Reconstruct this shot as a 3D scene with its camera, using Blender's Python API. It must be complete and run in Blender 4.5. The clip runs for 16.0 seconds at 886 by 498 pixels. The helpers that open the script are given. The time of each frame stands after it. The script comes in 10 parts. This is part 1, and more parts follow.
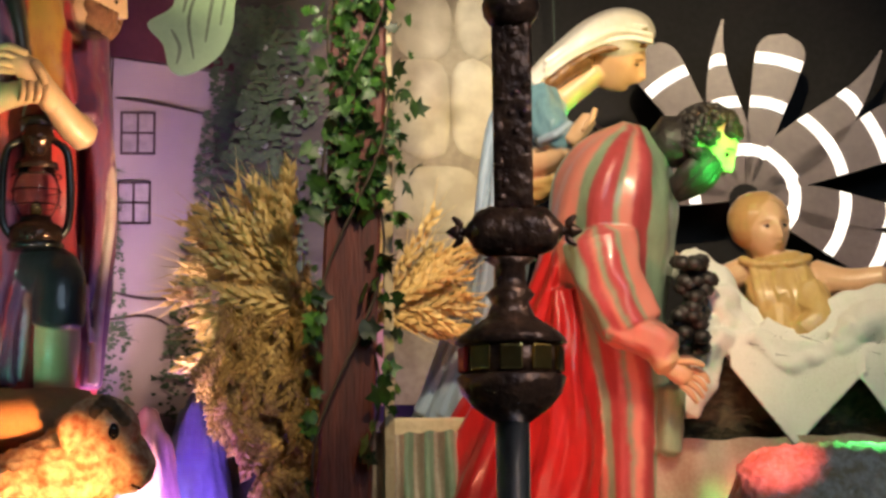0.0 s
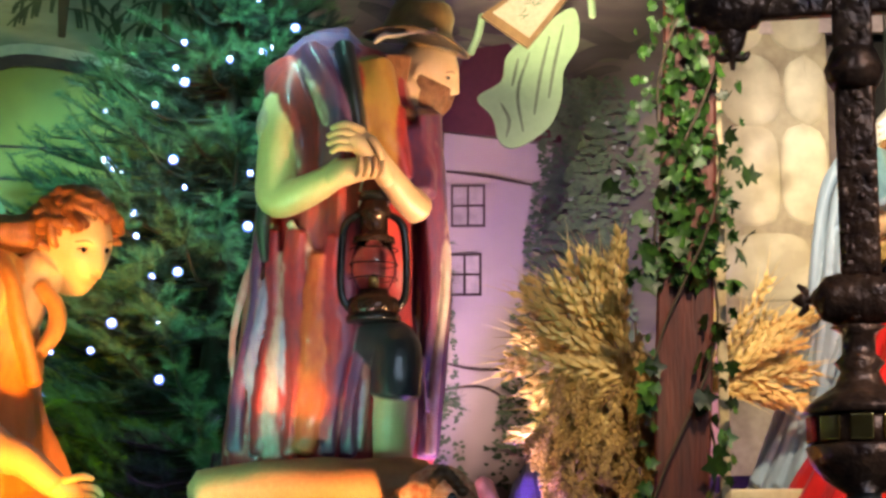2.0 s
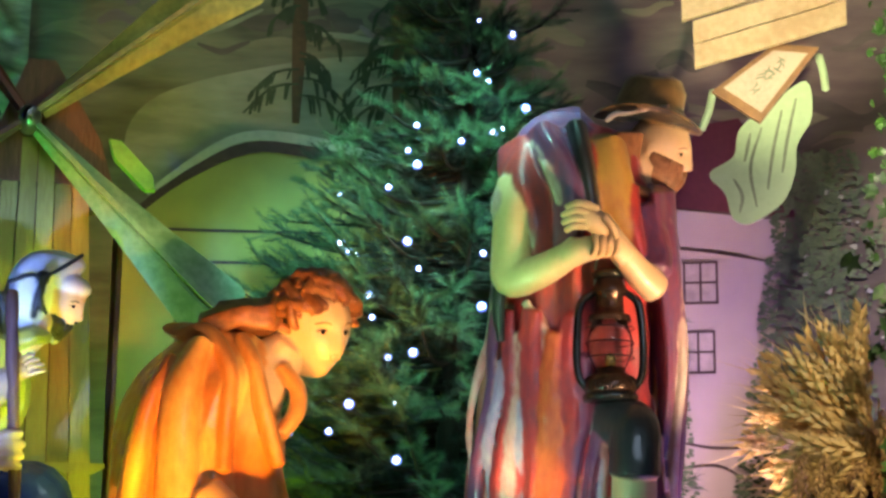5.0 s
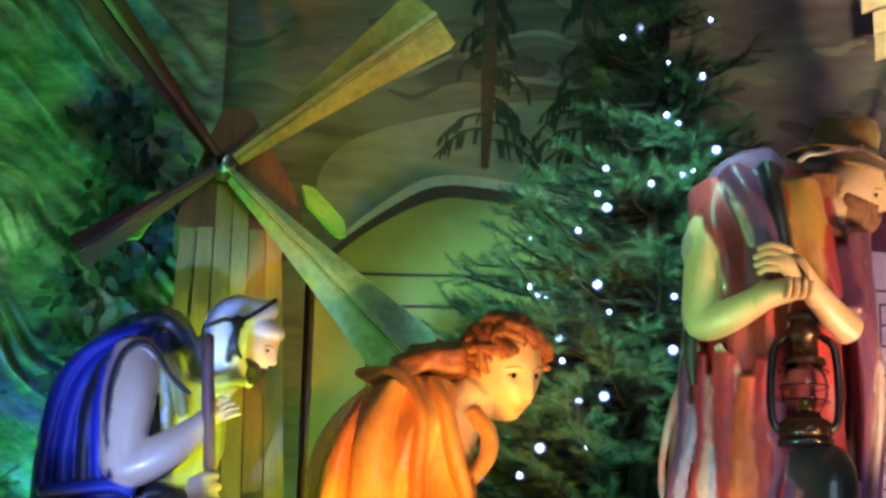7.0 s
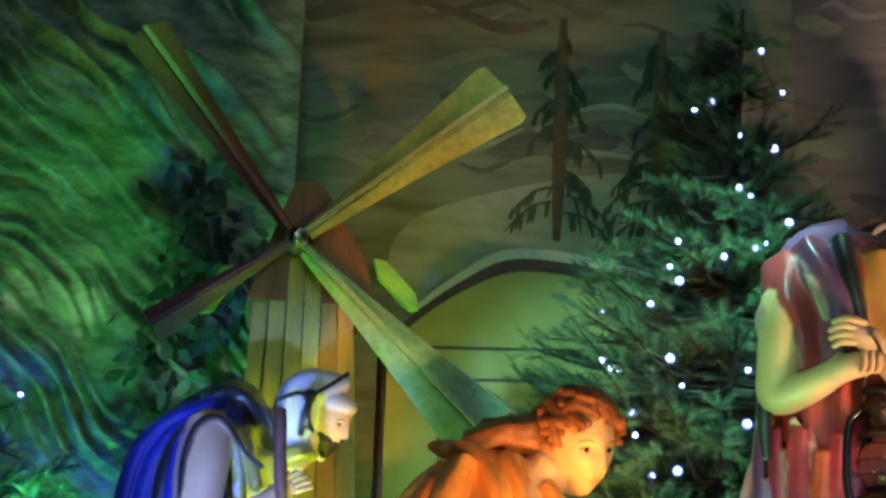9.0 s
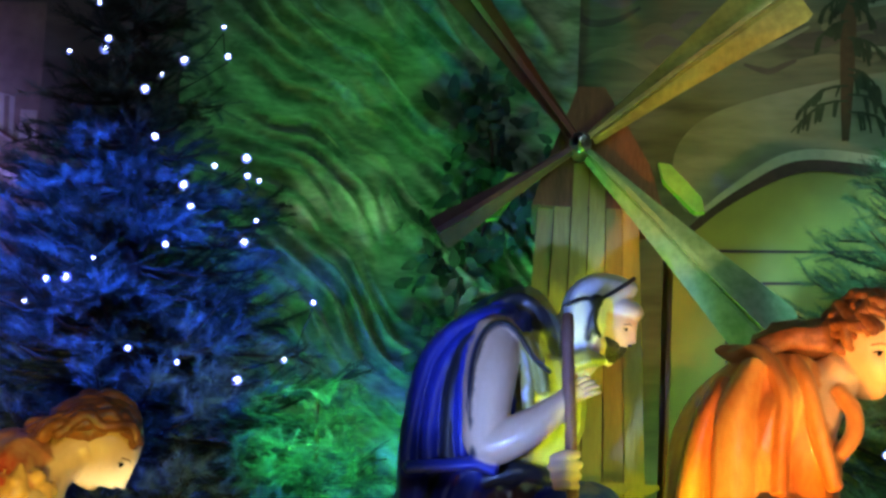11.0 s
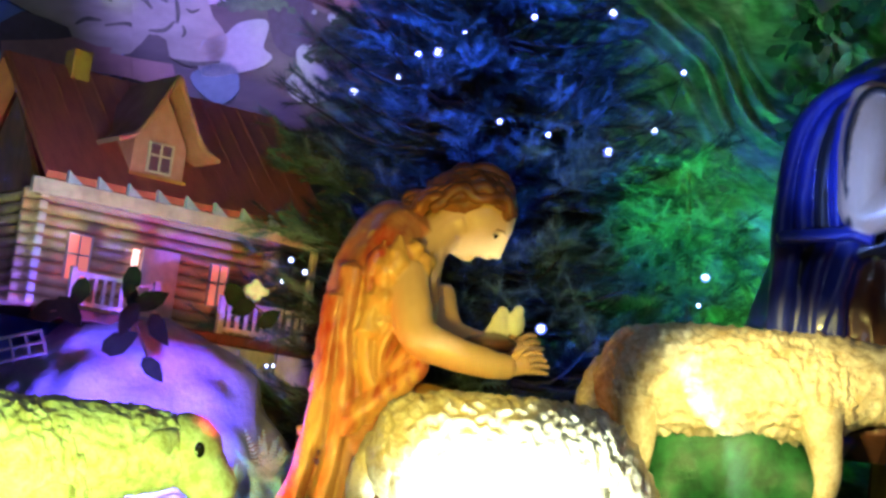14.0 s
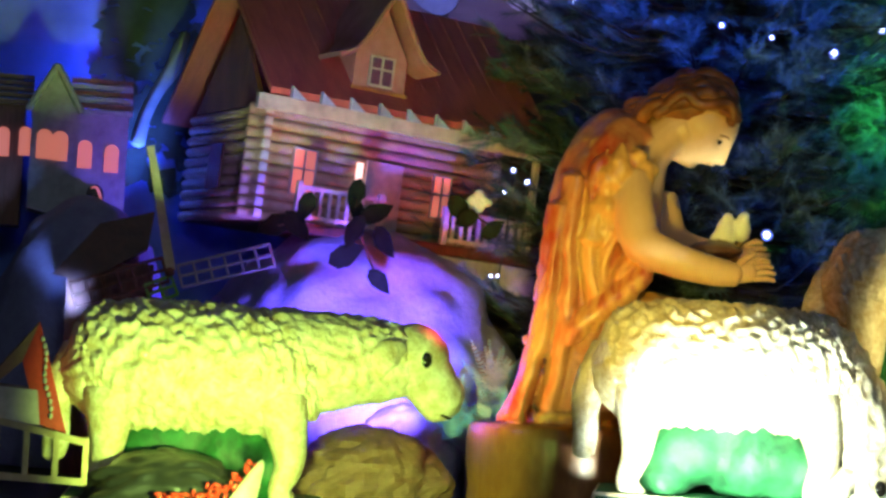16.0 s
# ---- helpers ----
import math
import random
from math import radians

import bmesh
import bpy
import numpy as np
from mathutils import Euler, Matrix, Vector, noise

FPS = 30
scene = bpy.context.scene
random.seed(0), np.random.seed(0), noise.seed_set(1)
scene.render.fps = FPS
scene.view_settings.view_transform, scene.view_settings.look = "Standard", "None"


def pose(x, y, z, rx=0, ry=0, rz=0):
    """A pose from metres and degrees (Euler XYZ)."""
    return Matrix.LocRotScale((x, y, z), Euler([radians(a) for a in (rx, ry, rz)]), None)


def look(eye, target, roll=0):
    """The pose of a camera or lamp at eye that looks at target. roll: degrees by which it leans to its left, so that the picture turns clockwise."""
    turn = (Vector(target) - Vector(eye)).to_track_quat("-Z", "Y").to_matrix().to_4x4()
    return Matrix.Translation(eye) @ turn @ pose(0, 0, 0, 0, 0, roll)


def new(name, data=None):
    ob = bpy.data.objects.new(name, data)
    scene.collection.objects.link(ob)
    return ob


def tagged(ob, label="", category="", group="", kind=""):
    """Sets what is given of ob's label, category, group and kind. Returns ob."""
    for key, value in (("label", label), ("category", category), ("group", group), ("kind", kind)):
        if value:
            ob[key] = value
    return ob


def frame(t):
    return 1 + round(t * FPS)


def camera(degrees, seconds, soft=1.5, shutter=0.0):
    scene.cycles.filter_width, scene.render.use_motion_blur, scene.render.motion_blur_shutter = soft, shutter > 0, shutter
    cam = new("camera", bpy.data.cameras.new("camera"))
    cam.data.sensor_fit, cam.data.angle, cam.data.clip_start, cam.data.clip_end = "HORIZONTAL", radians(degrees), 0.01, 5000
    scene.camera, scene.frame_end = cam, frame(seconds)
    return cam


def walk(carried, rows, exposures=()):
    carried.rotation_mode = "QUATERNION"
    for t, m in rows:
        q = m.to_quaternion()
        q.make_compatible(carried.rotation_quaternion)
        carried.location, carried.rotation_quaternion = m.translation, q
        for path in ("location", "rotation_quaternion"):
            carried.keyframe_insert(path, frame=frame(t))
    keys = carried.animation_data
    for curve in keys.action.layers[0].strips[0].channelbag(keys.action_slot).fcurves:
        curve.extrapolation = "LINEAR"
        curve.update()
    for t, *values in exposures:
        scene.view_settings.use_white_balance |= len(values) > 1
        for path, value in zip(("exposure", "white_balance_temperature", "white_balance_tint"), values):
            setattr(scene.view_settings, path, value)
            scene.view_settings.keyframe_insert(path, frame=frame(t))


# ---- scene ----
cam = camera(26, 16.0, soft=2.9)
PATH = [
    (0.0, pose(-0.0000, 0.0000, 1.150, 97.767, 0, -25.812) @ pose(0, 0, 0, 0, 0, -0.663)),
    (0.5, pose(-0.0075, 0.0020, 1.150, 97.975, 0, -23.743) @ pose(0, 0, 0, 0, 0, -0.358)),
    (1.0, pose(-0.0150, 0.0040, 1.150, 98.112, 0, -21.583) @ pose(0, 0, 0, 0, 0, -0.388)),
    (1.5, pose(-0.0225, 0.0060, 1.150, 98.296, 0, -18.715) @ pose(0, 0, 0, 0, 0, -0.455)),
    (2.0, pose(-0.0299, 0.0080, 1.150, 99.899, 0, -16.268) @ pose(0, 0, 0, 0, 0, 0.054)),
    (2.5, pose(-0.0374, 0.0100, 1.150, 101.505, 0, -15.808) @ pose(0, 0, 0, 0, 0, 0.028)),
    (3.0, pose(-0.0449, 0.0120, 1.150, 102.415, 0, -15.638) @ pose(0, 0, 0, 0, 0, -0.050)),
    (3.5, pose(-0.0524, 0.0140, 1.150, 102.821, 0, -14.597) @ pose(0, 0, 0, 0, 0, -0.023)),
    (4.0, pose(-0.0599, 0.0160, 1.150, 102.496, 0, -12.954) @ pose(0, 0, 0, 0, 0, -0.052)),
    (4.2, pose(-0.0629, 0.0168, 1.150, 102.167, 0, -12.239) @ pose(0, 0, 0, 0, 0, 0.076)),
    (6.3, pose(-0.0663, 0.0178, 1.150, 102.593, 0, -5.805) @ pose(0, 0, 0, 0, 0, 1.078)),
    (6.5, pose(-0.0667, 0.0179, 1.150, 102.817, 0, -5.214) @ pose(0, 0, 0, 0, 0, 1.163)),
    (7.0, pose(-0.0675, 0.0181, 1.150, 103.436, 0, -3.864) @ pose(0, 0, 0, 0, 0, 1.436)),
    (7.5, pose(-0.0683, 0.0183, 1.150, 104.086, 0, -2.623) @ pose(0, 0, 0, 0, 0, 1.931)),
    (8.0, pose(-0.0691, 0.0185, 1.150, 105.203, 0, -2.723) @ pose(0, 0, 0, 0, 0, 2.161)),
    (8.2, pose(-0.0695, 0.0186, 1.150, 105.655, 0, -2.835) @ pose(0, 0, 0, 0, 0, 2.223)),
    (10.3, pose(-0.0729, 0.0195, 1.150, 104.436, 0, 3.480) @ pose(0, 0, 0, 0, 0, 2.413)),
    (10.5, pose(-0.0733, 0.0196, 1.150, 103.932, 0, 4.404) @ pose(0, 0, 0, 0, 0, 2.787)),
    (11.0, pose(-0.0741, 0.0199, 1.150, 102.393, 0, 6.930) @ pose(0, 0, 0, 0, 0, 2.987)),
    (11.5, pose(-0.0749, 0.0201, 1.150, 100.867, 0, 8.587) @ pose(0, 0, 0, 0, 0, 3.236)),
    (12.0, pose(-0.0757, 0.0203, 1.150, 99.229, 0, 11.272) @ pose(0, 0, 0, 0, 0, 3.225)),
    (12.5, pose(-0.0766, 0.0205, 1.150, 97.953, 0, 13.479) @ pose(0, 0, 0, 0, 0, 3.624)),
    (13.0, pose(-0.0774, 0.0207, 1.150, 96.942, 0, 15.001) @ pose(0, 0, 0, 0, 0, 3.788)),
    (13.5, pose(-0.0782, 0.0210, 1.150, 95.997, 0, 16.329) @ pose(0, 0, 0, 0, 0, 3.839)),
    (14.0, pose(-0.0790, 0.0212, 1.150, 94.940, 0, 17.584) @ pose(0, 0, 0, 0, 0, 3.797)),
    (14.5, pose(-0.0799, 0.0214, 1.150, 93.975, 0, 18.867) @ pose(0, 0, 0, 0, 0, 3.847)),
    (15.0, pose(-0.0807, 0.0216, 1.150, 93.100, 0, 20.523) @ pose(0, 0, 0, 0, 0, 3.643)),
    (15.5, pose(-0.0815, 0.0218, 1.150, 92.339, 0, 22.149) @ pose(0, 0, 0, 0, 0, 3.428)),
    (16.0, pose(-0.0823, 0.0221, 1.150, 91.843, 0, 24.022) @ pose(0, 0, 0, 0, 0, 3.157)),
]
walk(cam, PATH, [(0.0, 0.18), (1.0, 0.4), (2.5, 0.65), (4.0, 0.6), (8.0, 0.38), (11.0, 0.2), (14.0, 0.1), (16.0, -0.15)])

# ---- light ----
world = bpy.data.worlds.new("hall")
scene.world = world
world.use_nodes = True
world.node_tree.nodes["Background"].inputs[0].default_value = (0.55, 0.6, 0.75, 1)
world.node_tree.nodes["Background"].inputs[1].default_value = 0.015


def spot(name, eye, target, watts, colour, degrees, blend=0.5, radius=0.03):
    data = bpy.data.lights.new(name, "SPOT")
    data.energy, data.color, data.spot_size, data.spot_blend, data.shadow_soft_size = watts, colour, radians(degrees), blend, radius
    ob = new(name, data)
    ob.matrix_world = look(eye, target)
    return ob


def bulb(name, place, watts, colour, radius=0.03):
    data = bpy.data.lights.new(name, "POINT")
    data.energy, data.color, data.shadow_soft_size = watts, colour, radius
    ob = new(name, data)
    ob.location = place
    return ob


WARM, AMBER, ORANGE = (1.0, 0.78, 0.5), (1.0, 0.6, 0.22), (1.0, 0.3, 0.05)
GREEN, LIME, BLUE, VIOLET, PINK, RED = (0.1, 1.0, 0.22), (0.55, 1.0, 0.2), (0.06, 0.14, 1.0), (0.4, 0.2, 1.0), (1.0, 0.45, 0.6), (1.0, 0.12, 0.1)

# dim bluish fill with no lamp seen, added behind the viewer to lift the darks
data = bpy.data.lights.new("hall_fill", "AREA")
data.energy, data.color, data.size = 40, (0.62, 0.78, 1.0), 1.6
new("hall_fill", data).matrix_world = look((1.2, -0.8, 3.35), (0.3, 4.0, 1.2))
# stable side
spot("stable_lamp", (1.3, 1.9, 3.0), (2.124, 3.623, 1.895), 170, WARM, 52, 0.7, 0.08)
spot("crib_lamp", (2.5, 2.7, 1.95), (2.181, 3.589, 2.072), 26, (1.0, 0.7, 0.15), 32, 0.8, 0.05)
# added fill from an unseen point, lightens the slanting planks
spot("roof_fill", (1.05, 2.9, 1.7), (1.408, 4.059, 2.671), 150, (1.0, 0.85, 0.5), 30, 0.8, 0.04)
spot("stone_lamp", (0.5, 1.5, 3.1), (1.951, 4.166, 2.044), 235, (1.0, 0.88, 0.68), 21, 0.8, 0.05)
# unseen spot added to bring out the metal of the cross
spot("cross_fill", (2.6, -0.6, 3.2), (1.078, 2.032, 1.422), 150, (1.0, 0.85, 0.7), 11, 0.8, 0.15)
spot("green_face_lamp", (2.6, 2.6, 1.5), (2.224, 3.325, 1.888), 150, (0.06, 1.0, 0.1), 11, 0.4)
spot("green_floor_lamp", (2.45, 2.45, 1.6), (2.223, 2.958, 1.220), 150, GREEN, 20, 0.8)
spot("red_robe_lamp", (1.5, 2.6, 0.95), (2.026, 3.449, 1.478), 22, (1.0, 0.3, 0.18), 44, 0.8)
spot("orange_sheep_lamp", (1.02, 2.75, 0.98), (0.76, 3.5, 1.12), 125, (1.0, 0.44, 0.14), 44, 0.5)
# warm fill with no known source, brightens the wheat sheaf
spot("wheat_fill", (0.95, 2.4, 2.1), (1.42, 3.8, 1.35), 24, (1.0, 0.8, 0.42), 17, 0.8)
spot("violet_floor_lamp", (1.25, 3.6, 0.92), (1.2, 3.95, 1.15), 26, VIOLET, 120, 0.9)
spot("tower_lamp", (1.0, 3.6, 0.95), (1.428, 4.477, 1.993), 72, (1.0, 0.7, 0.68), 52, 0.7, 0.05)
spot("shepherd_green_lamp", (0.12, 2.75, 1.5), (0.699, 3.738, 1.992), 46, (0.3, 1.0, 0.4), 20, 0.7)
spot("shepherd_pink_lamp", (1.45, 2.9, 1.3), (0.939, 3.889, 2.062), 85, (1.0, 0.7, 0.36), 34, 0.7)
spot("shepherd_foot_lamp", (0.3, 3.3, 1.3), (0.72, 3.8, 1.5), 10, (0.2, 1.0, 0.7), 60, 0.8)
spot("red_floor_lamp", (1.75, 2.4, 1.4), (2.146, 3.014, 1.200), 40, RED, 16, 0.7)
# frontal fill added for the lower robe, no lamp known there
spot("shepherd_robe_fill", (0.35, 2.5, 1.0), (0.778, 3.824, 1.655), 42, (1.0, 0.78, 0.72), 19, 0.8)
# figures in the middle
spot("boy_lamp", (0.1, 2.95, 1.0), (0.171, 3.811, 1.654), 75, (1.0, 0.4, 0.03), 38, 0.5)
spot("boy_face_lamp", (0.45, 2.6, 1.25), (0.314, 3.799, 1.828), 62, (1.0, 0.66, 0.24), 26, 0.5)
spot("back_green_lamp", (0.12, 4.1, 1.0), (0.222, 4.809, 2.253), 19, (0.5, 1.0, 0.0), 120, 0.9, 0.08)
spot("hill_lamp", (0.3, 3.2, 2.9), (0.504, 4.784, 2.792), 13, (0.45, 1.0, 0.6), 56, 0.9, 0.08)
spot("fir_lamp", (0.6, 3.2, 2.85), (0.62, 4.37, 2.05), 150, (0.3, 0.9, 0.78), 46, 0.8)
spot("fir_low_lamp", (0.42, 3.9, 0.95), (0.581, 4.370, 2.127), 100, (0.3, 0.95, 0.5), 110, 0.8)
spot("rock_green_lamp", (-0.62, 3.5, 2.9), (-0.893, 4.750, 2.281), 14, (0.1, 1.0, 0.16), 60, 0.9)
spot("rock_low_lamp", (-0.6, 4.12, 1.15), (-0.838, 4.657, 2.086), 28, (0.1, 1.0, 0.2), 140, 0.9)
spot("mill_lamp", (0.02, 3.75, 1.0), (-0.236, 4.215, 1.912), 9, (1.0, 0.85, 0.08), 64, 0.8)
spot("sail_lamp", (0.2, 2.9, 1.9), (-0.105, 4.118, 2.281), 9, (0.6, 1.0, 0.25), 36, 0.8)
spot("blue_left_lamp", (-0.95, 3.25, 1.0), (-0.549, 3.891, 1.38), 300, (0.04, 0.08, 1.0), 38, 0.6)
spot("white_left_lamp", (-0.55, 2.6, 1.35), (-0.332, 3.912, 1.774), 95, (0.16, 0.3, 1.0), 22, 0.6)
spot("yellow_right_lamp", (0.05, 3.35, 1.3), (-0.3, 3.912, 1.75), 26, (0.6, 0.85, 0.04), 34, 0.7)
# town side
spot("tree_blue_lamp", (-1.75, 3.7, 0.95), (-1.318, 4.138, 1.917), 36, (0.06, 0.16, 1.0), 110, 0.9)
spot("tree_blue_front_lamp", (-1.4, 3.15, 2.45), (-1.25, 4.15, 1.85), 300, (0.03, 0.12, 1.0), 46, 0.8)
spot("tree_green_lamp", (-0.8, 3.45, 1.75), (-0.803, 4.056, 1.591), 60, (0.06, 1.0, 0.14), 38, 0.7)
spot("lady_lamp", (-0.95, 2.4, 1.2), (-1.268, 3.631, 1.28), 48, (0.96, 0.78, 0.1), 38, 0.6)
spot("lady_red_lamp", (-1.6, 3.2, 0.92), (-1.399, 3.586, 1.223), 13, (1.0, 0.3, 0.06), 80, 0.7)
spot("sheep_white_lamp", (-0.9, 2.86, 0.82), (-0.98, 3.38, 0.95), 110, (0.8, 1.0, 0.75), 60, 0.3)
spot("sheep_lime_lamp", (-1.42, 2.42, 0.85), (-1.76, 3.03, 0.96), 56, (0.6, 1.0, 0.16), 72, 0.4)
spot("sheep_amber_lamp", (-0.6, 3.0, 1.3), (-0.56, 3.74, 1.1), 42, (1.0, 0.85, 0.25), 50, 0.5)
spot("house_pink_lamp", (-1.4, 3.1, 1.1), (-2.05, 3.85, 1.66), 14, (1.0, 0.1, 0.08), 60, 0.7)
spot("rock_violet_lamp", (-1.62, 3.28, 0.96), (-1.95, 3.72, 1.1), 115, (0.17, 0.1, 1.0), 76, 0.8)
spot("church_blue_lamp", (-2.3, 3.2, 1.1), (-2.678, 3.698, 1.454), 14, (0.2, 0.35, 1.0), 40, 0.8)
spot("sky_blue_lamp", (-2.55, 3.85, 1.35), (-2.913, 3.898, 1.831), 34, (0.05, 0.12, 1.0), 90, 0.8)
spot("town_violet_lamp", (-1.85, 3.75, 2.05), (-2.02, 4.38, 2.2), 26, (0.32, 0.28, 1.0), 80, 0.8)
spot("tree_blue_low_lamp", (-0.8, 3.75, 0.95), (-1.085, 4.201, 1.765), 170, (0.03, 0.12, 1.0), 84, 0.8)
spot("house_blue_lamp", (-1.7, 3.0, 1.4), (-2.072, 3.720, 1.513), 10, (0.36, 0.26, 1.0), 46, 0.8)
spot("sheep_blue_lamp", (-1.14, 3.58, 1.0), (-0.8, 3.72, 1.06), 9, (0.4, 0.52, 1.0), 80, 0.8)

# ---- materials ----
TONES = {}


def mat(name, colour, rough=0.6, metal=0.0, second=None, scale=8.0, fine=60.0, bump=0.15, glow=0.0, vary=0.0, stretch=(1, 1, 1), coat=0.0):
    """Two colours mixed by broad and fine noise, with relief from the fine one."""
    m = bpy.data.materials.new(name)
    m.use_nodes = True
    nt, out = m.node_tree, m.node_tree.nodes["Principled BSDF"]
    out.inputs["Roughness"].default_value, out.inputs["Metallic"].default_value = rough, metal
    out.inputs["Coat Weight"].default_value = coat
    second = second or tuple(c * 0.62 for c in colour)
    TONES[m.name] = (colour, second)
    coord, mapping = nt.nodes.new("ShaderNodeTexCoord"), nt.nodes.new("ShaderNodeMapping")
    mapping.inputs["Scale"].default_value = stretch
    nt.links.new(coord.outputs["Object"], mapping.inputs[0])
    broad, grain = nt.nodes.new("ShaderNodeTexNoise"), nt.nodes.new("ShaderNodeTexNoise")
    broad.inputs["Scale"].default_value, grain.inputs["Scale"].default_value = scale, fine
    broad.inputs["Detail"].default_value, grain.inputs["Detail"].default_value = 4, 3
    for n in (broad, grain):
        nt.links.new(mapping.outputs[0], n.inputs["Vector"])
    ramp = nt.nodes.new("ShaderNodeValToRGB")
    ramp.color_ramp.elements[0].position, ramp.color_ramp.elements[1].position = 0.38, 0.62
    ramp.color_ramp.elements[0].color, ramp.color_ramp.elements[1].color = (*second, 1), (*colour, 1)
    total = nt.nodes.new("ShaderNodeMath")
    total.operation = "MULTIPLY_ADD"
    total.inputs[1].default_value = 0.35
    nt.links.new(grain.outputs[0], total.inputs[0])
    half = nt.nodes.new("ShaderNodeMath")
    half.operation = "MULTIPLY"
    half.inputs[1].default_value = 0.65
    nt.links.new(broad.outputs[0], half.inputs[0])
    nt.links.new(half.outputs[0], total.inputs[2])
    nt.links.new(total.outputs[0], ramp.inputs[0])
    last = ramp.outputs[0]
    if vary:
        info, hue = nt.nodes.new("ShaderNodeObjectInfo"), nt.nodes.new("ShaderNodeHueSaturation")
        rng = nt.nodes.new("ShaderNodeMapRange")
        rng.inputs[3].default_value, rng.inputs[4].default_value = 1 - vary, 1 + vary
        nt.links.new(info.outputs["Random"], rng.inputs[0])
        nt.links.new(rng.outputs[0], hue.inputs["Value"])
        nt.links.new(last, hue.inputs["Color"])
        last = hue.outputs[0]
    nt.links.new(last, out.inputs["Base Color"])
    if bump:
        b = nt.nodes.new("ShaderNodeBump")
        b.inputs["Strength"].default_value, b.inputs["Distance"].default_value = bump, 0.01
        nt.links.new(grain.outputs[0], b.inputs["Height"])
        nt.links.new(b.outputs[0], out.inputs["Normal"])
    if glow:
        out.inputs["Emission Color"].default_value, out.inputs["Emission Strength"].default_value = (*colour, 1), glow
    return m


def glass(name, tint=(1, 1, 1)):
    m = bpy.data.materials.new(name)
    m.use_nodes = True
    p = m.node_tree.nodes["Principled BSDF"]
    p.inputs["Base Color"].default_value, p.inputs["Roughness"].default_value, p.inputs["Transmission Weight"].default_value = (*tint, 1), 0.03, 1.0
    p.inputs["IOR"].default_value = 1.45
    return m


def statue_paint():
    """Glossy statue paint: two stored paint tones mixed by broad and fine noise, with worn, slightly lumpy relief."""
    m = mat("statue_paint", (0.5, 0.5, 0.5), 0.34, scale=7, fine=45, bump=0.12, coat=0.3, stretch=(1.5, 1.5, 0.7))
    nt = m.node_tree
    ramp = [n for n in nt.nodes if n.type == "VALTORGB"][0]
    ramp.color_ramp.elements[0].color, ramp.color_ramp.elements[1].color = (0, 0, 0, 1), (1, 1, 1, 1)
    mix = nt.nodes.new("ShaderNodeMix")
    mix.data_type = "RGBA"
    nt.links.new(ramp.outputs[0], mix.inputs[0])
    for k, layer in ((6, "under_tone"), (7, "top_tone")):
        a = nt.nodes.new("ShaderNodeAttribute")
        a.attribute_name = layer
        nt.links.new(a.outputs["Color"], mix.inputs[k])
    nt.links.new(mix.outputs[2], nt.nodes["Principled BSDF"].inputs["Base Color"])
    return m


glaze = statue_paint()
skin = mat("painted_skin", (0.72, 0.46, 0.27), 0.35, second=(0.66, 0.4, 0.22), scale=14, bump=0.05, coat=0.3)
hair_brown = mat("painted_brown_hair", (0.3, 0.15, 0.06), 0.4, second=(0.13, 0.06, 0.025), scale=26, bump=0.4, coat=0.2)
hair_red = mat("painted_auburn_hair", (0.36, 0.12, 0.035), 0.4, second=(0.14, 0.04, 0.012), scale=24, bump=0.4, coat=0.2)
hair_gold = mat("painted_golden_hair", (0.55, 0.33, 0.13), 0.4, second=(0.46, 0.26, 0.1), scale=20, bump=0.2)
hair_black = mat("painted_black_hair", (0.03, 0.026, 0.024), 0.45, scale=30, bump=0.5)
eye_dark = mat("painted_eye", (0.02, 0.015, 0.012), 0.2, bump=0)
beard_brown = mat("painted_beard", (0.32, 0.13, 0.06), 0.45, second=(0.18, 0.07, 0.03), scale=40, bump=0.5)
robe_red = mat("painted_red_robe", (0.46, 0.045, 0.035), 0.36, second=(0.2, 0.03, 0.05), scale=5, fine=40, coat=0.25, stretch=(2, 2, 0.5))
robe_pale = mat("painted_pale_robe", (0.52, 0.43, 0.37), 0.33, second=(0.4, 0.18, 0.16), scale=9, fine=40, coat=0.35, stretch=(2, 2, 0.5))
robe_sky = mat("painted_blue_white_fold", (0.38, 0.4, 0.48), 0.33, second=(0.24, 0.2, 0.32), scale=9, coat=0.35)
robe_rust = mat("painted_rust_fold", (0.6, 0.15, 0.045), 0.35, second=(0.42, 0.07, 0.03), scale=7, coat=0.3)
robe_wine = mat("painted_wine_robe", (0.2, 0.045, 0.08), 0.36, second=(0.09, 0.045, 0.12), scale=8, coat=0.35)
robe_ochre = mat("painted_ochre_robe", (0.5, 0.26, 0.06), 0.4, second=(0.38, 0.14, 0.05), scale=6, coat=0.2)
robe_orange = mat("painted_orange_robe", (0.66, 0.27, 0.07), 0.38, second=(0.48, 0.17, 0.05), scale=5, coat=0.2)
robe_blue = mat("painted_blue_cloak", (0.025, 0.045, 0.36), 0.4, second=(0.015, 0.02, 0.2), scale=5, coat=0.2)
robe_dark = mat("painted_dark_cloth", (0.03, 0.03, 0.035), 0.45, second=(0.015, 0.015, 0.018), scale=9, coat=0.3)
robe_lightblue = mat("painted_light_blue_gown", (0.36, 0.47, 0.58), 0.42, second=(0.28, 0.37, 0.48), scale=5, coat=0.2)
robe_teal = mat("painted_teal_sleeve", (0.16, 0.3, 0.36), 0.42, second=(0.1, 0.2, 0.26), scale=6, coat=0.2)
robe_yellow = mat("painted_yellow_tunic", (0.55, 0.5, 0.12), 0.42, second=(0.42, 0.36, 0.08), scale=6, coat=0.2)
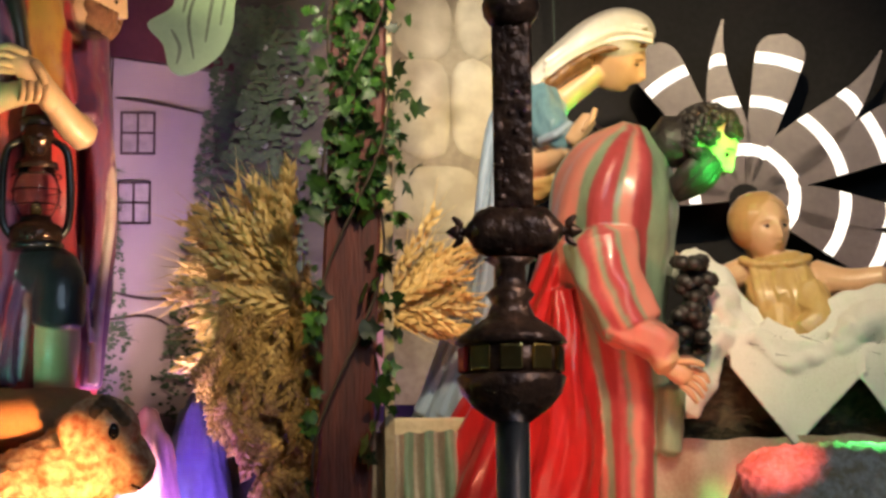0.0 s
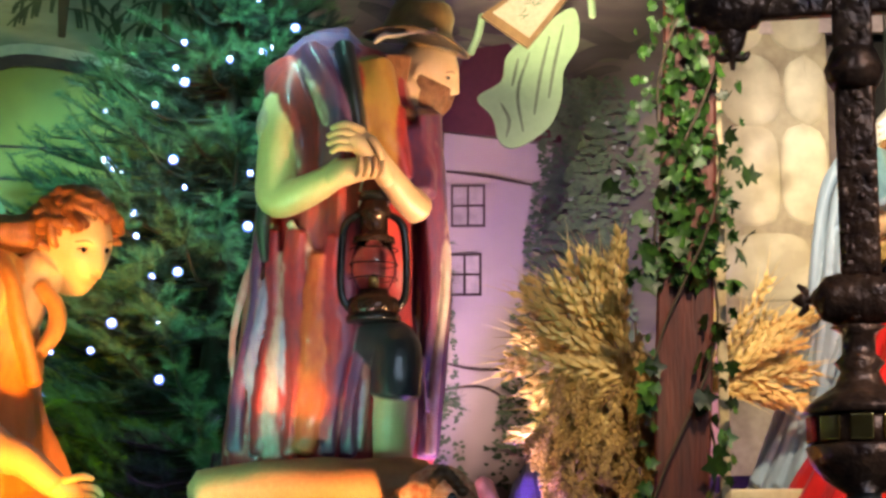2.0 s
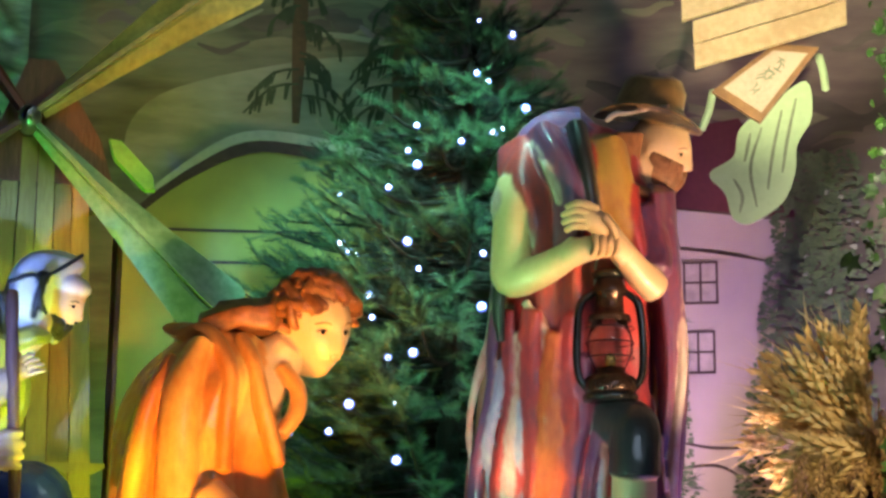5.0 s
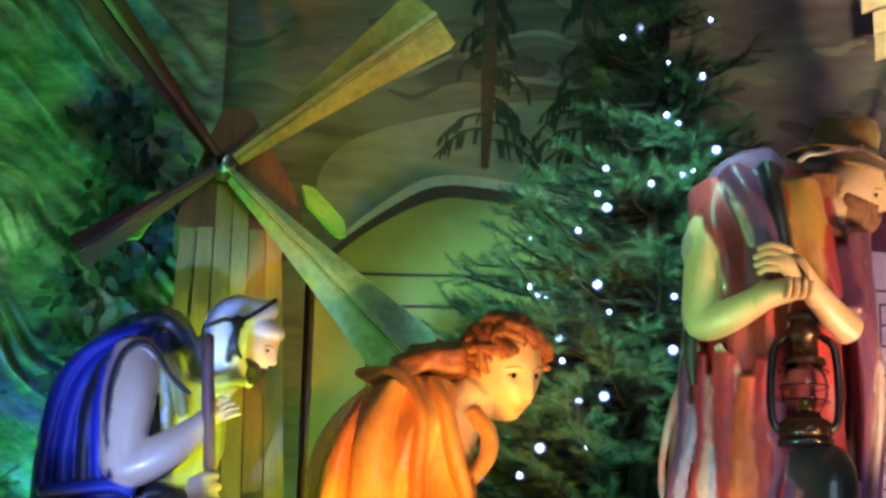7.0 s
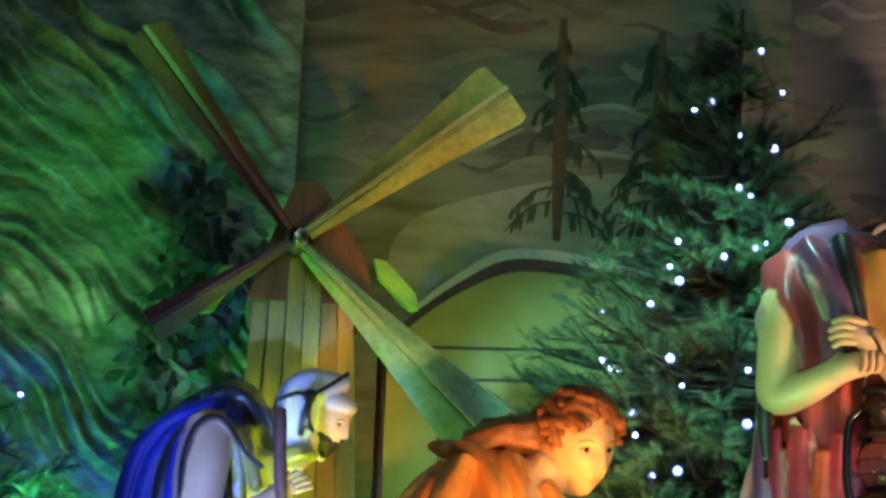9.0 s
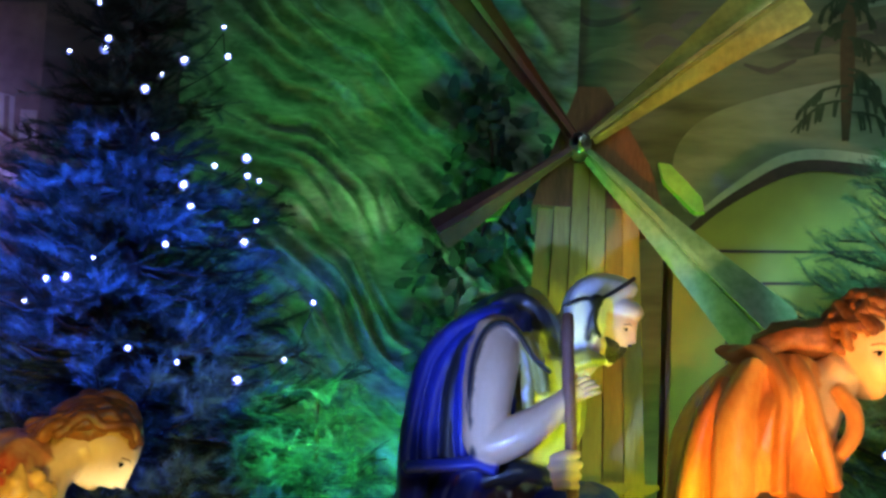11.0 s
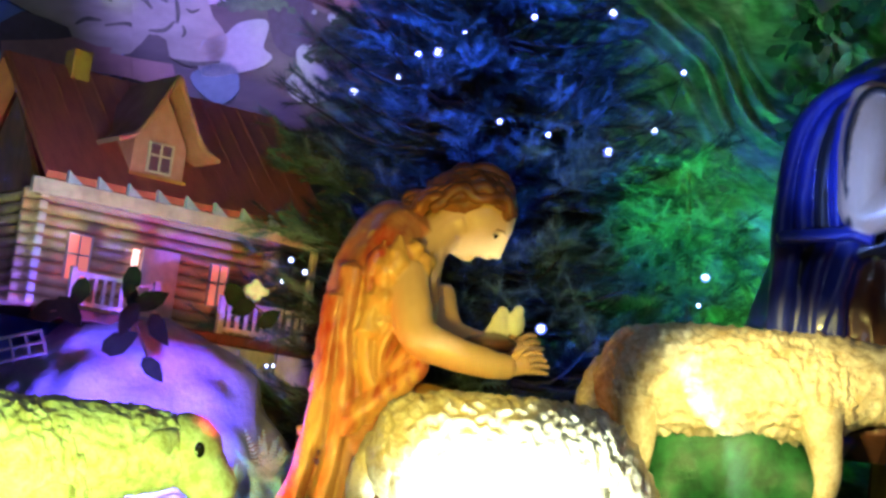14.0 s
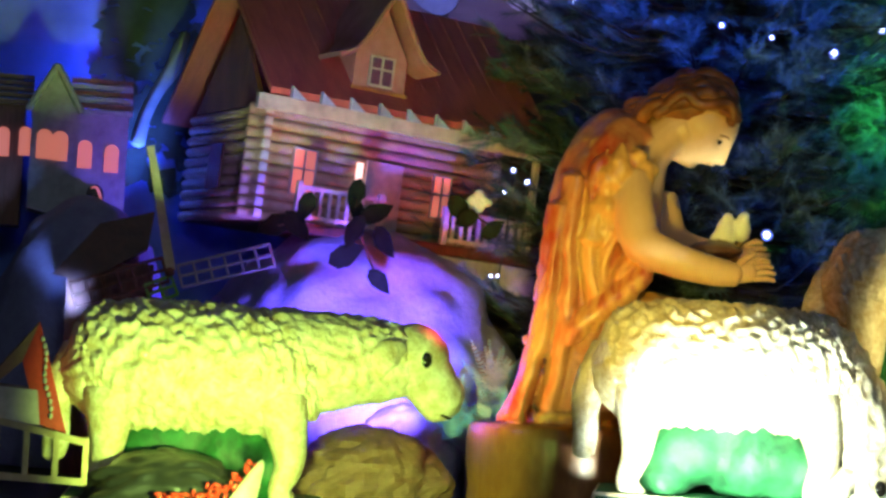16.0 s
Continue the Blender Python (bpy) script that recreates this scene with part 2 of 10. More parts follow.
robe_brown = mat("painted_brown_skirt", (0.13, 0.05, 0.03), 0.5, second=(0.07, 0.03, 0.025), scale=7)
gown_cream = mat("painted_cream_gown", (0.6, 0.42, 0.16), 0.4, second=(0.46, 0.3, 0.1), scale=9, coat=0.25)
# amber of the youth's fleece, also the highlight colour on the boy's robe
robe_amber = mat("amber_highlight_and_fleece", (0.74, 0.46, 0.16), 0.36, second=(0.6, 0.26, 0.07), scale=10, coat=0.2)
veil_white = mat("painted_white_veil", (0.84, 0.82, 0.78), 0.4, second=(0.74, 0.69, 0.6), scale=7, coat=0.2)
stripe_pink = mat("painted_pink_stripe", (0.72, 0.22, 0.18), 0.45, second=(0.62, 0.26, 0.2), scale=7)
stripe_green = mat("painted_green_stripe", (0.3, 0.42, 0.27), 0.45, second=(0.22, 0.3, 0.2), scale=7)
stripe_red = mat("painted_red_stripe", (0.5, 0.08, 0.09), 0.45, second=(0.4, 0.06, 0.06), scale=7)
cape_red = mat("red_cloth", (0.55, 0.02, 0.02), 0.6, second=(0.36, 0.012, 0.015), scale=5, fine=120, bump=0.2)
robe_rose = mat("painted_rose_skirt", (0.48, 0.24, 0.16), 0.38, second=(0.36, 0.14, 0.09), scale=9, coat=0.3)
plinth_paint = mat("painted_orange_plinth", (0.42, 0.17, 0.05), 0.4, second=(0.28, 0.1, 0.03), scale=6, coat=0.2)
fur_red = mat("painted_fleece_garment", (0.58, 0.28, 0.12), 0.36, second=(0.4, 0.05, 0.02), scale=12, fine=40, bump=0.2, coat=0.2, stretch=(2, 2, 0.7))
felt_brown = mat("painted_brown_hat", (0.3, 0.17, 0.07), 0.33, second=(0.16, 0.085, 0.035), scale=10, coat=0.3)
wool = mat("painted_wool", (0.76, 0.7, 0.58), 0.5, second=(0.48, 0.37, 0.22), scale=34, fine=110, bump=0.35, coat=0.15)
# cream wool flecked red-brown; its tan carries part of the orange light
wool_orange_lit = mat("orange_lit_wool", (0.72, 0.55, 0.36), 0.5, second=(0.38, 0.12, 0.05), scale=34, fine=90, bump=0.35, coat=0.15)
wool_dark = mat("painted_dark_wool", (0.2, 0.13, 0.07), 0.5, second=(0.1, 0.06, 0.035), scale=25, bump=0.4)
grass_paint = mat("painted_grass_base", (0.02, 0.15, 0.05), 0.6, second=(0.006, 0.06, 0.02), scale=16, bump=0.3)
iron = mat("cast_bronze", (0.2, 0.1, 0.06), 0.32, 0.55, second=(0.05, 0.026, 0.022), scale=26, bump=0.6)
brass = mat("polished_brass", (0.75, 0.55, 0.2), 0.22, 1.0, second=(0.55, 0.38, 0.12), bump=0.05)
steel = mat("chromed_steel", (0.65, 0.66, 0.7), 0.3, 1.0, second=(0.5, 0.5, 0.55), bump=0.02)
wood_red = mat("stained_red_timber", (0.15, 0.033, 0.022), 0.55, second=(0.07, 0.018, 0.014), scale=9, fine=50, bump=0.4, stretch=(4, 4, 0.4))
wood_pale = mat("pale_timber", (0.62, 0.52, 0.32), 0.6, second=(0.45, 0.34, 0.19), scale=8, fine=60, bump=0.25, vary=0.15)
wood_brown = mat("brown_timber", (0.24, 0.1, 0.06), 0.6, second=(0.13, 0.06, 0.035), scale=10, bump=0.35, vary=0.12, stretch=(3, 3, 0.5))
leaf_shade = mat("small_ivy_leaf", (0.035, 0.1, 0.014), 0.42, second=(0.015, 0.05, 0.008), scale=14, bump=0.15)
leaf_green = mat("ivy_leaf", (0.05, 0.13, 0.016), 0.45, second=(0.012, 0.045, 0.008), scale=38, bump=0.2, vary=0.8)
sprig_leaf = mat("dark_sprig_leaf", (0.008, 0.016, 0.01), 0.9, second=(0.004, 0.008, 0.006), scale=20)
sprig_leaf.node_tree.nodes["Principled BSDF"].inputs["Specular IOR Level"].default_value = 0.12
leaf_dark = mat("dark_foliage", (0.04, 0.08, 0.05), 0.5, second=(0.02, 0.045, 0.03), scale=20, vary=0.3)
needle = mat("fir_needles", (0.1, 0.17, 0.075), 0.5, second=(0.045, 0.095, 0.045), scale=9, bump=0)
# shade in the gaps between fir clumps, put into a near-black needle colour
needle_shaded = mat("shaded_fir_needles", (0.02, 0.04, 0.025), 0.55, second=(0.007, 0.014, 0.01), scale=9, bump=0)
# blue light on the fern is put into its base colour
frond_blue_lit = mat("blue_lit_frond", (0.2, 0.42, 0.8), 0.5, second=(0.12, 0.3, 0.65), scale=9, bump=0)
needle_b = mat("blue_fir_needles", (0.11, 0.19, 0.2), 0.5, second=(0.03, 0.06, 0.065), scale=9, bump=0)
dark_bark = mat("dark_twig", (0.03, 0.022, 0.016), 0.85, bump=0.3)
bark = mat("bark", (0.09, 0.06, 0.04), 0.8, bump=0.5)
straw = mat("dry_wheat", (0.86, 0.66, 0.28), 0.5, second=(0.62, 0.42, 0.14), scale=20, bump=0.2, vary=0.25)
straw_dark = mat("dry_seed_heads", (0.58, 0.38, 0.12), 0.6, second=(0.28, 0.17, 0.06), scale=20, bump=0.2, vary=0.3)
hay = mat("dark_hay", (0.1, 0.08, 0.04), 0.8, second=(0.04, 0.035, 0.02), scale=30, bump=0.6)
linen = mat("white_linen", (0.78, 0.78, 0.72), 0.75, second=(0.68, 0.68, 0.6), scale=6, fine=200, bump=0.12)
satin = mat("pale_satin", (0.5, 0.45, 0.34), 0.5, second=(0.4, 0.3, 0.22), scale=5, fine=120, bump=0.1)
paper_rock = mat("crumpled_rock_paper", (0.3, 0.3, 0.5), 0.7, second=(0.22, 0.2, 0.38), scale=7, bump=0.3)
paper_brown = mat("crumpled_brown_paper", (0.32, 0.17, 0.1), 0.7, second=(0.2, 0.1, 0.06), scale=9, bump=0.3)
cloth_tan = mat("tan_bolster_cloth", (0.42, 0.21, 0.09), 0.75, second=(0.33, 0.15, 0.06), scale=6, fine=120, bump=0.15)
paper_pink = mat("pink_crepe_paper", (0.7, 0.36, 0.4), 0.6, second=(0.6, 0.28, 0.36), scale=6)
rock_green = mat("painted_rock_cloth", (0.3, 0.4, 0.27), 0.5, second=(0.09, 0.15, 0.09), scale=9, fine=34, bump=0.4, stretch=(0.8, 1, 2.2))
floor_dark = mat("dark_stage_cloth", (0.05, 0.045, 0.04), 0.85, scale=5, bump=0.4)
hall_plaster = mat("hall_plaster", (0.3, 0.28, 0.25), 0.8, scale=3)
led = mat("led_bulb", (0.62, 0.72, 1.0), 0.3, second=(0.62, 0.72, 1.0), glow=13, bump=0)
# blue halo of the bulbs, given as a faint emission
led_halo = mat("blue_led_halo", (0.2, 0.28, 1.0), 0.4, second=(0.2, 0.28, 1.0), glow=1.0, bump=0)
cable = mat("dark_green_cable", (0.015, 0.03, 0.02), 0.5, bump=0)
clear = glass("lantern_glass")
enamel = mat("black_lantern_enamel", (0.012, 0.011, 0.012), 0.24, 0.3, scale=12, bump=0.08, coat=0.4)
copper = mat("copper_lantern_metal", (0.06, 0.03, 0.022), 0.25, 0.6, second=(0.03, 0.015, 0.012), scale=15, bump=0.1)
card_frame = mat("tan_card_frame", (0.3, 0.17, 0.07), 0.55, second=(0.2, 0.11, 0.05), scale=14, bump=0.2)
gilt = mat("gilded_moulding", (0.7, 0.45, 0.12), 0.35, 0.8, bump=0.2)
# scenic paint
sky_brown = mat("scenic_dusk_sky", (0.2, 0.155, 0.15), 0.8, second=(0.085, 0.065, 0.075), scale=2.2, fine=9, bump=0.05, stretch=(0.7, 1, 2.6))
sky_green = mat("scenic_hills", (0.2, 0.2, 0.15), 0.8, second=(0.07, 0.075, 0.06), scale=2.4, fine=10, bump=0.05, stretch=(0.6, 1, 3.0))
sky_blue = mat("scenic_night_sky", (0.2, 0.3, 0.75), 0.8, second=(0.07, 0.12, 0.45), scale=2.0, fine=8, bump=0.05)
black_cloth = mat("black_backcloth", (0.022, 0.02, 0.02), 0.9, second=(0.012, 0.011, 0.011), scale=3, bump=0.2)
paint_lilac = mat("scenic_tower_lilac", (0.6, 0.47, 0.49), 0.75, second=(0.54, 0.41, 0.44), scale=4, fine=14, bump=0.05)
paint_maroon = mat("scenic_maroon_roof", (0.14, 0.03, 0.05), 0.75, second=(0.1, 0.022, 0.04), scale=5, bump=0.05)
paint_line = mat("scenic_dark_line", (0.09, 0.05, 0.06), 0.75, bump=0)
paint_pane = mat("scenic_pale_pane", (0.62, 0.5, 0.53), 0.75, scale=9, bump=0)
paint_pine = mat("scenic_pine", (0.045, 0.07, 0.04), 0.75, second=(0.025, 0.04, 0.025), scale=20, bump=0.05)
paint_leaf = mat("scenic_bush", (0.17, 0.22, 0.14), 0.75, second=(0.08, 0.11, 0.075), scale=18, bump=0.05)
paint_snow = mat("scenic_snow", (0.55, 0.55, 0.5), 0.75, second=(0.42, 0.44, 0.4), scale=10, bump=0.05)
paint_meadow = mat("scenic_pale_hill", (0.3, 0.32, 0.26), 0.75, second=(0.17, 0.19, 0.15), scale=4, fine=14, bump=0.05, stretch=(0.7, 1, 2.4))
paint_barn = mat("scenic_barn_wall", (0.4, 0.37, 0.11), 0.75, second=(0.27, 0.26, 0.09), scale=2.5, fine=9, bump=0.05)
paint_trunk = mat("scenic_trunk", (0.1, 0.06, 0.035), 0.75, bump=0)
paint_stone = mat("scenic_stone", (0.62, 0.56, 0.44), 0.6, second=(0.42, 0.36, 0.27), scale=9, fine=22, bump=0.15, vary=0.1)
paint_joint = mat("scenic_stone_joint", (0.4, 0.34, 0.25), 0.75, second=(0.26, 0.21, 0.16), scale=8, bump=0.1)
paint_angel = mat("scenic_pale_green_drapery", (0.36, 0.52, 0.3), 0.65, second=(0.3, 0.44, 0.25), scale=6, bump=0.05)
paint_fold = mat("scenic_fold_line", (0.2, 0.26, 0.17), 0.7, bump=0)
paint_cloud = mat("scenic_cloud", (0.5, 0.48, 0.5), 0.75, second=(0.4, 0.38, 0.42), scale=6, bump=0.05)
petal_grey = mat("plum_grey_petal", (0.16, 0.11, 0.11), 0.35, second=(0.12, 0.08, 0.085), scale=12, bump=0.08)
strip_light = mat("light_strip", (1.0, 0.95, 0.88), 0.4, second=(1.0, 0.95, 0.88), glow=1.1, bump=0)
roof_red = mat("model_red_roof", (0.5, 0.13, 0.1), 0.65, second=(0.38, 0.1, 0.08), scale=12, bump=0.3, stretch=(4, 1, 1))
log_wood = mat("model_log", (0.5, 0.36, 0.24), 0.55, second=(0.38, 0.25, 0.16), scale=20, bump=0.3, vary=0.15)
model_white = mat("model_white_paint", (0.6, 0.54, 0.52), 0.5, scale=14, bump=0.1)
model_rose = mat("model_rose_board", (0.46, 0.24, 0.24), 0.6, second=(0.36, 0.17, 0.16), scale=14, bump=0.15)
# blue light on the eave brackets, mixed into their colour
bracket_blue_lit = mat("model_blue_lit", (0.4, 0.52, 0.8), 0.5, scale=14, bump=0.1)
model_grey = mat("model_grey_plaster", (0.42, 0.44, 0.48), 0.6, scale=14, bump=0.15)
lit_window = mat("lit_model_window", (1.0, 0.28, 0.2), 0.4, second=(1.0, 0.28, 0.2), glow=0.5, bump=0)
lit_strip = mat("lit_doorway", (1.0, 0.6, 0.55), 0.4, second=(1.0, 0.6, 0.55), glow=2.0, bump=0)
tinsel_red = mat("red_glossy_card", (0.6, 0.04, 0.03), 0.3, scale=10, bump=0.1, coat=0.4)
sail_yellow = mat("yellow_sail_board", (0.62, 0.58, 0.16), 0.42, second=(0.34, 0.31, 0.08), scale=8, bump=0.15)
sail_green = mat("pale_green_sail_board", (0.42, 0.62, 0.36), 0.5, second=(0.2, 0.36, 0.18), scale=8, bump=0.15)
sail_brown = mat("brown_sail_board", (0.22, 0.055, 0.03), 0.5, scale=8, bump=0.15)
sail_plum = mat("plum_sail_board", (0.2, 0.09, 0.12), 0.5, scale=8, bump=0.15)
mill_yellow = mat("yellow_mill_board", (0.42, 0.36, 0.1), 0.55, second=(0.32, 0.26, 0.07), scale=7, bump=0.2, vary=0.3, stretch=(3, 3, 0.5))
lime_board = mat("lime_painted_wood", (0.25, 0.6, 0.08), 0.5, bump=0.1)


from mathutils.bvhtree import BVHTree


# ---- mesh tools; points are (x, z, y) or (x, z, y, radius...): right, up, away ----
def finish(name, bm, mats, smooth=True):
    me = bpy.data.meshes.new(name)
    bmesh.ops.recalc_face_normals(bm, faces=bm.faces)
    bm.to_mesh(me)
    bm.free()
    for m in mats if isinstance(mats, (list, tuple)) else [mats]:
        me.materials.append(m)
    if smooth:
        me.polygons.foreach_set("use_smooth", [True] * len(me.polygons))
    return me


def part(name, bm, material, parent, label="", smooth=False, m=None):
    ob = new(name, finish(name, bm, material, smooth) if not isinstance(bm, bpy.types.Mesh) else bm)
    ob.parent = parent
    if m is not None:
        ob.matrix_basis = m
    return tagged(ob, label)


def thing(name, m, label, category, group="", kind=""):
    ob = new(name)
    ob.empty_display_size = 0.05
    ob.matrix_world = m
    return tagged(ob, label, category, group, kind)


FINE = {"infant_statue": 0.003, "young_woman_statue": 0.0033, "kneeling_man_statue": 0.004, "kneeling_woman_statue": 0.0036, "boy_statue": 0.0032}


def solid(name, bm, mats, m, label, category, group="", kind="", smooth=True):
    if name.endswith("statue") and not group:
        far = math.hypot(m.translation.x, m.translation.y)
        for v in bm.verts:  # limbs that reach forward keep the proportions of the body behind them
            f = (far + v.co.y) / far
            v.co.x, v.co.z = v.co.x * f, 0.37 + (v.co.z - 0.37) * f
    if name.endswith("statue") and not group:
        ob = new(name, sculpt(name, bm, mats, FINE.get(name, 0.0037)))
    else:
        ob = new(name, finish(name, bm, mats, smooth))
    ob.matrix_world = m
    return tagged(ob, label, category, group, kind)


def sculpt(name, bm, mats, voxel=0.0037, rounds=2, coat=None):
    """Melts limbs, folds and hair into one cast body; the paint of the nearest limb lies on it, with soft borders. Eyes, hair and fingers stay crisp."""
    crisp = {i for i, k in enumerate(mats) if k in (eye_dark, hair_red, hair_brown, hair_black, beard_brown)}
    bmesh.ops.recalc_face_normals(bm, faces=bm.faces)
    both = []
    for keep in (False, True):
        part_bm = bm.copy()
        bmesh.ops.delete(part_bm, geom=[f for f in part_bm.faces if (f.smooth or f.material_index in crisp) != keep], context="FACES")
        both.append(part_bm)
    bm.free()
    rough = bpy.data.meshes.new("rough_cast")
    both[0].to_mesh(rough)
    bmesh.ops.triangulate(both[0], faces=both[0].faces)
    both[0].faces.ensure_lookup_table()
    tree = BVHTree.FromBMesh(both[0])
    owner = [f.material_index for f in both[0].faces]
    cast = bpy.data.objects.new("rough_cast", rough)
    scene.collection.objects.link(cast)
    mod = cast.modifiers.new("melt", "REMESH")
    mod.mode, mod.voxel_size, mod.adaptivity = "VOXEL", voxel, 0.0
    soft = cast.modifiers.new("soften", "SMOOTH")
    soft.factor, soft.iterations = 0.5, 3
    me = bpy.data.meshes.new_from_object(cast.evaluated_get(bpy.context.evaluated_depsgraph_get()))
    bpy.data.objects.remove(cast)
    bpy.data.meshes.remove(rough)
    me.name = name
    n = len(me.vertices)
    co = np.empty(n * 3, np.float32)
    me.vertices.foreach_get("co", co)
    sway = 0.0 if coat else 0.007
    own = np.array([owner[tree.find_nearest(Vector(c) + Vector((noise.noise(Vector(c) * 21), 0.0, noise.noise(Vector(c) * 17 + Vector((5, 0, 0))))) * sway)[2]] for c in co.reshape(-1, 3)])
    ends = np.empty(len(me.edges) * 2, np.int32)
    me.edges.foreach_get("vertices", ends)
    a, b = ends[0::2], ends[1::2]
    count = np.bincount(ends, minlength=n)[:, None] + 1.0
    tones = [np.array([TONES[k.name][q] for k in mats]) for q in (0, 1)]
    layers = []
    for tone in tones:
        c = tone[own]
        for _ in range(rounds):
            total = c.copy()
            for q in range(3):
                total[:, q] += np.bincount(a, c[b, q], n) + np.bincount(b, c[a, q], n)
            c = total / count
        layers.append(c)
    me.materials.clear()
    me.materials.append(coat or glaze)
    for k in mats:
        me.materials.append(k)
    me.polygons.foreach_set("material_index", [0] * len(me.polygons))
    first = bmesh.new()
    first.from_mesh(me)
    for f in both[1].faces:
        f.material_index += 1
    extra = bpy.data.meshes.new("eyes")
    both[1].to_mesh(extra)
    first.from_mesh(extra)
    first.to_mesh(me)
    first.free(), both[0].free(), both[1].free()
    bpy.data.meshes.remove(extra)
    for layer, c in zip(("top_tone", "under_tone"), layers):
        full = np.ones((len(me.vertices), 4), np.float32)
        full[:n, :3] = c
        me.attributes.new(layer, "FLOAT_COLOR", "POINT").data.foreach_set("color", full.ravel())
    me.polygons.foreach_set("use_smooth", [True] * len(me.polygons))
    return me


def curve_points(pts, k=5):
    """Catmull-Rom through the given rows."""
    p = [np.array(q, float) for q in pts]
    p = [2 * p[0] - p[1]] + p + [2 * p[-1] - p[-2]]
    out = []
    for i in range(1, len(p) - 2):
        for j in range(k):
            t = j / k
            a, b, c, d = p[i - 1:i + 3]
            out.append(0.5 * (2 * b + (c - a) * t + (2 * a - 5 * b + 4 * c - d) * t * t + (3 * b - a - 3 * c + d) * t ** 3))
    out.append(p[-2])
    return out


def tube(bm, pts, mi=0, n=16, k=5, folds=0, amp=0.0, seed=0.0, rough=0.0, freq=12.0, caps=True, twist=0.0):
    """A tapered limb or garment along pts (x, z, y, r) or (x, z, y, r, depth r), with folds round it and noise on it.
    mi: a material index, or a function of (turn 0..1, length 0..1)."""
    rows = curve_points([(*q, q[3]) if len(q) == 4 else q for q in pts], k)
    m = len(rows)
    rings, frames = [], []
    for i, row in enumerate(rows):
        a, b = rows[max(i - 1, 0)], rows[min(i + 1, m - 1)]
        t = Vector((b[0] - a[0], b[2] - a[2], b[1] - a[1])).normalized()
        side = Vector((t.z, 0, -t.x))
        side = side.normalized() if side.length > 0.05 else Vector((1, 0, 0))
        frames.append((Vector((row[0], row[2], row[1])), t, side, t.cross(side).normalized(), row[3], row[4]))

    def ring(c, side, back, ra, rb, s):
        vs = []
        for j in range(n):
            th = 2 * math.pi * j / n
            f = 1.0
            if folds:
                f += amp * math.sin(folds * th + seed + twist * s + 0.8 * math.sin(3 * s + seed)) + amp * 0.5 * math.sin((folds * 0.5 + 1) * th + 2 * seed + 2 * s)
            p = c + side * (ra * f * math.cos(th)) + back * (rb * f * math.sin(th))
            if rough:
                q = p * freq + Vector((seed * 7, seed, 0))
                p = p + (p - c).normalized() * rough * (noise.noise(q) + 0.5 * noise.noise(q * 2.3))
            vs.append(bm.verts.new(p))
        return vs

    if caps:
        c, t, side, back, ra, rb = frames[0]
        for u in (0.15, 0.6):
            rings.append(ring(c - t * min(ra, rb) * 0.5 * (1 - u), side, back, ra * (0.35 + 0.6 * u), rb * (0.35 + 0.6 * u), 0))
    for i, (c, t, side, back, ra, rb) in enumerate(frames):
        rings.append(ring(c, side, back, ra, rb, i / (m - 1) * 4))
    if caps:
        c, t, side, back, ra, rb = frames[-1]
        for u in (0.6, 0.15):
            rings.append(ring(c + t * min(ra, rb) * 0.5 * (1 - u), side, back, ra * (0.35 + 0.6 * u), rb * (0.35 + 0.6 * u), 4))
    for i in range(len(rings) - 1):
        for j in range(n):
            f = bm.faces.new((rings[i][j], rings[i][(j + 1) % n], rings[i + 1][(j + 1) % n], rings[i + 1][j]))
            f.material_index = mi(j / n, i / (len(rings) - 1)) if callable(mi) else mi
    for r in (rings[0], rings[-1]):
        f = bm.faces.new(r)
        f.material_index = mi(0, 0) if callable(mi) else mi
    return bm


def ball(bm, x, z, y, rx, rz, ry, mi=0, n=14, rough=0.0, freq=20.0, turn=None):
    """A rounded lump."""
    rows = []
    for i in range(n // 2 + 1):
        v = math.pi * i / (n // 2)
        row = []
        for j in range(n):
            u = 2 * math.pi * j / n
            d = Vector((math.sin(v) * math.cos(u), math.sin(v) * math.sin(u), math.cos(v)))
            p = Vector((d.x * rx, d.y * ry, d.z * rz))
            if turn:
                p.rotate(turn)
            p += Vector((x, y, z))
            if rough:
                p += d * rough * noise.noise(p * freq)
            row.append(p)
        rows.append(row)
    top, bottom = bm.verts.new(rows[0][0]), bm.verts.new(rows[-1][0])
    vs = [[bm.verts.new(p) for p in row] for row in rows[1:-1]]
    for j in range(n):
        q = (j + 1) % n
        for f in [bm.faces.new((top, vs[0][j], vs[0][q])), bm.faces.new((bottom, vs[-1][q], vs[-1][j]))]:
            f.material_index = mi
        for i in range(len(vs) - 1):
            bm.faces.new((vs[i][j], vs[i + 1][j], vs[i + 1][q], vs[i][q])).material_index = mi
    return bm


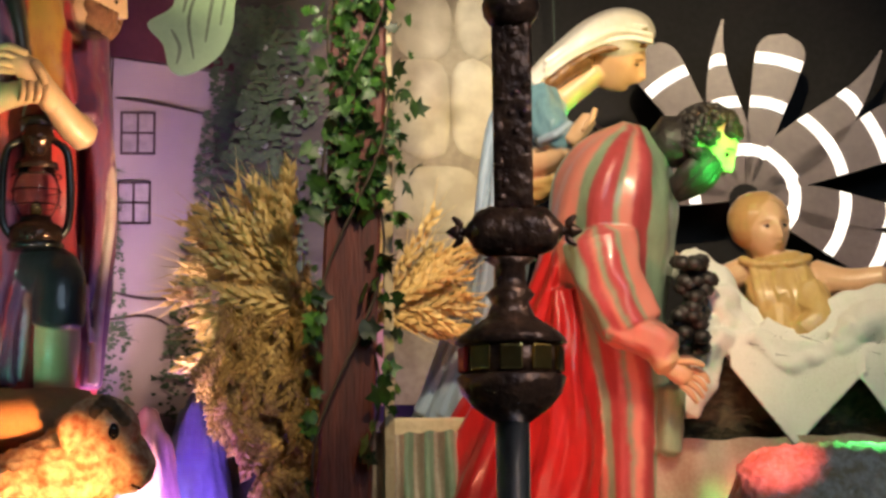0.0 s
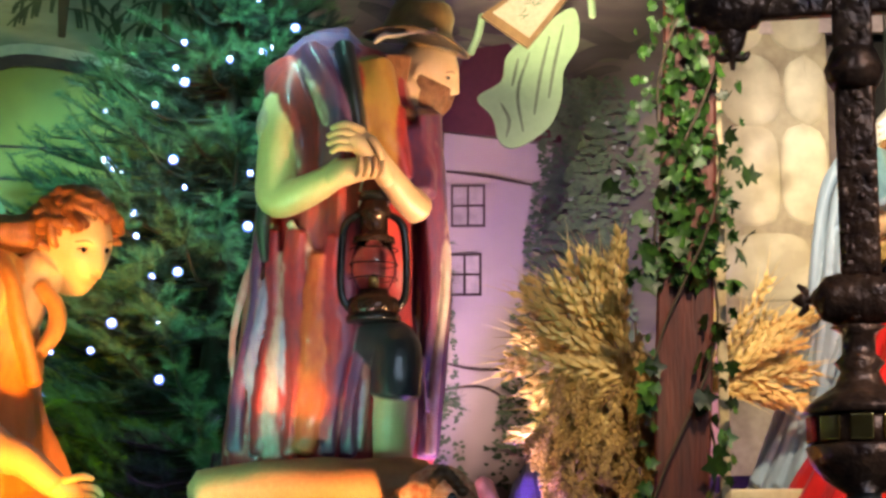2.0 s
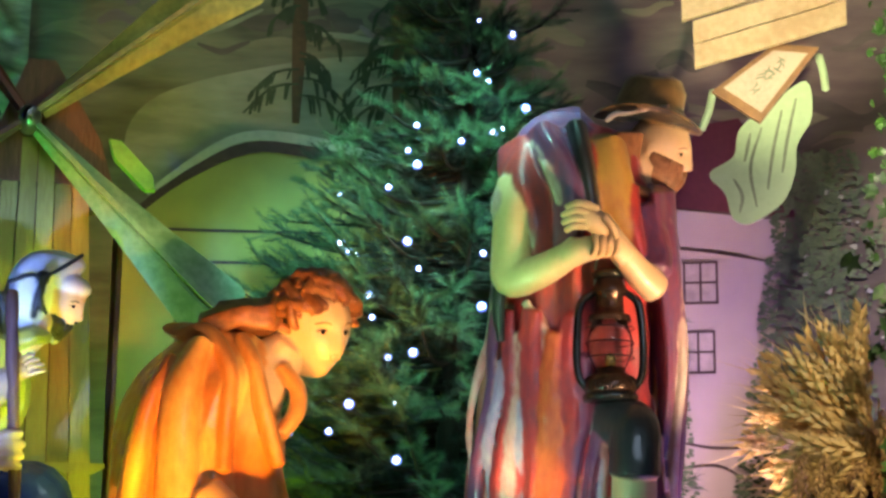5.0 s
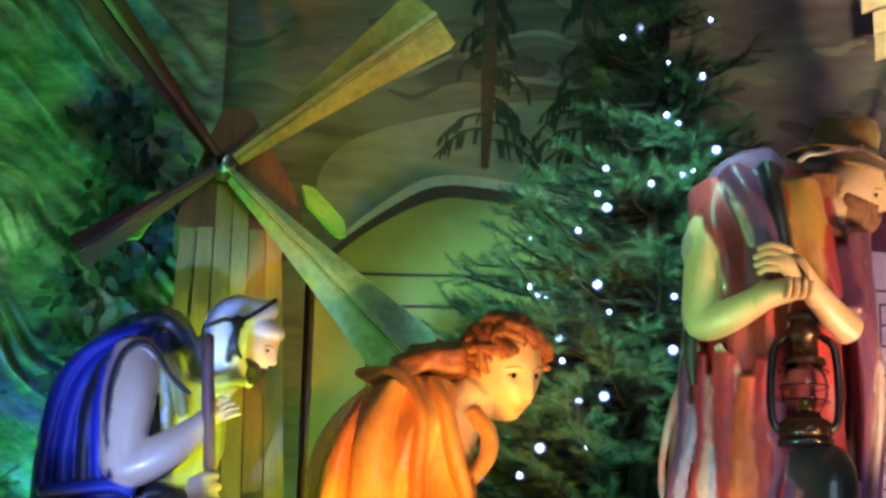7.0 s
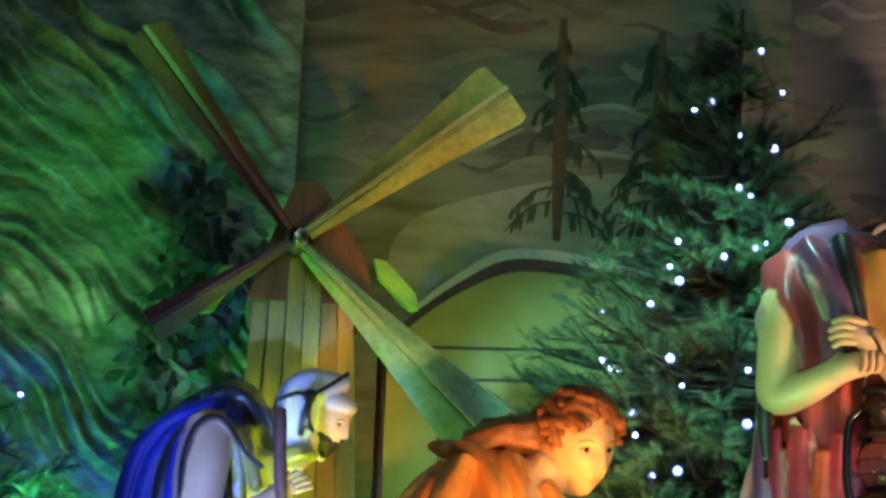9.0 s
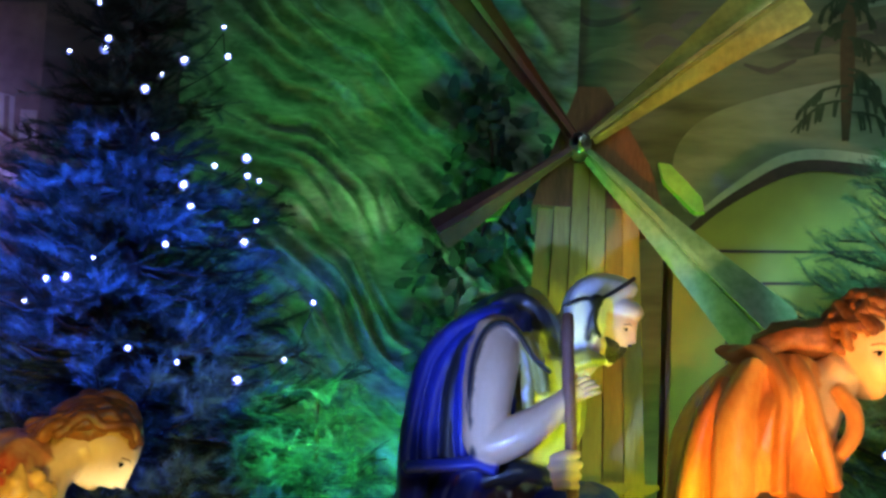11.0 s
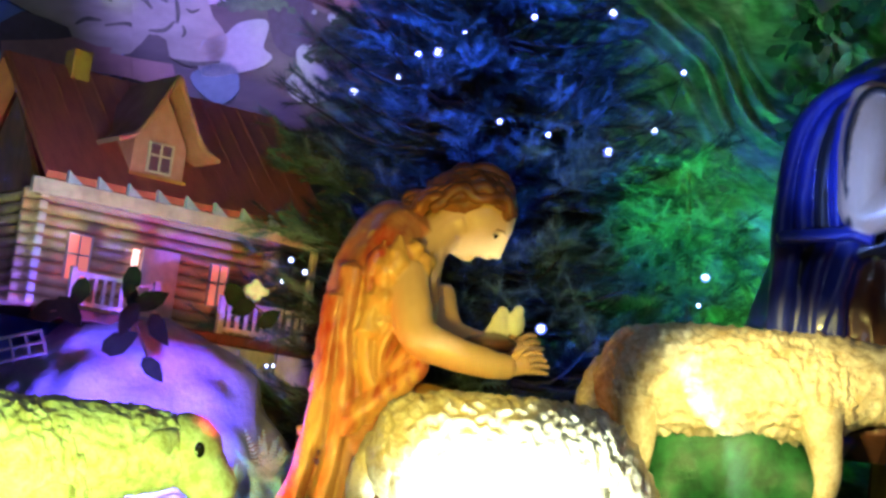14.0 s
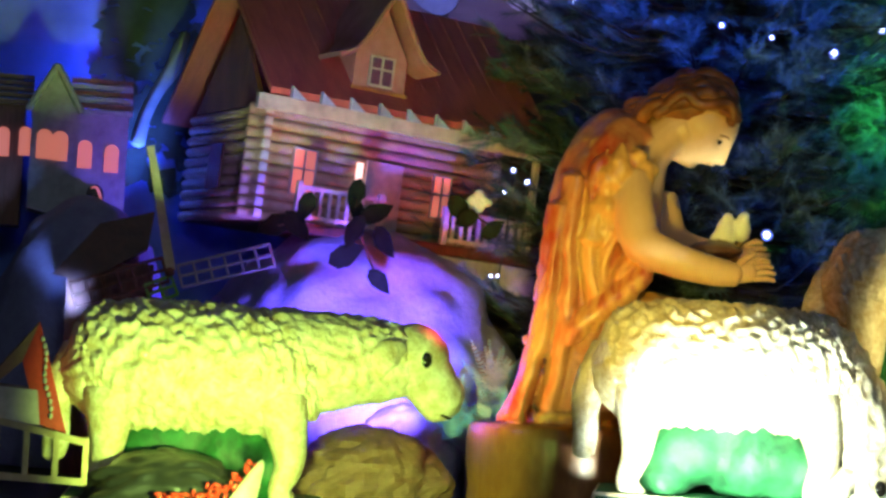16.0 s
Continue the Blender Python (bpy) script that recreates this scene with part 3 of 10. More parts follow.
def head(bm, x, z, y, r, tilt=0.0, turn=0.0, face=0, hair=1, dark=2, style="curls", hair_tilt=0.0):
    """A plain head that looks along +x, bowed by tilt and turned from the viewer by turn (degrees)."""
    rot = Euler((0, radians(tilt), radians(turn))).to_matrix()
    c = Vector((x, y, z))

    def put(p):
        return c + rot @ (Vector(p) * r)

    n, m = 60, 44
    rows = []
    for i in range(m + 1):
        v = math.pi * i / m
        row = []
        for j in range(n):
            u = 2 * math.pi * j / n
            d = Vector((math.sin(v) * math.cos(u), math.sin(v) * math.sin(u), math.cos(v)))
            px, py, pz = d.x * 0.98, d.y * 0.76, d.z * 1.14
            low = max(0.0, -d.z)
            front = max(0.0, d.x)
            py *= 1 - 0.34 * low
            px += 0.1 * low * front - 0.28 * low * (1 - front) * max(0.0, -d.x)
            a = math.atan2(d.y, d.x) if d.x > 0 else 9
            slope = min(1.0, max(0.0, (0.2 - d.z) / 0.5))
            under = 1 / (1 + math.exp(-(d.z + 0.34) / 0.025))
            px += (0.06 + 0.26 * slope) * min(1.0, max(0.0, (0.3 - d.z) / 0.12)) * under * math.exp(-(a / (0.13 + 0.07 * slope)) ** 2)
            px -= 0.13 * math.exp(-((abs(a) - 0.42) / 0.22) ** 2) * math.exp(-((d.z - 0.1) / 0.13) ** 2)
            px += 0.05 * math.exp(-(a / 0.7) ** 2) * math.exp(-((d.z - 0.3) / 0.14) ** 2)
            px += 0.1 * math.exp(-(a / 0.28) ** 2) * math.exp(-((d.z + 0.47) / 0.07) ** 2)
            px -= 0.06 * math.exp(-(a / 0.4) ** 2) * math.exp(-((d.z + 0.6) / 0.06) ** 2)
            px += 0.12 * math.exp(-(a / 0.34) ** 2) * math.exp(-((d.z + 0.82) / 0.12) ** 2)
            row.append((px, py, pz))
        rows.append(row)
    vs = [[bm.verts.new(put(p)) for p in row] for row in rows[1:-1]]
    top, bottom = bm.verts.new(put(rows[0][0])), bm.verts.new(put(rows[-1][0]))
    for j in range(n):
        q = (j + 1) % n
        bm.faces.new((top, vs[0][j], vs[0][q])).material_index = face
        bm.faces.new((bottom, vs[-1][q], vs[-1][j])).material_index = face
        for i in range(len(vs) - 1):
            bm.faces.new((vs[i][j], vs[i + 1][j], vs[i + 1][q], vs[i][q])).material_index = face
    for s in (-1, 1):
        e = put((0.815, s * 0.3, 0.07))
        ball(bm, e.x, e.z, e.y, r * 0.05, r * 0.055, r * 0.06, dark, 8, turn=rot.to_euler())
        for rows_, w, tone in ((((0.845, 0.2, 0.09), (0.825, 0.3, 0.135), (0.755, 0.43, 0.08)), 0.014, dark), (((0.93, 0.12, 0.24), (0.87, 0.3, 0.31), (0.74, 0.5, 0.24)), 0.02, hair)):
            q = [put((a, s * b, c)) for a, b, c in rows_]
            tube(bm, [(p.x, p.z, p.y, r * w) for p in q], tone, 6, 4)
        if style != "veil":
            e = put((-0.08, s * 0.76, -0.02))
            ball(bm, e.x, e.z, e.y, r * 0.15, r * 0.25, r * 0.07, face, 8, turn=rot.to_euler())
    lip = put((1.04, 0, -0.47))
    ball(bm, lip.x, lip.z, lip.y, r * 0.06, r * 0.045, r * 0.17, hair if style == "bald" else face, 8, turn=rot.to_euler())
    if style in ("curls", "waves"):
        rng = random.Random(int(x * 1000) + 5)
        for i in range(150 if style == "curls" else 110):
            u, v = rng.uniform(0, 2 * math.pi), rng.uniform(0.0, 1.0)
            d = Vector((math.sqrt(1 - v * v) * math.cos(u), math.sqrt(1 - v * v) * math.sin(u), v))
            d.rotate(Euler((0, radians(-38 + hair_tilt), 0)))
            if d.x > 0.62 and d.z < 0.62:
                continue
            p = put((d.x * 0.98, d.y * 0.84, d.z * 1.14))
            w = r * rng.uniform(0.17, 0.27)
            if style == "curls":
                side = rot @ Vector((-d.z, 0.35 * math.sin(7 * u), d.x)).normalized()
                other, spin = (rot @ d).cross(side).normalized(), rng.choice((-1, 1))
                tube(bm, [(q.x, q.z, q.y, w * k) for q, k in ((p + side * w * (1.5 * math.cos(g)) + other * w * spin * math.sin(2 * g) * 0.7 + (rot @ d) * w * 0.35 * math.sin(g), h) for g, h in ((0.2, 0.2), (0.9, 0.5), (1.6, 0.55), (2.3, 0.45), (2.9, 0.15)))], hair, 7, 3)
            else:
                ball(bm, p.x, p.z, p.y, w * 1.9, w * 0.55, w * 0.7, hair, 8, turn=Euler((0, radians(tilt - 30 + 40 * (d.x < 0)), rng.uniform(-0.3, 0.3))))
    return put


def hand(bm, x, z, y, size, aim=0.0, mi=0, spread=0.25, curl=0.5):
    """A plain hand whose fingers point along aim (degrees up from +x)."""
    old = set(bm.faces)
    a = radians(aim)
    ax, up = (math.cos(a), math.sin(a)), (-math.sin(a), math.cos(a))

    def at(u, v):
        return x + size * (ax[0] * u + up[0] * v), z + size * (ax[1] * u + up[1] * v)

    tube(bm, [(*at(-0.25, 0), y, size * 0.2), (*at(0.15, 0), y, size * 0.29, size * 0.2), (*at(0.5, 0), y, size * 0.26, size * 0.16)], mi, 10, 3)
    for i in range(4):
        v = (i - 1.5) * 0.15
        tube(bm, [(*at(0.42, v), y, size * 0.085), (*at(0.75, v * (1 + spread)), y - size * 0.05, size * 0.08), (*at(1.05 - 0.06 * abs(i - 1.2), v * (1 + spread) - curl * 0.2), y, size * 0.055)], mi, 8, 3)
    tube(bm, [(*at(0.05, 0.2), y - size * 0.1, size * 0.09), (*at(0.4, 0.42), y - size * 0.2, size * 0.085), (*at(0.62, 0.46), y - size * 0.2, size * 0.06)], mi, 8, 3)
    for f in bm.faces:
        if f not in old:
            f.smooth = True


def sheet(bm, outline, y=0.0, thick=0.004, mi=0):
    """A flat cut-out with the given outline (x, z), its face at y and its back thick behind."""
    f = bm.faces.new([bm.verts.new((p[0], y, p[1])) for p in outline])
    f.material_index = mi
    made = bmesh.ops.extrude_face_region(bm, geom=[f])
    bmesh.ops.translate(bm, vec=(0, thick, 0), verts=[v for v in made["geom"] if isinstance(v, bmesh.types.BMVert)])
    return bm


def box(bm, x0, x1, y0, y1, z0, z1, mi=0, bevel=0.0):
    made = bmesh.ops.create_cube(bm, size=1.0)
    bmesh.ops.scale(bm, vec=(x1 - x0, y1 - y0, z1 - z0), verts=made["verts"])
    bmesh.ops.translate(bm, vec=((x0 + x1) / 2, (y0 + y1) / 2, (z0 + z1) / 2), verts=made["verts"])
    faces = {f for v in made["verts"] for f in v.link_faces}
    for f in faces:
        f.material_index = mi
    if bevel:
        bmesh.ops.bevel(bm, geom=list({e for f in faces for e in f.edges}), offset=bevel, segments=2, affect="EDGES", profile=0.6)
    return bm


def lathe(bm, profile, n=24, mi=0, x=0.0, y=0.0):
    """Rings (radius, z) turned round the upright."""
    rings = [[bm.verts.new((x + r * math.cos(2 * math.pi * j / n), y + r * math.sin(2 * math.pi * j / n), z)) for j in range(n)] for r, z in profile]
    for a, b in zip(rings, rings[1:]):
        for j in range(n):
            bm.faces.new((a[j], a[(j + 1) % n], b[(j + 1) % n], b[j])).material_index = mi
    for r in (rings[0], rings[-1]):
        bm.faces.new(r).material_index = mi
    return bm


def smooth_line(pts, k=6):
    """A rounder closed outline through (x, z) pairs."""
    p, out = [np.array(q, float) for q in pts], []
    m = len(p)
    for i in range(m):
        a, b, c, d = p[i - 1], p[i], p[(i + 1) % m], p[(i + 2) % m]
        for j in range(k):
            t = j / k
            out.append(tuple(0.5 * (2 * b + (c - a) * t + (2 * a - 5 * b + 4 * c - d) * t * t + (3 * b - a - 3 * c + d) * t ** 3)))
    return out


def ribbon(bm, pts, width, y=0.0, mi=0, k=4):
    """A brush stroke along (x, z) pairs, tapering at both ends, as a thin raised line."""
    rows = curve_points([(a, b, 0) for a, b in pts], k)
    m = len(rows)
    last = None
    for i, r in enumerate(rows):
        a, b = rows[max(0, i - 1)], rows[min(m - 1, i + 1)]
        t = np.array([b[0] - a[0], b[1] - a[1]])
        t = t / (np.linalg.norm(t) + 1e-9)
        w = width * (0.35 + 0.65 * math.sin(math.pi * (i + 0.5) / m)) / 2
        pair = (bm.verts.new((r[0] - t[1] * w, y, r[1] + t[0] * w)), bm.verts.new((r[0] + t[1] * w, y, r[1] - t[0] * w)))
        if last:
            bm.faces.new((last[0], last[1], pair[1], pair[0])).material_index = mi
        last = pair
    return bm


def triangles(name, verts, tris, mats, parent, label="", kind=""):
    me = bpy.data.meshes.new(name)
    me.from_pydata(verts, [], tris)
    me.materials.append(mats)
    ob = new(name, me)
    ob.parent = parent
    return tagged(ob, label, kind=kind)


# ---- setting ----
def panel_wall(name, m, half_l, half_r, material, label):
    bm = bmesh.new()
    box(bm, -half_l - 0.012, half_r + 0.012, 0, 0.06, -0.1, 2.6)
    return tagged(new(name, finish(name, bm, material, False)), label, "wall", kind="structure"), m


WALLS = {}
for key, name, m, hl, hr, material, label in (
        ("wa", "wall_stable", pose(2.875, 3.844, 0.78, 0, 0, -36.8), 0.68, 0.95, black_cloth, "black cloth backing behind the crib"),
        ("wb", "wall_tower", pose(1.642, 4.511, 0.78, 0, 0, -20.0), 0.712, 0.70, sky_brown, "painted backdrop of a dusky sky"),
        ("wc", "wall_hills", pose(0.314, 4.790, 0.78, 0, 0, -3.8), 0.648, 0.648, sky_green, "painted backdrop of snowy wooded hills"),
        ("wd", "wall_rocks", pose(-0.834, 4.727, 0.78, 0, 0, 10.0), 0.505, 0.50, sky_green, "painted backdrop behind the rock cloth"),
        ("we", "wall_town", pose(-1.798, 4.450, 0.78, 0, 0, 22.0), 0.51, 0.51, sky_brown, "painted backdrop of a town"),
        ("wf", "wall_night", pose(-2.753, 3.932, 0.78, 0, 0, 35.0), 0.95, 0.60, sky_blue, "painted backdrop of a blue night sky")):
    ob, m = panel_wall(name, m, hl, hr, material, label)
    ob.matrix_world = m
    WALLS[key] = ob

bm = bmesh.new()
bmesh.ops.create_grid(bm, x_segments=90, y_segments=60, size=1)
for v in bm.verts:
    v.co = Vector((v.co.x * 3.6, 3.75 + v.co.y * 1.35, 0.775 + 0.012 * noise.noise(v.co * 9)))
floor = new("stage_floor", finish("stage_floor", bm, floor_dark))
tagged(floor, "dark crumpled cloth over the stage floor", "floor", kind="structure")
bm = bmesh.new()
box(bm, -3.6, 3.6, 2.37, 2.41, 0.0, 0.755)
tagged(new("stage_front", finish("stage_front", bm, wood_brown, False)), "brown boarded front of the stage", "stage", kind="structure")
for name, x0, x1, y0, y1, z0, z1 in (("floor", -4.2, 4.2, -2.6, 6.2, -0.1, 0.0), ("ceiling", -4.2, 4.2, -2.6, 6.2, 3.5, 3.6), ("wall_west", -4.3, -4.2, -2.6, 6.2, 0, 3.5),
                                     ("wall_east", 4.2, 4.3, -2.6, 6.2, 0, 3.5), ("wall_south", -4.2, 4.2, -2.7, -2.6, 0, 3.5), ("wall_north", -4.2, 4.2, 6.2, 6.3, 0, 3.5)):
    bm = bmesh.new()
    box(bm, x0, x1, y0, y1, z0, z1)
    tagged(new(name, finish(name, bm, hall_plaster, False)), "plain plaster of the dim hall", "ceiling" if name == "ceiling" else "floor" if name == "floor" else "wall", kind="structure")


def painted(name, key, outline, material, layer=1, label="", k=0):
    """A painted shape on a backdrop."""
    bm = bmesh.new()
    sheet(bm, smooth_line(outline, k) if k else outline, -0.003 * layer - 0.001, 0.0025)
    return part(name, bm, material, WALLS[key], label)


def strokes(name, key, lines, width, material, layer=2, label=""):
    bm = bmesh.new()
    for ln in lines:
        ribbon(bm, ln, width, -0.003 * layer - 0.002)
    return part(name, bm, material, WALLS[key], label)


# tower with a maroon roof
painted("painted_tower", "wb", [(-0.348, 1.514), (-0.061, 1.473), (-0.089, 1.275), (-0.123, 0.957), (-0.110, 0.785), (-0.154, 0.616), (-0.394, 0.618)], paint_lilac, 1, "lilac painted tower wall")
painted("painted_roof", "wb", [(-0.368, 1.519), (-0.035, 1.482), (-0.105, 1.625), (-0.175, 1.748), (-0.278, 1.733), (-0.331, 1.631)], paint_maroon, 1, "maroon painted roof")
for x0, z0, x1, z1 in ((-0.318, 1.271, -0.242, 1.369), (-0.326, 1.094, -0.252, 1.191)):
    bm = bmesh.new()
    d = 0.006
    sheet(bm, [(x0, z0), (x1, z0), (x1, z1), (x0, z1)], -0.007, 0.002, 0)
    xm, zm = (x0 + x1) / 2, (z0 + z1) / 2
    for a, b, c, e in ((x0, x1, z0 - d, z0), (x0, x1, z1, z1 + d), (x0 - d, x0, z0 - d, z1 + d), (x1, x1 + d, z0 - d, z1 + d), (xm - d / 2, xm + d / 2, z0, z1), (x0, x1, zm - d / 2, zm + d / 2)):
        box(bm, a, b, -0.009, -0.004, c, e, 1)
    part("painted_window", bm, [paint_pane, paint_line], WALLS["wb"], "four-paned painted window")
strokes("painted_crack", "wb", [[(-0.336, 1.410), (-0.221, 1.394), (-0.077, 1.363)], [(-0.366, 0.923), (-0.252, 0.901), (-0.109, 0.906)], [(-0.373, 0.845), (-0.252, 0.858), (-0.167, 0.814)], [(-0.343, 1.514), (-0.354, 1.278), (-0.366, 0.902)]], 0.008, paint_line, 2)


def painted_bush(key, cx, cz, w, h, count, material, seed, name="painted_bush", layer=3, size=0.03):
    rng = random.Random(seed)
    bm = bmesh.new()
    for i in range(count):
        v = rng.random()
        s = (1.0 - 0.75 * v) * w * 0.5
        x, z, a = cx + rng.uniform(-s, s), cz + v * h, rng.uniform(0, 6.28)
        b = size * rng.uniform(0.5, 1.3)
        y = -0.003 * layer - 0.002 - 0.00001 * i
        bm.faces.new([bm.verts.new((x + b * math.cos(a + q) * e, y, z + b * 0.7 * math.sin(a + q) * e)) for q, e in ((0, 1), (0.9, 0.6), (2, 0.9), (3.1, 0.7), (4.2, 1), (5.3, 0.6))])
    return tagged(part(name, bm, material, WALLS[key]), kind="stuff")


bx, bz = -0.012, 0.699
painted_bush("wb", bx, bz, 0.42, 0.95, 1700, paint_leaf, 3, size=0.011)
painted_bush("wb", bx - 0.02, bz - 0.1, 0.5, 0.5, 700, paint_pine, 4, layer=4, size=0.01)
bx, bz = 0.066, 1.229
painted_bush("wb", bx, bz, 0.36, 0.42, 460, paint_leaf, 5, layer=4, size=0.01)
painted_bush("wb", bx, bz - 0.1, 0.36, 0.42, 22, paint_cloud, 6, layer=5, size=0.01)
bx, bz = -0.338, 0.702
painted_bush("wb", bx, bz - 0.1, 0.12, 0.5, 240, paint_leaf, 7, layer=4, size=0.009)

# board painted with round stones
x0, z0 = 0.357, 0.630
x1, z1 = 0.627, 1.983
bm = bmesh.new()
box(bm, x0, x1, -0.07, -0.05, z0, z1)
stone_board = part("stone_board", bm, paint_joint, WALLS["wb"], "board painted with rounded stones")
rows = [(0, 130, ((690, 795), (800, 880))), (-130, -4, ((690, 770), (775, 880))), (122, 300, ((690, 790), (792, 880))), (134, 182, ()), (312, 430, ((690, 840), (845, 880))), (440, 560, ((690, 770), (775, 880))), (-240, -136, ((690, 830), (834, 880)))]
s = (x1 - x0) / 175.0
for top, low, cells in rows:
    for a, b in cells:
        xa, xb = x0 + (max(a, 697) - 695) * s, min(x1 - 0.004, x0 + (b - 695) * s)
        za, zb = z1 - (low + 200) * (z1 - z0) / 920, z1 - (top + 200) * (z1 - z0) / 920
        bm = bmesh.new()
        g = 0.006
        ring = [(xa + g, za + 0.05), (xa + 0.05, za + g), (xb - 0.04, za + g), (xb - g, za + 0.04), (xb - g, zb - 0.05), (xb - 0.05, zb - g), (xa + 0.05, zb - g), (xa + g, zb - 0.04)]
        ring = smooth_line(ring, 3)
        mx, mz = sum(p[0] for p in ring) / len(ring), sum(p[1] for p in ring) / len(ring)
        loops = [[bm.verts.new((mx + (p[0] - mx) * f, -0.07 - d, mz + (p[1] - mz) * f)) for p in ring] for f, d in ((1.02, -0.001), (1.0, 0.0015), (0.93, 0.004), (0.8, 0.0065), (0.5, 0.008))]
        for p, q in zip(loops, loops[1:]):
            for i in range(len(ring)):
                j = (i + 1) % len(ring)
                bm.faces.new((p[i], p[j], q[j], q[i]))
        bm.faces.new(loops[-1])
        part("stone", bm, paint_stone, stone_board, smooth=True)
bm = bmesh.new()
xa, za = 0.375, 1.741
xb, zb = 0.679, 1.815
box(bm, xa, xb + 0.1, -0.075, -0.05, za, zb)
part("plaster_band", bm, paint_pane, WALLS["wb"], "pale pink band over the stones")
bm = bmesh.new()
xa, za = 0.376, 1.934
xb, zb = 0.693, 2.093
box(bm, xa, xb + 0.1, -0.08, -0.05, za, zb, 1)
for q in (za, zb):
    box(bm, xa, xb + 0.1, -0.1, -0.05, q - 0.012, q + 0.012, 0, 0.004)
part("gilded_frame", bm, [gilt, robe_ochre], WALLS["wb"], "gilded frame with an amber panel")
bm = bmesh.new()
xa, za = 0.314, 0.630
xb, zb = 0.359, 1.379
box(bm, xa, xb, -0.06, -0.04, za, zb)
part("pink_board", bm, paper_pink, WALLS["wb"], "narrow pink board beside the stones")

# hills, pines and a snow-roofed barn
painted("painted_barn", "wc", [(-0.381, 1.447), (-0.270, 1.569), (-0.076, 1.668), (0.078, 1.661), (0.253, 1.625), (0.428, 1.558), (0.471, 0.864), (-0.385, 0.843)], paint_barn, 1, "green-lit painted barn wall")
strokes("painted_barn_line", "wc", [[(-0.345, 1.442), (-0.179, 1.441), (0.139, 1.443)], [(-0.247, 1.333), (-0.226, 1.355), (-0.032, 1.360), (0.112, 1.354)], [(-0.243, 1.130), (-0.244, 1.245), (-0.245, 1.339)]], 0.008, paint_line, 2)
strokes("painted_eave", "wc", [[(-0.374, 1.462), (-0.241, 1.577), (-0.076, 1.662), (0.078, 1.657), (0.268, 1.616), (0.414, 1.557)]], 0.036, paint_line, 3)
strokes("painted_snow_edge", "wc", [[(-0.326, 1.530), (-0.213, 1.619), (-0.084, 1.689), (0.077, 1.684), (0.267, 1.641), (0.413, 1.580)]], 0.028, paint_snow, 4)
painted("painted_hill", "wc", [(-0.327, 1.538), (-0.390, 1.671), (-0.307, 1.795), (-0.044, 1.879), (0.250, 1.918), (0.472, 1.832), (0.472, 1.559), (0.253, 1.643), (-0.070, 1.710)], paint_meadow, 0.5, "pale painted hillside", 5)
strokes("painted_ridge", "wc", [[(0.072, 1.975), (0.176, 1.970), (0.339, 1.944)], [(-0.189, 1.799), (-0.043, 1.818), (0.134, 1.807)], [(0.070, 2.085), (0.189, 2.104), (0.278, 2.075)], [(-0.314, 1.996), (-0.194, 1.968), (-0.048, 2.035)]], 0.016, paint_meadow, 2)


def painted_pine(key, x, z, h, w, seed):
    rng = random.Random(seed)
    bm = bmesh.new()
    ribbon(bm, [(x - 0.006, z), (x, z + h * 0.5), (x + 0.004, z + h)], 0.04, -0.012, 1)
    for i in range(15):
        v = i / 15
        for s in (-1, 1):
            if rng.random() < 0.22:
                continue
            ln = w * (0.95 - 0.7 * v) * rng.uniform(0.4, 1.15)
            zz = z + h * (0.14 + 0.84 * v) + rng.uniform(-0.02, 0.02)
            ribbon(bm, [(x, zz), (x + s * ln * 0.5, zz - 0.012), (x + s * ln, zz - 0.02 - 0.45 * ln)], 0.008, -0.0125 - 0.0001 * i, 0, 2)
            for q in range(9):
                u = rng.uniform(0.15, 1)
                zu = zz - (0.02 + 0.45 * ln) * u * u
                ribbon(bm, [(x + s * ln * u, zu + 0.004), (x + s * (ln * u + 0.006), zu - rng.uniform(0.008, 0.02)), (x + s * (ln * u + 0.01), zu - rng.uniform(0.02, 0.05))], rng.uniform(0.006, 0.013), -0.0128 - 0.0001 * i, 0, 1)
    return part("painted_pine", bm, [paint_pine, paint_trunk], WALLS[key], "dark painted pine")


cloud_lilac = mat("scenic_lilac_cloud", (0.21, 0.175, 0.21), 0.8, second=(0.14, 0.115, 0.13), scale=6, fine=20, bump=0.05, stretch=(0.6, 1, 3))
cloud_dark = mat("scenic_dark_cloud", (0.075, 0.066, 0.066), 0.8, second=(0.12, 0.105, 0.1), scale=6, fine=20, bump=0.05, stretch=(0.6, 1, 3))
cloud_olive = mat("scenic_olive_cloud", (0.22, 0.21, 0.155), 0.8, second=(0.14, 0.135, 0.1), scale=6, fine=20, bump=0.05, stretch=(0.6, 1, 3))
rng = random.Random(17)
for key, xl, xr, zl, zr, count in (("wc", -0.64, 0.62, 1.78, 2.55, 50), ("wd", 0.1, 0.5, 1.8, 2.5, 14), ("wb", -0.7, 0.3, 1.45, 2.45, 40)):
    for material, share in ((cloud_dark, 0.45), (cloud_olive, 0.35), (cloud_lilac, 0.2)):
        bm = bmesh.new()
        for i in range(int(count * share)):
            x, z, ln = rng.uniform(xl, xr), rng.uniform(zl, zr), rng.uniform(0.08, 0.3)
            pts = [(min(xr, max(xl, x + ln * (k / 4 - 0.5))), z + 0.02 * noise.noise(Vector((k * 0.7, i, zl))) + 0.03 * math.sin(1.3 * k + i) * ln / 0.3) for k in range(5)]
            ribbon(bm, pts, rng.uniform(0.012, 0.05), -0.0012 - 0.00004 * i)
        tagged(part("painted_cloud_streak", bm, material, WALLS[key], "soft painted cloud streaks"), kind="stuff")

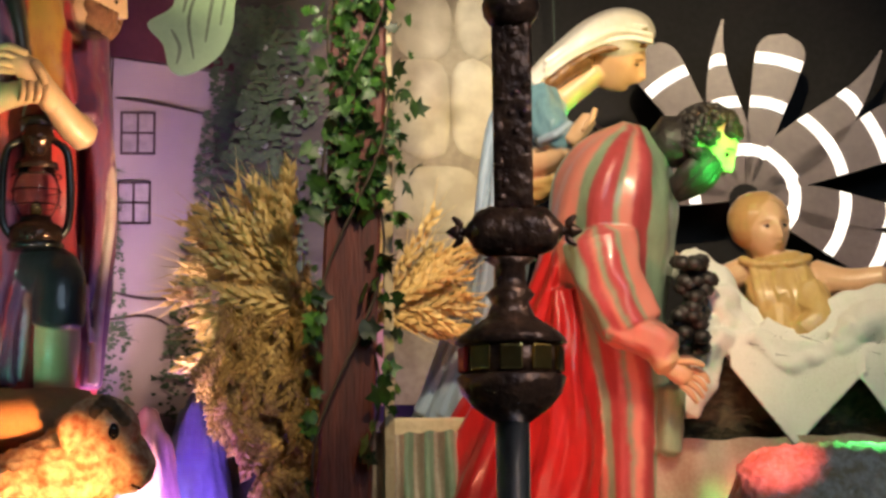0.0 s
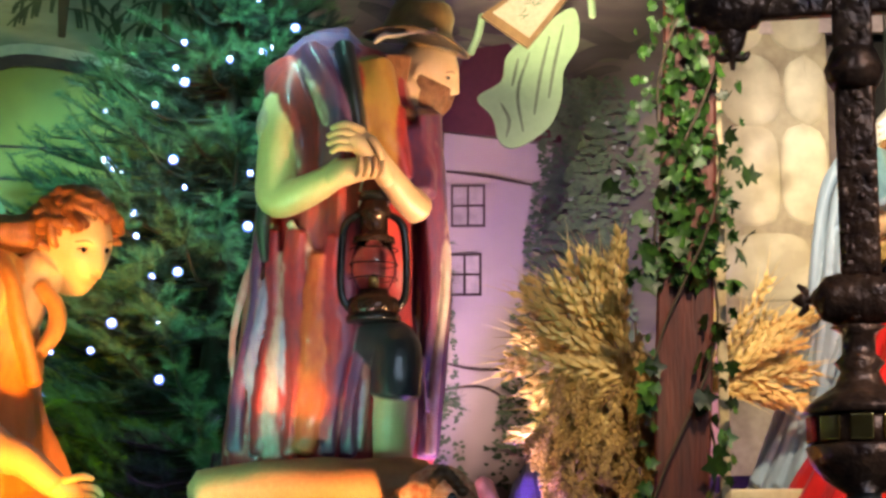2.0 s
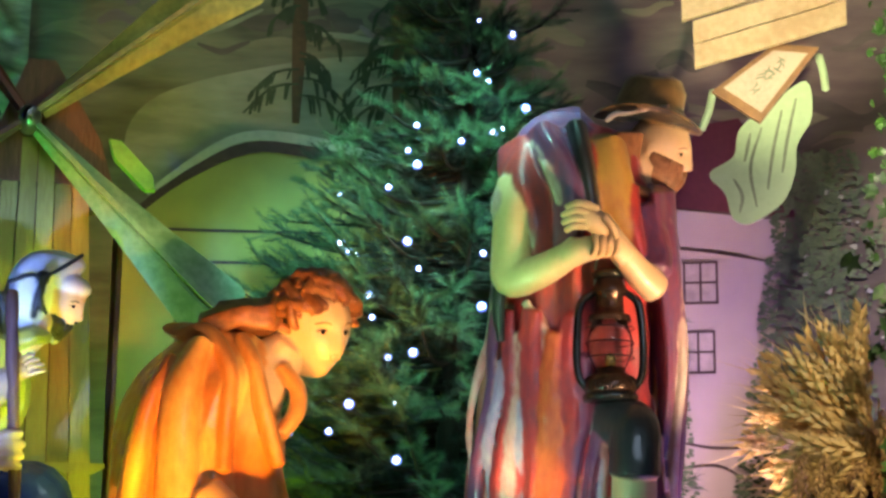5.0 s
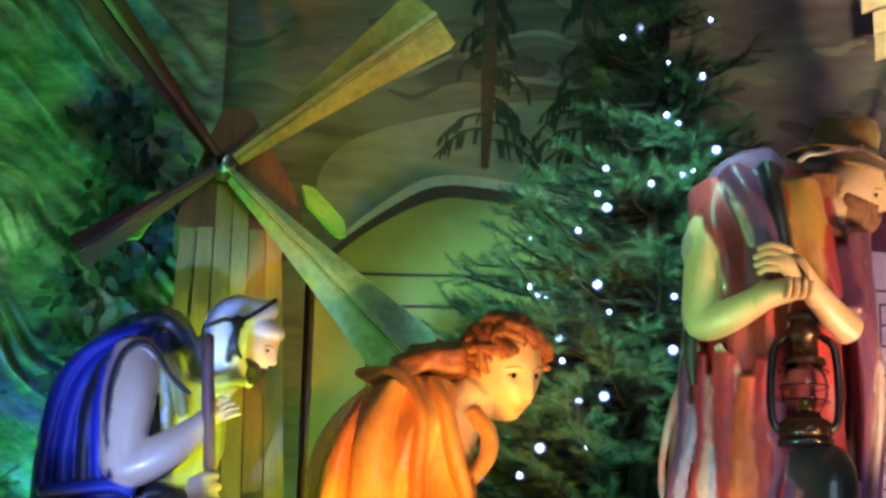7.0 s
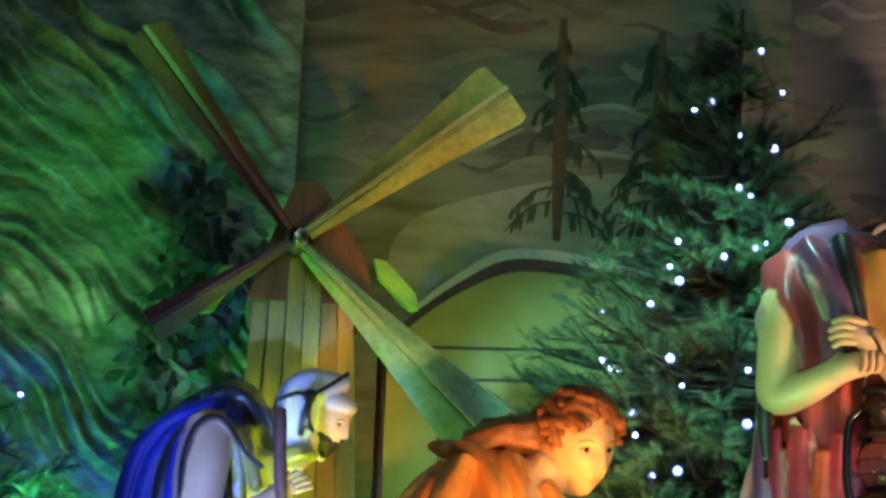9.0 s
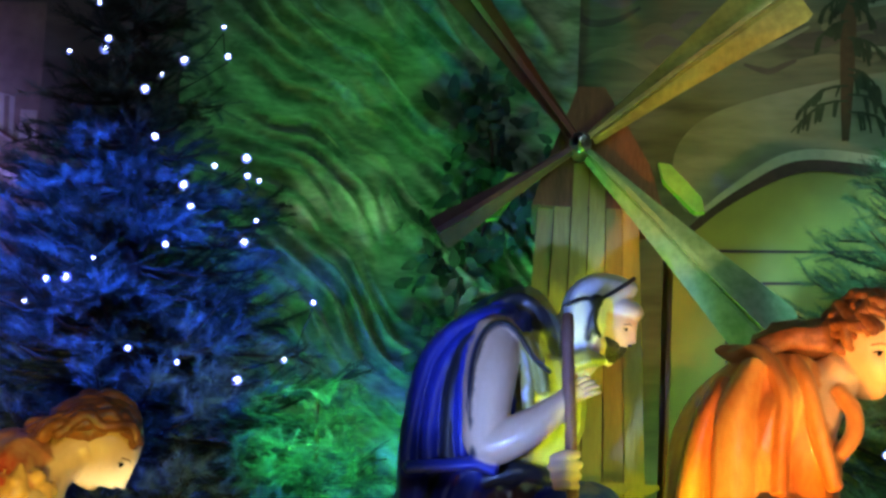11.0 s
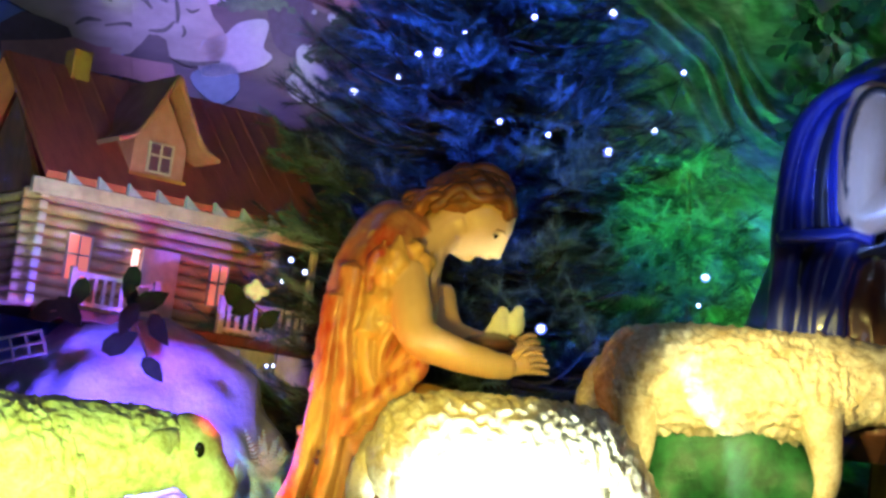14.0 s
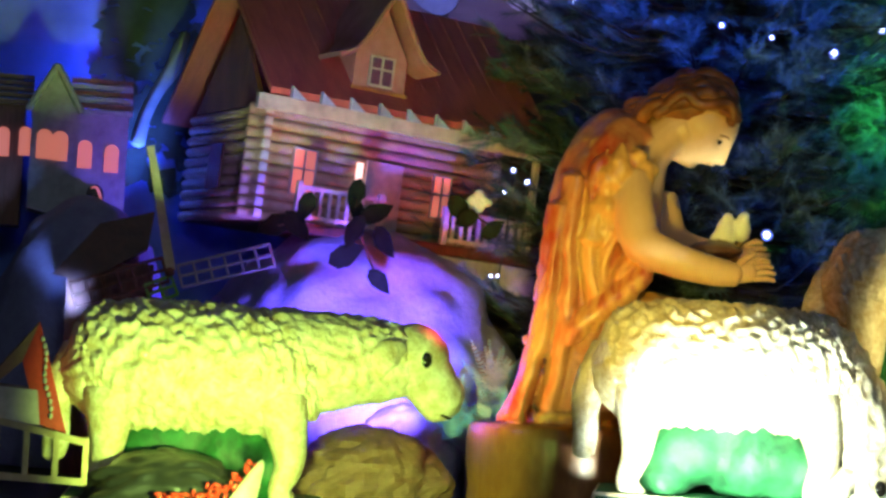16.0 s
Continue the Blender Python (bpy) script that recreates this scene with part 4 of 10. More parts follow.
x, z = 0.050, 1.729
painted_pine("wc", x, z, 0.62, 0.15, 1)
x, z = 0.311, 1.720
painted_pine("wc", x, z, 0.6, 0.16, 2)
x, z = 0.413, 1.815
painted_pine("wc", x, z, 0.5, 0.12, 3)


# ---- statues ----
def shepherd():
    bm = bmesh.new()
    SK, HA, EY, RED, PALE, WINE, OCH, HAT, BEARD, DARK, SKY, ORG = range(12)
    # robe, from hem to shoulders
    tube(bm, [(-0.054, 0.606, 0.0, 0.211, 0.16), (-0.050, 0.741, 0.0, 0.197, 0.16), (-0.039, 0.919, 0.0, 0.171, 0.16), (-0.023, 1.099, 0.0, 0.156, 0.165),
              (-0.018, 1.270, 0.0, 0.156, 0.17), (-0.006, 1.393, 0.0, 0.147, 0.17), (0.017, 1.467, 0.0, 0.102, 0.14)], RED, 72, 7, 12, 0.05, 1.0, 0.006, 9, twist=0.16)
    # rounded back and the cloth over it
    tube(bm, [(-0.229, 0.647, 0.03, 0.026, 0.12), (-0.203, 0.906, 0.03, 0.029, 0.13), (-0.176, 1.122, 0.03, 0.031, 0.14), (-0.149, 1.341, 0.02, 0.041, 0.15), (-0.091, 1.465, 0.0, 0.060, 0.15), (-0.007, 1.486, 0.0, 0.060, 0.14)], lambda u, v: PALE if v < 0.4 else WINE if u < 0.7 else RED, 26, 6, 7, 0.12, 2)
    # painted folds that run down the front of the robe to its ragged hem
    for rows_, r, mi in (
            (((-0.200, 1.127), (-0.226, 0.994), (-0.243, 0.887), (-0.253, 0.722), (-0.261, 0.632)), 0.0071, PALE),
            (((-0.190, 1.103), (-0.209, 0.994), (-0.220, 0.887), (-0.233, 0.723), (-0.243, 0.641)), 0.0141, WINE),
            (((-0.181, 1.006), (-0.191, 0.911), (-0.204, 0.816), (-0.212, 0.630)), 0.0094, SKY),
            (((-0.166, 1.103), (-0.172, 0.994), (-0.177, 0.887), (-0.186, 0.746), (-0.194, 0.636)), 0.0153, RED),
            (((-0.146, 1.055), (-0.151, 0.983), (-0.160, 0.875), (-0.165, 0.723), (-0.171, 0.623)), 0.0141, PALE),
            (((-0.135, 0.911), (-0.142, 0.816), (-0.147, 0.628)), 0.0082, SKY),
            (((-0.117, 1.103), (-0.122, 0.983), (-0.122, 0.864), (-0.123, 0.723), (-0.129, 0.630)), 0.0188, RED),
            (((-0.104, 1.079), (-0.098, 0.983), (-0.106, 0.864), (-0.114, 0.758), (-0.117, 0.621)), 0.0047, PALE),
            (((-0.075, 1.055), (-0.074, 0.959), (-0.082, 0.852), (-0.088, 0.700), (-0.096, 0.642)), 0.0236, ORG),
            (((-0.131, 1.122), (-0.101, 1.073), (-0.079, 1.029), (-0.055, 0.993)), 0.0118, PALE),
            (((-0.114, 1.103), (-0.094, 1.055), (-0.084, 1.007)), 0.0071, PALE),
            (((-0.040, 1.092), (-0.043, 0.995), (-0.047, 0.888), (-0.059, 0.665)), 0.0212, RED),
            (((-0.017, 1.007), (-0.024, 0.912), (-0.034, 0.817), (-0.043, 0.636)), 0.0200, WINE),
            (((0.004, 0.948), (-0.014, 0.864), (-0.028, 0.782), (-0.043, 0.625)), 0.0059, PALE),
            (((0.021, 0.918), (0.010, 0.829), (-0.005, 0.633)), 0.0177, WINE),
            (((0.050, 0.917), (0.036, 0.859), (0.024, 0.794)), 0.0130, PALE),
            (((0.031, 0.853), (0.019, 0.782), (0.008, 0.642)), 0.0071, SKY),
            (((0.013, 0.642), (0.031, 0.817), (0.050, 0.882), (0.084, 0.903), (0.125, 0.891), (0.145, 0.829), (0.149, 0.724)), 0.0071, PALE),
    ):
        tube(bm, [(p[0] + 0.006 * math.sin(17 * p[1] + 300 * r), p[1], -0.158 * math.sqrt(max(0.05, 1 - ((p[0] + 0.035) / 0.24) ** 2)) - 0.25 * r, r * (1 + 0.35 * math.sin(11 * p[1] + 500 * r)), r * 0.9) for p in curve_points(rows_, 3)], mi, 16, 3, 3, 0.12, r * 90, 0.004, 24)
    # hanging cloak at the front edge, pale outside and dark within
    tube(bm, [(0.145, 1.359, -0.02, 0.041, 0.1), (0.164, 1.162, -0.02, 0.036, 0.11), (0.170, 0.992, 0.0, 0.036, 0.11), (0.164, 0.824, 0.02, 0.036, 0.11), (0.146, 0.636, 0.03, 0.036, 0.11)], WINE, 26, 6, 5, 0.1, 2)
    for dx, mi, r in ((0.0, PALE, 0.011), (-0.022, RED, 0.012), (-0.045, OCH, 0.014)):
        tube(bm, [(a + dx, b, -0.09 - dx, r) for a, b in ((0.148, 1.359), (0.170, 1.235), (0.191, 1.113), (0.196, 0.992), (0.177, 0.824), (0.165, 0.636))], mi, 12, 6)
    # chest, neckcloth and the strap of cloth across the shoulder
    tube(bm, [(0.036, 1.465, -0.1, 0.048, 0.06), (0.048, 1.371, -0.13, 0.053, 0.05), (0.067, 1.284, -0.13, 0.048, 0.05), (0.097, 1.198, -0.12, 0.036, 0.05)], OCH, 20, 6, 4, 0.07, 4)
    tube(bm, [(0.091, 1.371, -0.13, 0.019, 0.03), (0.095, 1.296, -0.15, 0.019, 0.03), (0.112, 1.223, -0.15, 0.014, 0.03)], RED, 14, 6)
    tube(bm, [(-0.098, 1.494, -0.14, 0.038, 0.05), (-0.069, 1.432, -0.175, 0.037, 0.035), (-0.039, 1.345, -0.185, 0.034, 0.03), (-0.045, 1.233, -0.18, 0.031, 0.03)], WINE, 18, 6, 4, 0.1, 3)
    tube(bm, [(-0.120, 1.475, -0.165, 0.007), (-0.091, 1.413, -0.2, 0.008), (-0.065, 1.338, -0.21, 0.007)], PALE, 8, 6)
    tube(bm, [(-0.026, 1.508, -0.13, 0.024, 0.04), (-0.007, 1.420, -0.17, 0.020, 0.03), (0.010, 1.320, -0.17, 0.017, 0.03)], DARK, 14, 6)
    # ragged sleeve and near arm
    tube(bm, [(-0.137, 1.450, -0.1, 0.055, 0.07), (-0.131, 1.368, -0.15, 0.058, 0.06), (-0.117, 1.282, -0.17, 0.046, 0.05), (-0.107, 1.208, -0.15, 0.036, 0.05)], RED, 22, 6, 4, 0.06, 1)
    tube(bm, [(-0.173, 1.401, -0.160, 0.0106), (-0.184, 1.371, -0.180, 0.0106), (-0.197, 1.336, -0.200, 0.0106), (-0.204, 1.301, -0.200, 0.0042)], PALE, 10, 5)
    tube(bm, [(-0.168, 1.392, -0.160, 0.0082), (-0.159, 1.359, -0.180, 0.0082), (-0.152, 1.327, -0.200, 0.0082), (-0.140, 1.297, -0.200, 0.0033)], PALE, 10, 5)
    tube(bm, [(-0.153, 1.368, -0.160, 0.0071), (-0.140, 1.330, -0.180, 0.0071), (-0.133, 1.297, -0.200, 0.0071), (-0.123, 1.262, -0.200, 0.0028)], PALE, 10, 5)
    tube(bm, [(-0.178, 1.391, -0.160, 0.0082), (-0.170, 1.361, -0.180, 0.0082), (-0.165, 1.339, -0.200, 0.0033)], PALE, 10, 5)
    tube(bm, [(-0.189, 1.376, -0.160, 0.0082), (-0.201, 1.346, -0.180, 0.0082), (-0.208, 1.316, -0.200, 0.0033)], PALE, 10, 5)
    tube(bm, [(-0.160, 1.387, -0.16, 0.036), (-0.162, 1.306, -0.19, 0.042), (-0.167, 1.232, -0.2, 0.042), (-0.167, 1.173, -0.215, 0.040), (-0.119, 1.183, -0.235, 0.038), (-0.053, 1.218, -0.25, 0.031), (-0.023, 1.246, -0.25, 0.026)], SK, 20, 6)
    # far arm
    tube(bm, [(0.121, 1.322, -0.1, 0.031), (0.143, 1.235, -0.13, 0.032), (0.143, 1.186, -0.16, 0.032)], WINE, 18, 6, 5, 0.08)
    tube(bm, [(0.140, 1.149, -0.18, 0.034), (0.103, 1.186, -0.21, 0.032), (0.056, 1.249, -0.25, 0.026), (0.022, 1.302, -0.27, 0.023)], SK, 18, 6)
    old = set(bm.faces)
    # hands laid over each other: one fist round the lantern ring, the other over it
    tube(bm, [(-0.064, 1.204, -0.25, 0.0236), (-0.029, 1.229, -0.268, 0.0283), (0.017, 1.241, -0.27, 0.0259), (0.044, 1.237, -0.268, 0.0188)], SK, 16, 5)
    for i in range(4):
        x = 0.009 + i * 0.0159
        z = 1.256
        tube(bm, [(x, z + 0.0165, -0.285, 0.0071), (x + 0.0024, z, -0.302, 0.0078), (x + 0.0012, z - 0.0188, -0.304, 0.0075), (x - 0.0047, z - 0.0318, -0.292, 0.0059)], SK, 10, 4)
    tube(bm, [(0.071, 1.215, -0.25, 0.0224), (0.043, 1.261, -0.27, 0.0247), (0.014, 1.296, -0.285, 0.0271), (-0.015, 1.310, -0.288, 0.0212)], SK, 16, 5)
    for x0_, z0_, x1_, z1_, x2_, z2_ in ((0.017, 1.323, -0.020, 1.338, -0.051, 1.328), (0.009, 1.311, -0.029, 1.322, -0.059, 1.310), (0.002, 1.298, -0.034, 1.304, -0.058, 1.293), (-0.005, 1.285, -0.034, 1.287, -0.051, 1.277)):
        tube(bm, [(x0_, z0_, -0.298, 0.0082), (x1_, z1_, -0.306, 0.0082), (x2_, z2_, -0.298, 0.0065)], SK, 10, 4)
    tube(bm, [(0.029, 1.307, -0.305, 0.0094), (0.048, 1.286, -0.31, 0.0094), (0.056, 1.262, -0.305, 0.0071)], SK, 10, 4)
    for f in bm.faces:
        if f not in old:
            f.smooth = True
    # knee in dark breeches, shins, feet
    tube(bm, [(-0.020, 0.871, -0.02, 0.067), (0.039, 0.871, -0.12, 0.060), (0.089, 0.857, -0.185, 0.055), (0.092, 0.800, -0.2, 0.054), (0.091, 0.758, -0.2, 0.054)], DARK, 22, 6, 5, 0.02, 1)
    tube(bm, [(0.090, 0.777, -0.195, 0.046), (0.088, 0.694, -0.19, 0.047), (0.083, 0.567, -0.16, 0.038), (0.086, 0.230, -0.12, 0.031)], SK, 18, 6)
    tube(bm, [(-0.200, 0.647, 0.05, 0.043), (-0.215, 0.473, 0.05, 0.038), (-0.206, 0.234, 0.05, 0.031)], SK, 16, 6)
    for px in (0.104, 0.213, -0.189, 0.217)[::2]:
        tube(bm, [(px - 0.04, 0.035, -0.05, 0.045), (px + 0.06, 0.03, -0.06, 0.045), (px + 0.14, 0.02, -0.06, 0.03)], SK, 12, 4)
    # head with long hair at the side, full beard
    x, z = 0.153, 1.457
    tube(bm, [(x - 0.12, z - 0.11, 0, 0.065), (x - 0.02, z - 0.03, 0, 0.055)], SK, 14, 4)
    put = head(bm, x, z, 0, 0.070, 20, -15, SK, BEARD, EY, "bald")
    for i in range(26):
        u = -1.5 + 3.0 * i / 25
        a, b = 0.9 * math.cos(u) + 0.02, 0.68 * math.sin(u)
        rows_ = [put((a + 0.04 * math.sin(3 * i), b, -0.3 + 0.12 * abs(u))), put((a * 0.95 + 0.06, b * 0.85, -0.78)), put((a * 0.72 + 0.08, b * 0.5, -1.2 - 0.08 * math.sin(2.3 * i))), put((a * 0.5 + 0.06, b * 0.25, -1.5 + 0.1 * math.sin(4 * i)))]
        if abs(u) < 0.25:
            rows_[0] = put((a + 0.02, b, -0.62))
        tube(bm, [(q.x, q.z, q.y, w) for q, w in zip(rows_, (0.009, 0.013, 0.011, 0.005))], BEARD, 8, 4)
    for i in range(9):
        q = 0.007 * i
        tube(bm, [(a - q * w, b, -0.05 - 0.006 * i, 0.011) for (a, b), w in zip(((0.111, 1.490), (0.102, 1.439), (0.099, 1.384), (0.107, 1.356)), (0.8, 0.5, 0.3, -0.4))], BEARD, 8, 5)
    # hat: dented rounded crown, wide brim drooping back and front
    hx, hz = 0.131, 1.523
    c = Vector((hx, 0, hz))
    rot = Euler((radians(-9), radians(5), 0))
    for prof, mi in (([(1.62, -0.05), (1.68, 0.02), (1.5, 0.1), (1.16, 0.16), (1.06, 0.34), (1.0, 0.8), (0.84, 1.2), (0.55, 1.36), (0.2, 1.3)], HAT), ([(1.6, 0.02), (1.66, -0.05), (1.3, -0.03), (0.8, 0.1)], DARK)):
        tmp = bmesh.new()
        lathe(tmp, prof, 40, mi)
        for v in tmp.verts:
            a = math.atan2(v.co.y, v.co.x)
            rr = math.hypot(v.co.x, v.co.y)
            if rr > 1.1:
                v.co.z += (rr - 1.1) * (-0.3 * math.cos(2 * a) - 0.3 * math.cos(a))
            elif v.co.z > 0.7:
                v.co.x += 0.12
                v.co.z -= 0.16 * math.exp(-((v.co.x - 0.1) / 0.4) ** 2) * (v.co.z - 0.6)
            p = v.co * 0.073
            p.x *= 0.98
            p.y *= 1.05
            p.rotate(rot)
            v.co = p + c
        me = bpy.data.meshes.new("hat_shape")
        tmp.to_mesh(me)
        tmp.free()
        bm.from_mesh(me)
        bpy.data.meshes.remove(me)
    tube(bm, [(0.040, 1.519, -0.118, 0.006), (0.062, 1.536, -0.118, 0.008), (0.082, 1.535, -0.116, 0.006), (0.133, 1.544, -0.112, 0.004), (0.177, 1.553, -0.1, 0.004)], PALE, 10, 5)
    return solid("shepherd_statue", bm, [skin, hair_brown, eye_dark, robe_red, robe_pale, robe_wine, robe_ochre, felt_brown, beard_brown, robe_dark, robe_sky, robe_rust], pose(0.907, 3.896, 0.78, 0, 0, -13.1),
                 "painted statue of a bearded shepherd in ragged striped robe", "statue")


def boy():
    bm = bmesh.new()
    SK, HA, EY, ROBE, HIGHLIGHT = range(5)
    # every fifth strip of the robe is coloured as a yellow highlight
    tube(bm, [(-0.072, 0.279, 0.0, 0.22, 0.2), (-0.098, 0.530, 0.0, 0.21, 0.2), (-0.114, 0.693, 0.0, 0.171, 0.19), (-0.107, 0.826, 0.0, 0.160, 0.19), (-0.071, 0.928, 0.0, 0.120, 0.17), (-0.033, 0.986, 0.0, 0.068, 0.1)][1:], lambda u, v: ROBE if int(u * 20) % 5 else HIGHLIGHT, 44, 6, 8, 0.045, 0.6, 0.004)
    # cloak collar and its folds
    tube(bm, [(-0.126, 1.008, -0.02, 0.021, 0.08), (-0.096, 1.000, -0.09, 0.019, 0.04), (-0.063, 0.934, -0.155, 0.018, 0.03), (-0.066, 0.849, -0.175, 0.018, 0.03), (-0.071, 0.738, -0.18, 0.018, 0.03)], ROBE, 16, 7)
    tube(bm, [(-0.033, 0.986, -0.08, 0.018, 0.04), (-0.014, 0.947, -0.13, 0.017, 0.03), (0.006, 0.863, -0.16, 0.018, 0.03), (0.037, 0.752, -0.16, 0.018, 0.03)], ROBE, 16, 7)
    tube(bm, [(0.044, 0.942, -0.06, 0.016, 0.03), (0.072, 0.904, -0.08, 0.018, 0.03), (0.073, 0.859, -0.1, 0.018, 0.03), (0.040, 0.808, -0.12, 0.016, 0.03)], ROBE, 16, 7)
    # shoulder fold whose amber colour stands for the yellow light on it
    tube(bm, [(-0.123, 0.983, -0.12, 0.025, 0.05), (-0.150, 0.903, -0.16, 0.039, 0.04), (-0.157, 0.813, -0.175, 0.043, 0.04), (-0.158, 0.681, -0.18, 0.043, 0.04)], HIGHLIGHT, 18, 6)
    tube(bm, [(-0.179, 0.953, -0.1, 0.018, 0.04), (-0.214, 0.879, -0.13, 0.023, 0.04), (-0.234, 0.778, -0.14, 0.027, 0.04), (-0.247, 0.678, -0.14, 0.027, 0.04)], ROBE, 16, 6)
    tube(bm, [(-0.113, 1.024, 0.0, 0.025, 0.1), (-0.046, 1.043, 0.0, 0.034, 0.1), (0.022, 1.044, 0.0, 0.039, 0.09)], HA, 18, 5, 6, 0.1, 2, 0.01, 30)
    # neck, chest, arms
    tube(bm, [(-0.008, 0.862, -0.03, 0.050, 0.09), (0.019, 0.936, 0.0, 0.050, 0.07), (0.057, 0.988, 0.0, 0.050, 0.065)], SK, 18, 5)
    tube(bm, [(-0.103, 0.682, -0.2, 0.048), (-0.023, 0.619, -0.24, 0.039), (0.020, 0.603, -0.26, 0.034), (0.081, 0.555, -0.28, 0.027)], SK, 16, 6)
    x, z = 0.086, 0.550
    hand(bm, x, z, -0.28, 0.09, -20, SK)
    x, z = 0.101, 1.029
    head(bm, x, z, 0, 0.091, 14, -54, SK, HA, EY, "curls", -6)
    return solid("boy_statue", bm, [skin, hair_red, eye_dark, robe_orange, robe_amber], pose(0.212, 3.794, 0.78, 0, 0, -3.2), "painted statue of a curly-haired boy in an orange cloak", "statue")


def old_man():
    bm = bmesh.new()
    SK, HA, EY, BLUE_, DARK, YEL, BROWN, WHITE = range(8)
    # cloak
    tube(bm, [(-0.095, 0.367, 0.02, 0.14, 0.17), (-0.092, 0.545, 0.02, 0.123, 0.17), (-0.021, 0.805, 0.02, 0.117, 0.18), (-0.022, 0.943, 0.02, 0.117, 0.18), (0.031, 1.051, 0.0, 0.088, 0.15), (0.075, 1.112, 0.0, 0.047, 0.1)],
         lambda u, v: DARK if 0.3 < u < 0.42 or 0.6 < u < 0.68 else BLUE_, 44, 6, 8, 0.05, 0.4, 0.004)
    for i, (rows_, r, mi) in enumerate((
            (((-0.151, 0.700), (-0.153, 0.814), (-0.129, 0.966), (-0.084, 1.041), (-0.013, 1.085), (0.050, 1.088)), 0.020, BLUE_),
            (((-0.109, 0.765), (-0.110, 0.863), (-0.094, 0.956), (-0.060, 1.024), (-0.001, 1.067)), 0.023, BLUE_),
            (((-0.067, 0.773), (-0.074, 0.876), (-0.065, 0.958), (-0.040, 1.029), (0.008, 1.060)), 0.018, DARK),
            (((-0.039, 0.775), (-0.051, 0.877), (-0.046, 0.971), (-0.023, 1.036), (0.017, 1.056)), 0.015, BLUE_),
            (((-0.023, 0.798), (-0.033, 0.890), (-0.033, 0.983), (-0.012, 1.052), (0.022, 1.073), (0.052, 1.058), (0.088, 1.007), (0.126, 0.974)), 0.006, DARK),
            (((-0.158, 0.766), (-0.085, 0.774), (-0.022, 0.780), (0.024, 0.769)), 0.014, BLUE_),
            (((-0.056, 0.765), (-0.078, 0.700), (-0.090, 0.560), (-0.095, 0.370)), 0.020, BLUE_),
            (((-0.012, 0.760), (-0.035, 0.690), (-0.040, 0.560), (-0.045, 0.370)), 0.022, BLUE_),
            (((-0.140, 0.750), (-0.143, 0.678), (-0.150, 0.560), (-0.160, 0.370)), 0.026, BLUE_))):
        y = -0.12 if i < 4 else -0.175 if i < 6 else -0.085
        tube(bm, [(*p, y - 0.012 * min(i, 4), r, 0.03) for p in rows_], mi, 14, 6, 3, 0.06, i)
    for rows_, r, mi in ((((0.054, 1.052), (0.076, 0.977), (0.088, 0.896)), 0.014, YEL), (((0.073, 1.049), (0.103, 0.990), (0.117, 0.933)), 0.014, YEL), (((0.059, 1.034), (0.078, 0.989), (0.083, 0.919)), 0.006, WHITE)):
        tube(bm, [(*p, -0.16, r, 0.025) for p in rows_], mi, 10, 6)
    tube(bm, [(0.009, 1.098, 0.0, 0.030, 0.13), (0.070, 1.117, 0.0, 0.035, 0.13), (0.117, 1.064, 0.0, 0.033, 0.11), (0.135, 0.983, 0.0, 0.023, 0.09)], DARK, 18, 5, 5, 0.08)
    # tunic and skirt
    tube(bm, [(0.050, 0.386, 0.0, 0.129, 0.13), (0.055, 0.542, 0.0, 0.123, 0.14), (0.038, 0.676, 0.0, 0.100, 0.14), (0.024, 0.767, 0.0, 0.082, 0.13)], BROWN, 36, 6, 9, 0.07, 1.2)
    tube(bm, [(0.025, 0.744, 0.0, 0.088, 0.13), (0.119, 0.881, 0.0, 0.088, 0.14), (0.085, 0.995, 0.0, 0.082, 0.14), (0.100, 1.055, 0.0, 0.053, 0.1)], YEL, 30, 6, 8, 0.05, 0.9)
    x, z = 0.052, 0.768
    ball(bm, x, z, -0.14, 0.035, 0.035, 0.03, DARK, 12, 0.01, 30)
    tube(bm, [(x - 0.13, z - 0.06, -0.12, 0.02), (x, z, -0.15, 0.022), (x + 0.1, z - 0.01, -0.12, 0.02)], DARK, 10, 5)
    # arms and hands
    tube(bm, [(0.019, 1.060, -0.15, 0.047), (0.008, 0.976, -0.19, 0.054), (-0.000, 0.885, -0.21, 0.049), (0.007, 0.822, -0.22, 0.045), (0.080, 0.854, -0.24, 0.040), (0.145, 0.903, -0.24, 0.029), (0.166, 0.922, -0.24, 0.028)], SK, 20, 6)
    x, z = 0.163, 0.923
    hand(bm, x, z, -0.24, 0.065, 35, SK)
    for i, (xa_, za_, xb_, zb_) in enumerate(((0.135, 0.799, 0.190, 0.811), (0.131, 0.781, 0.195, 0.789), (0.137, 0.761, 0.193, 0.766), (0.144, 0.743, 0.190, 0.745))):
        tube(bm, [(xa_, za_, -0.262, 0.0092), ((xa_ + xb_) / 2, (za_ + zb_) / 2 + 0.004, -0.282, 0.0103), (xb_, zb_, -0.27, 0.0080)], SK, 10, 4)
    ball(bm, 0.164, 0.769, -0.245, 0.0230, 0.0368, 0.018, SK, 12)
    # knee breeches, calf
    tube(bm, [(0.128, 0.681, -0.1, 0.061), (0.229, 0.691, -0.14, 0.061), (0.248, 0.619, -0.14, 0.054)], BLUE_, 20, 6, 5, 0.05)
    tube(bm, [(0.248, 0.630, -0.14, 0.040), (0.240, 0.507, -0.13, 0.042), (0.241, 0.298, -0.12, 0.026)], SK, 16, 6)
    # head with a tied white cloth
    x, z = 0.253, 1.086
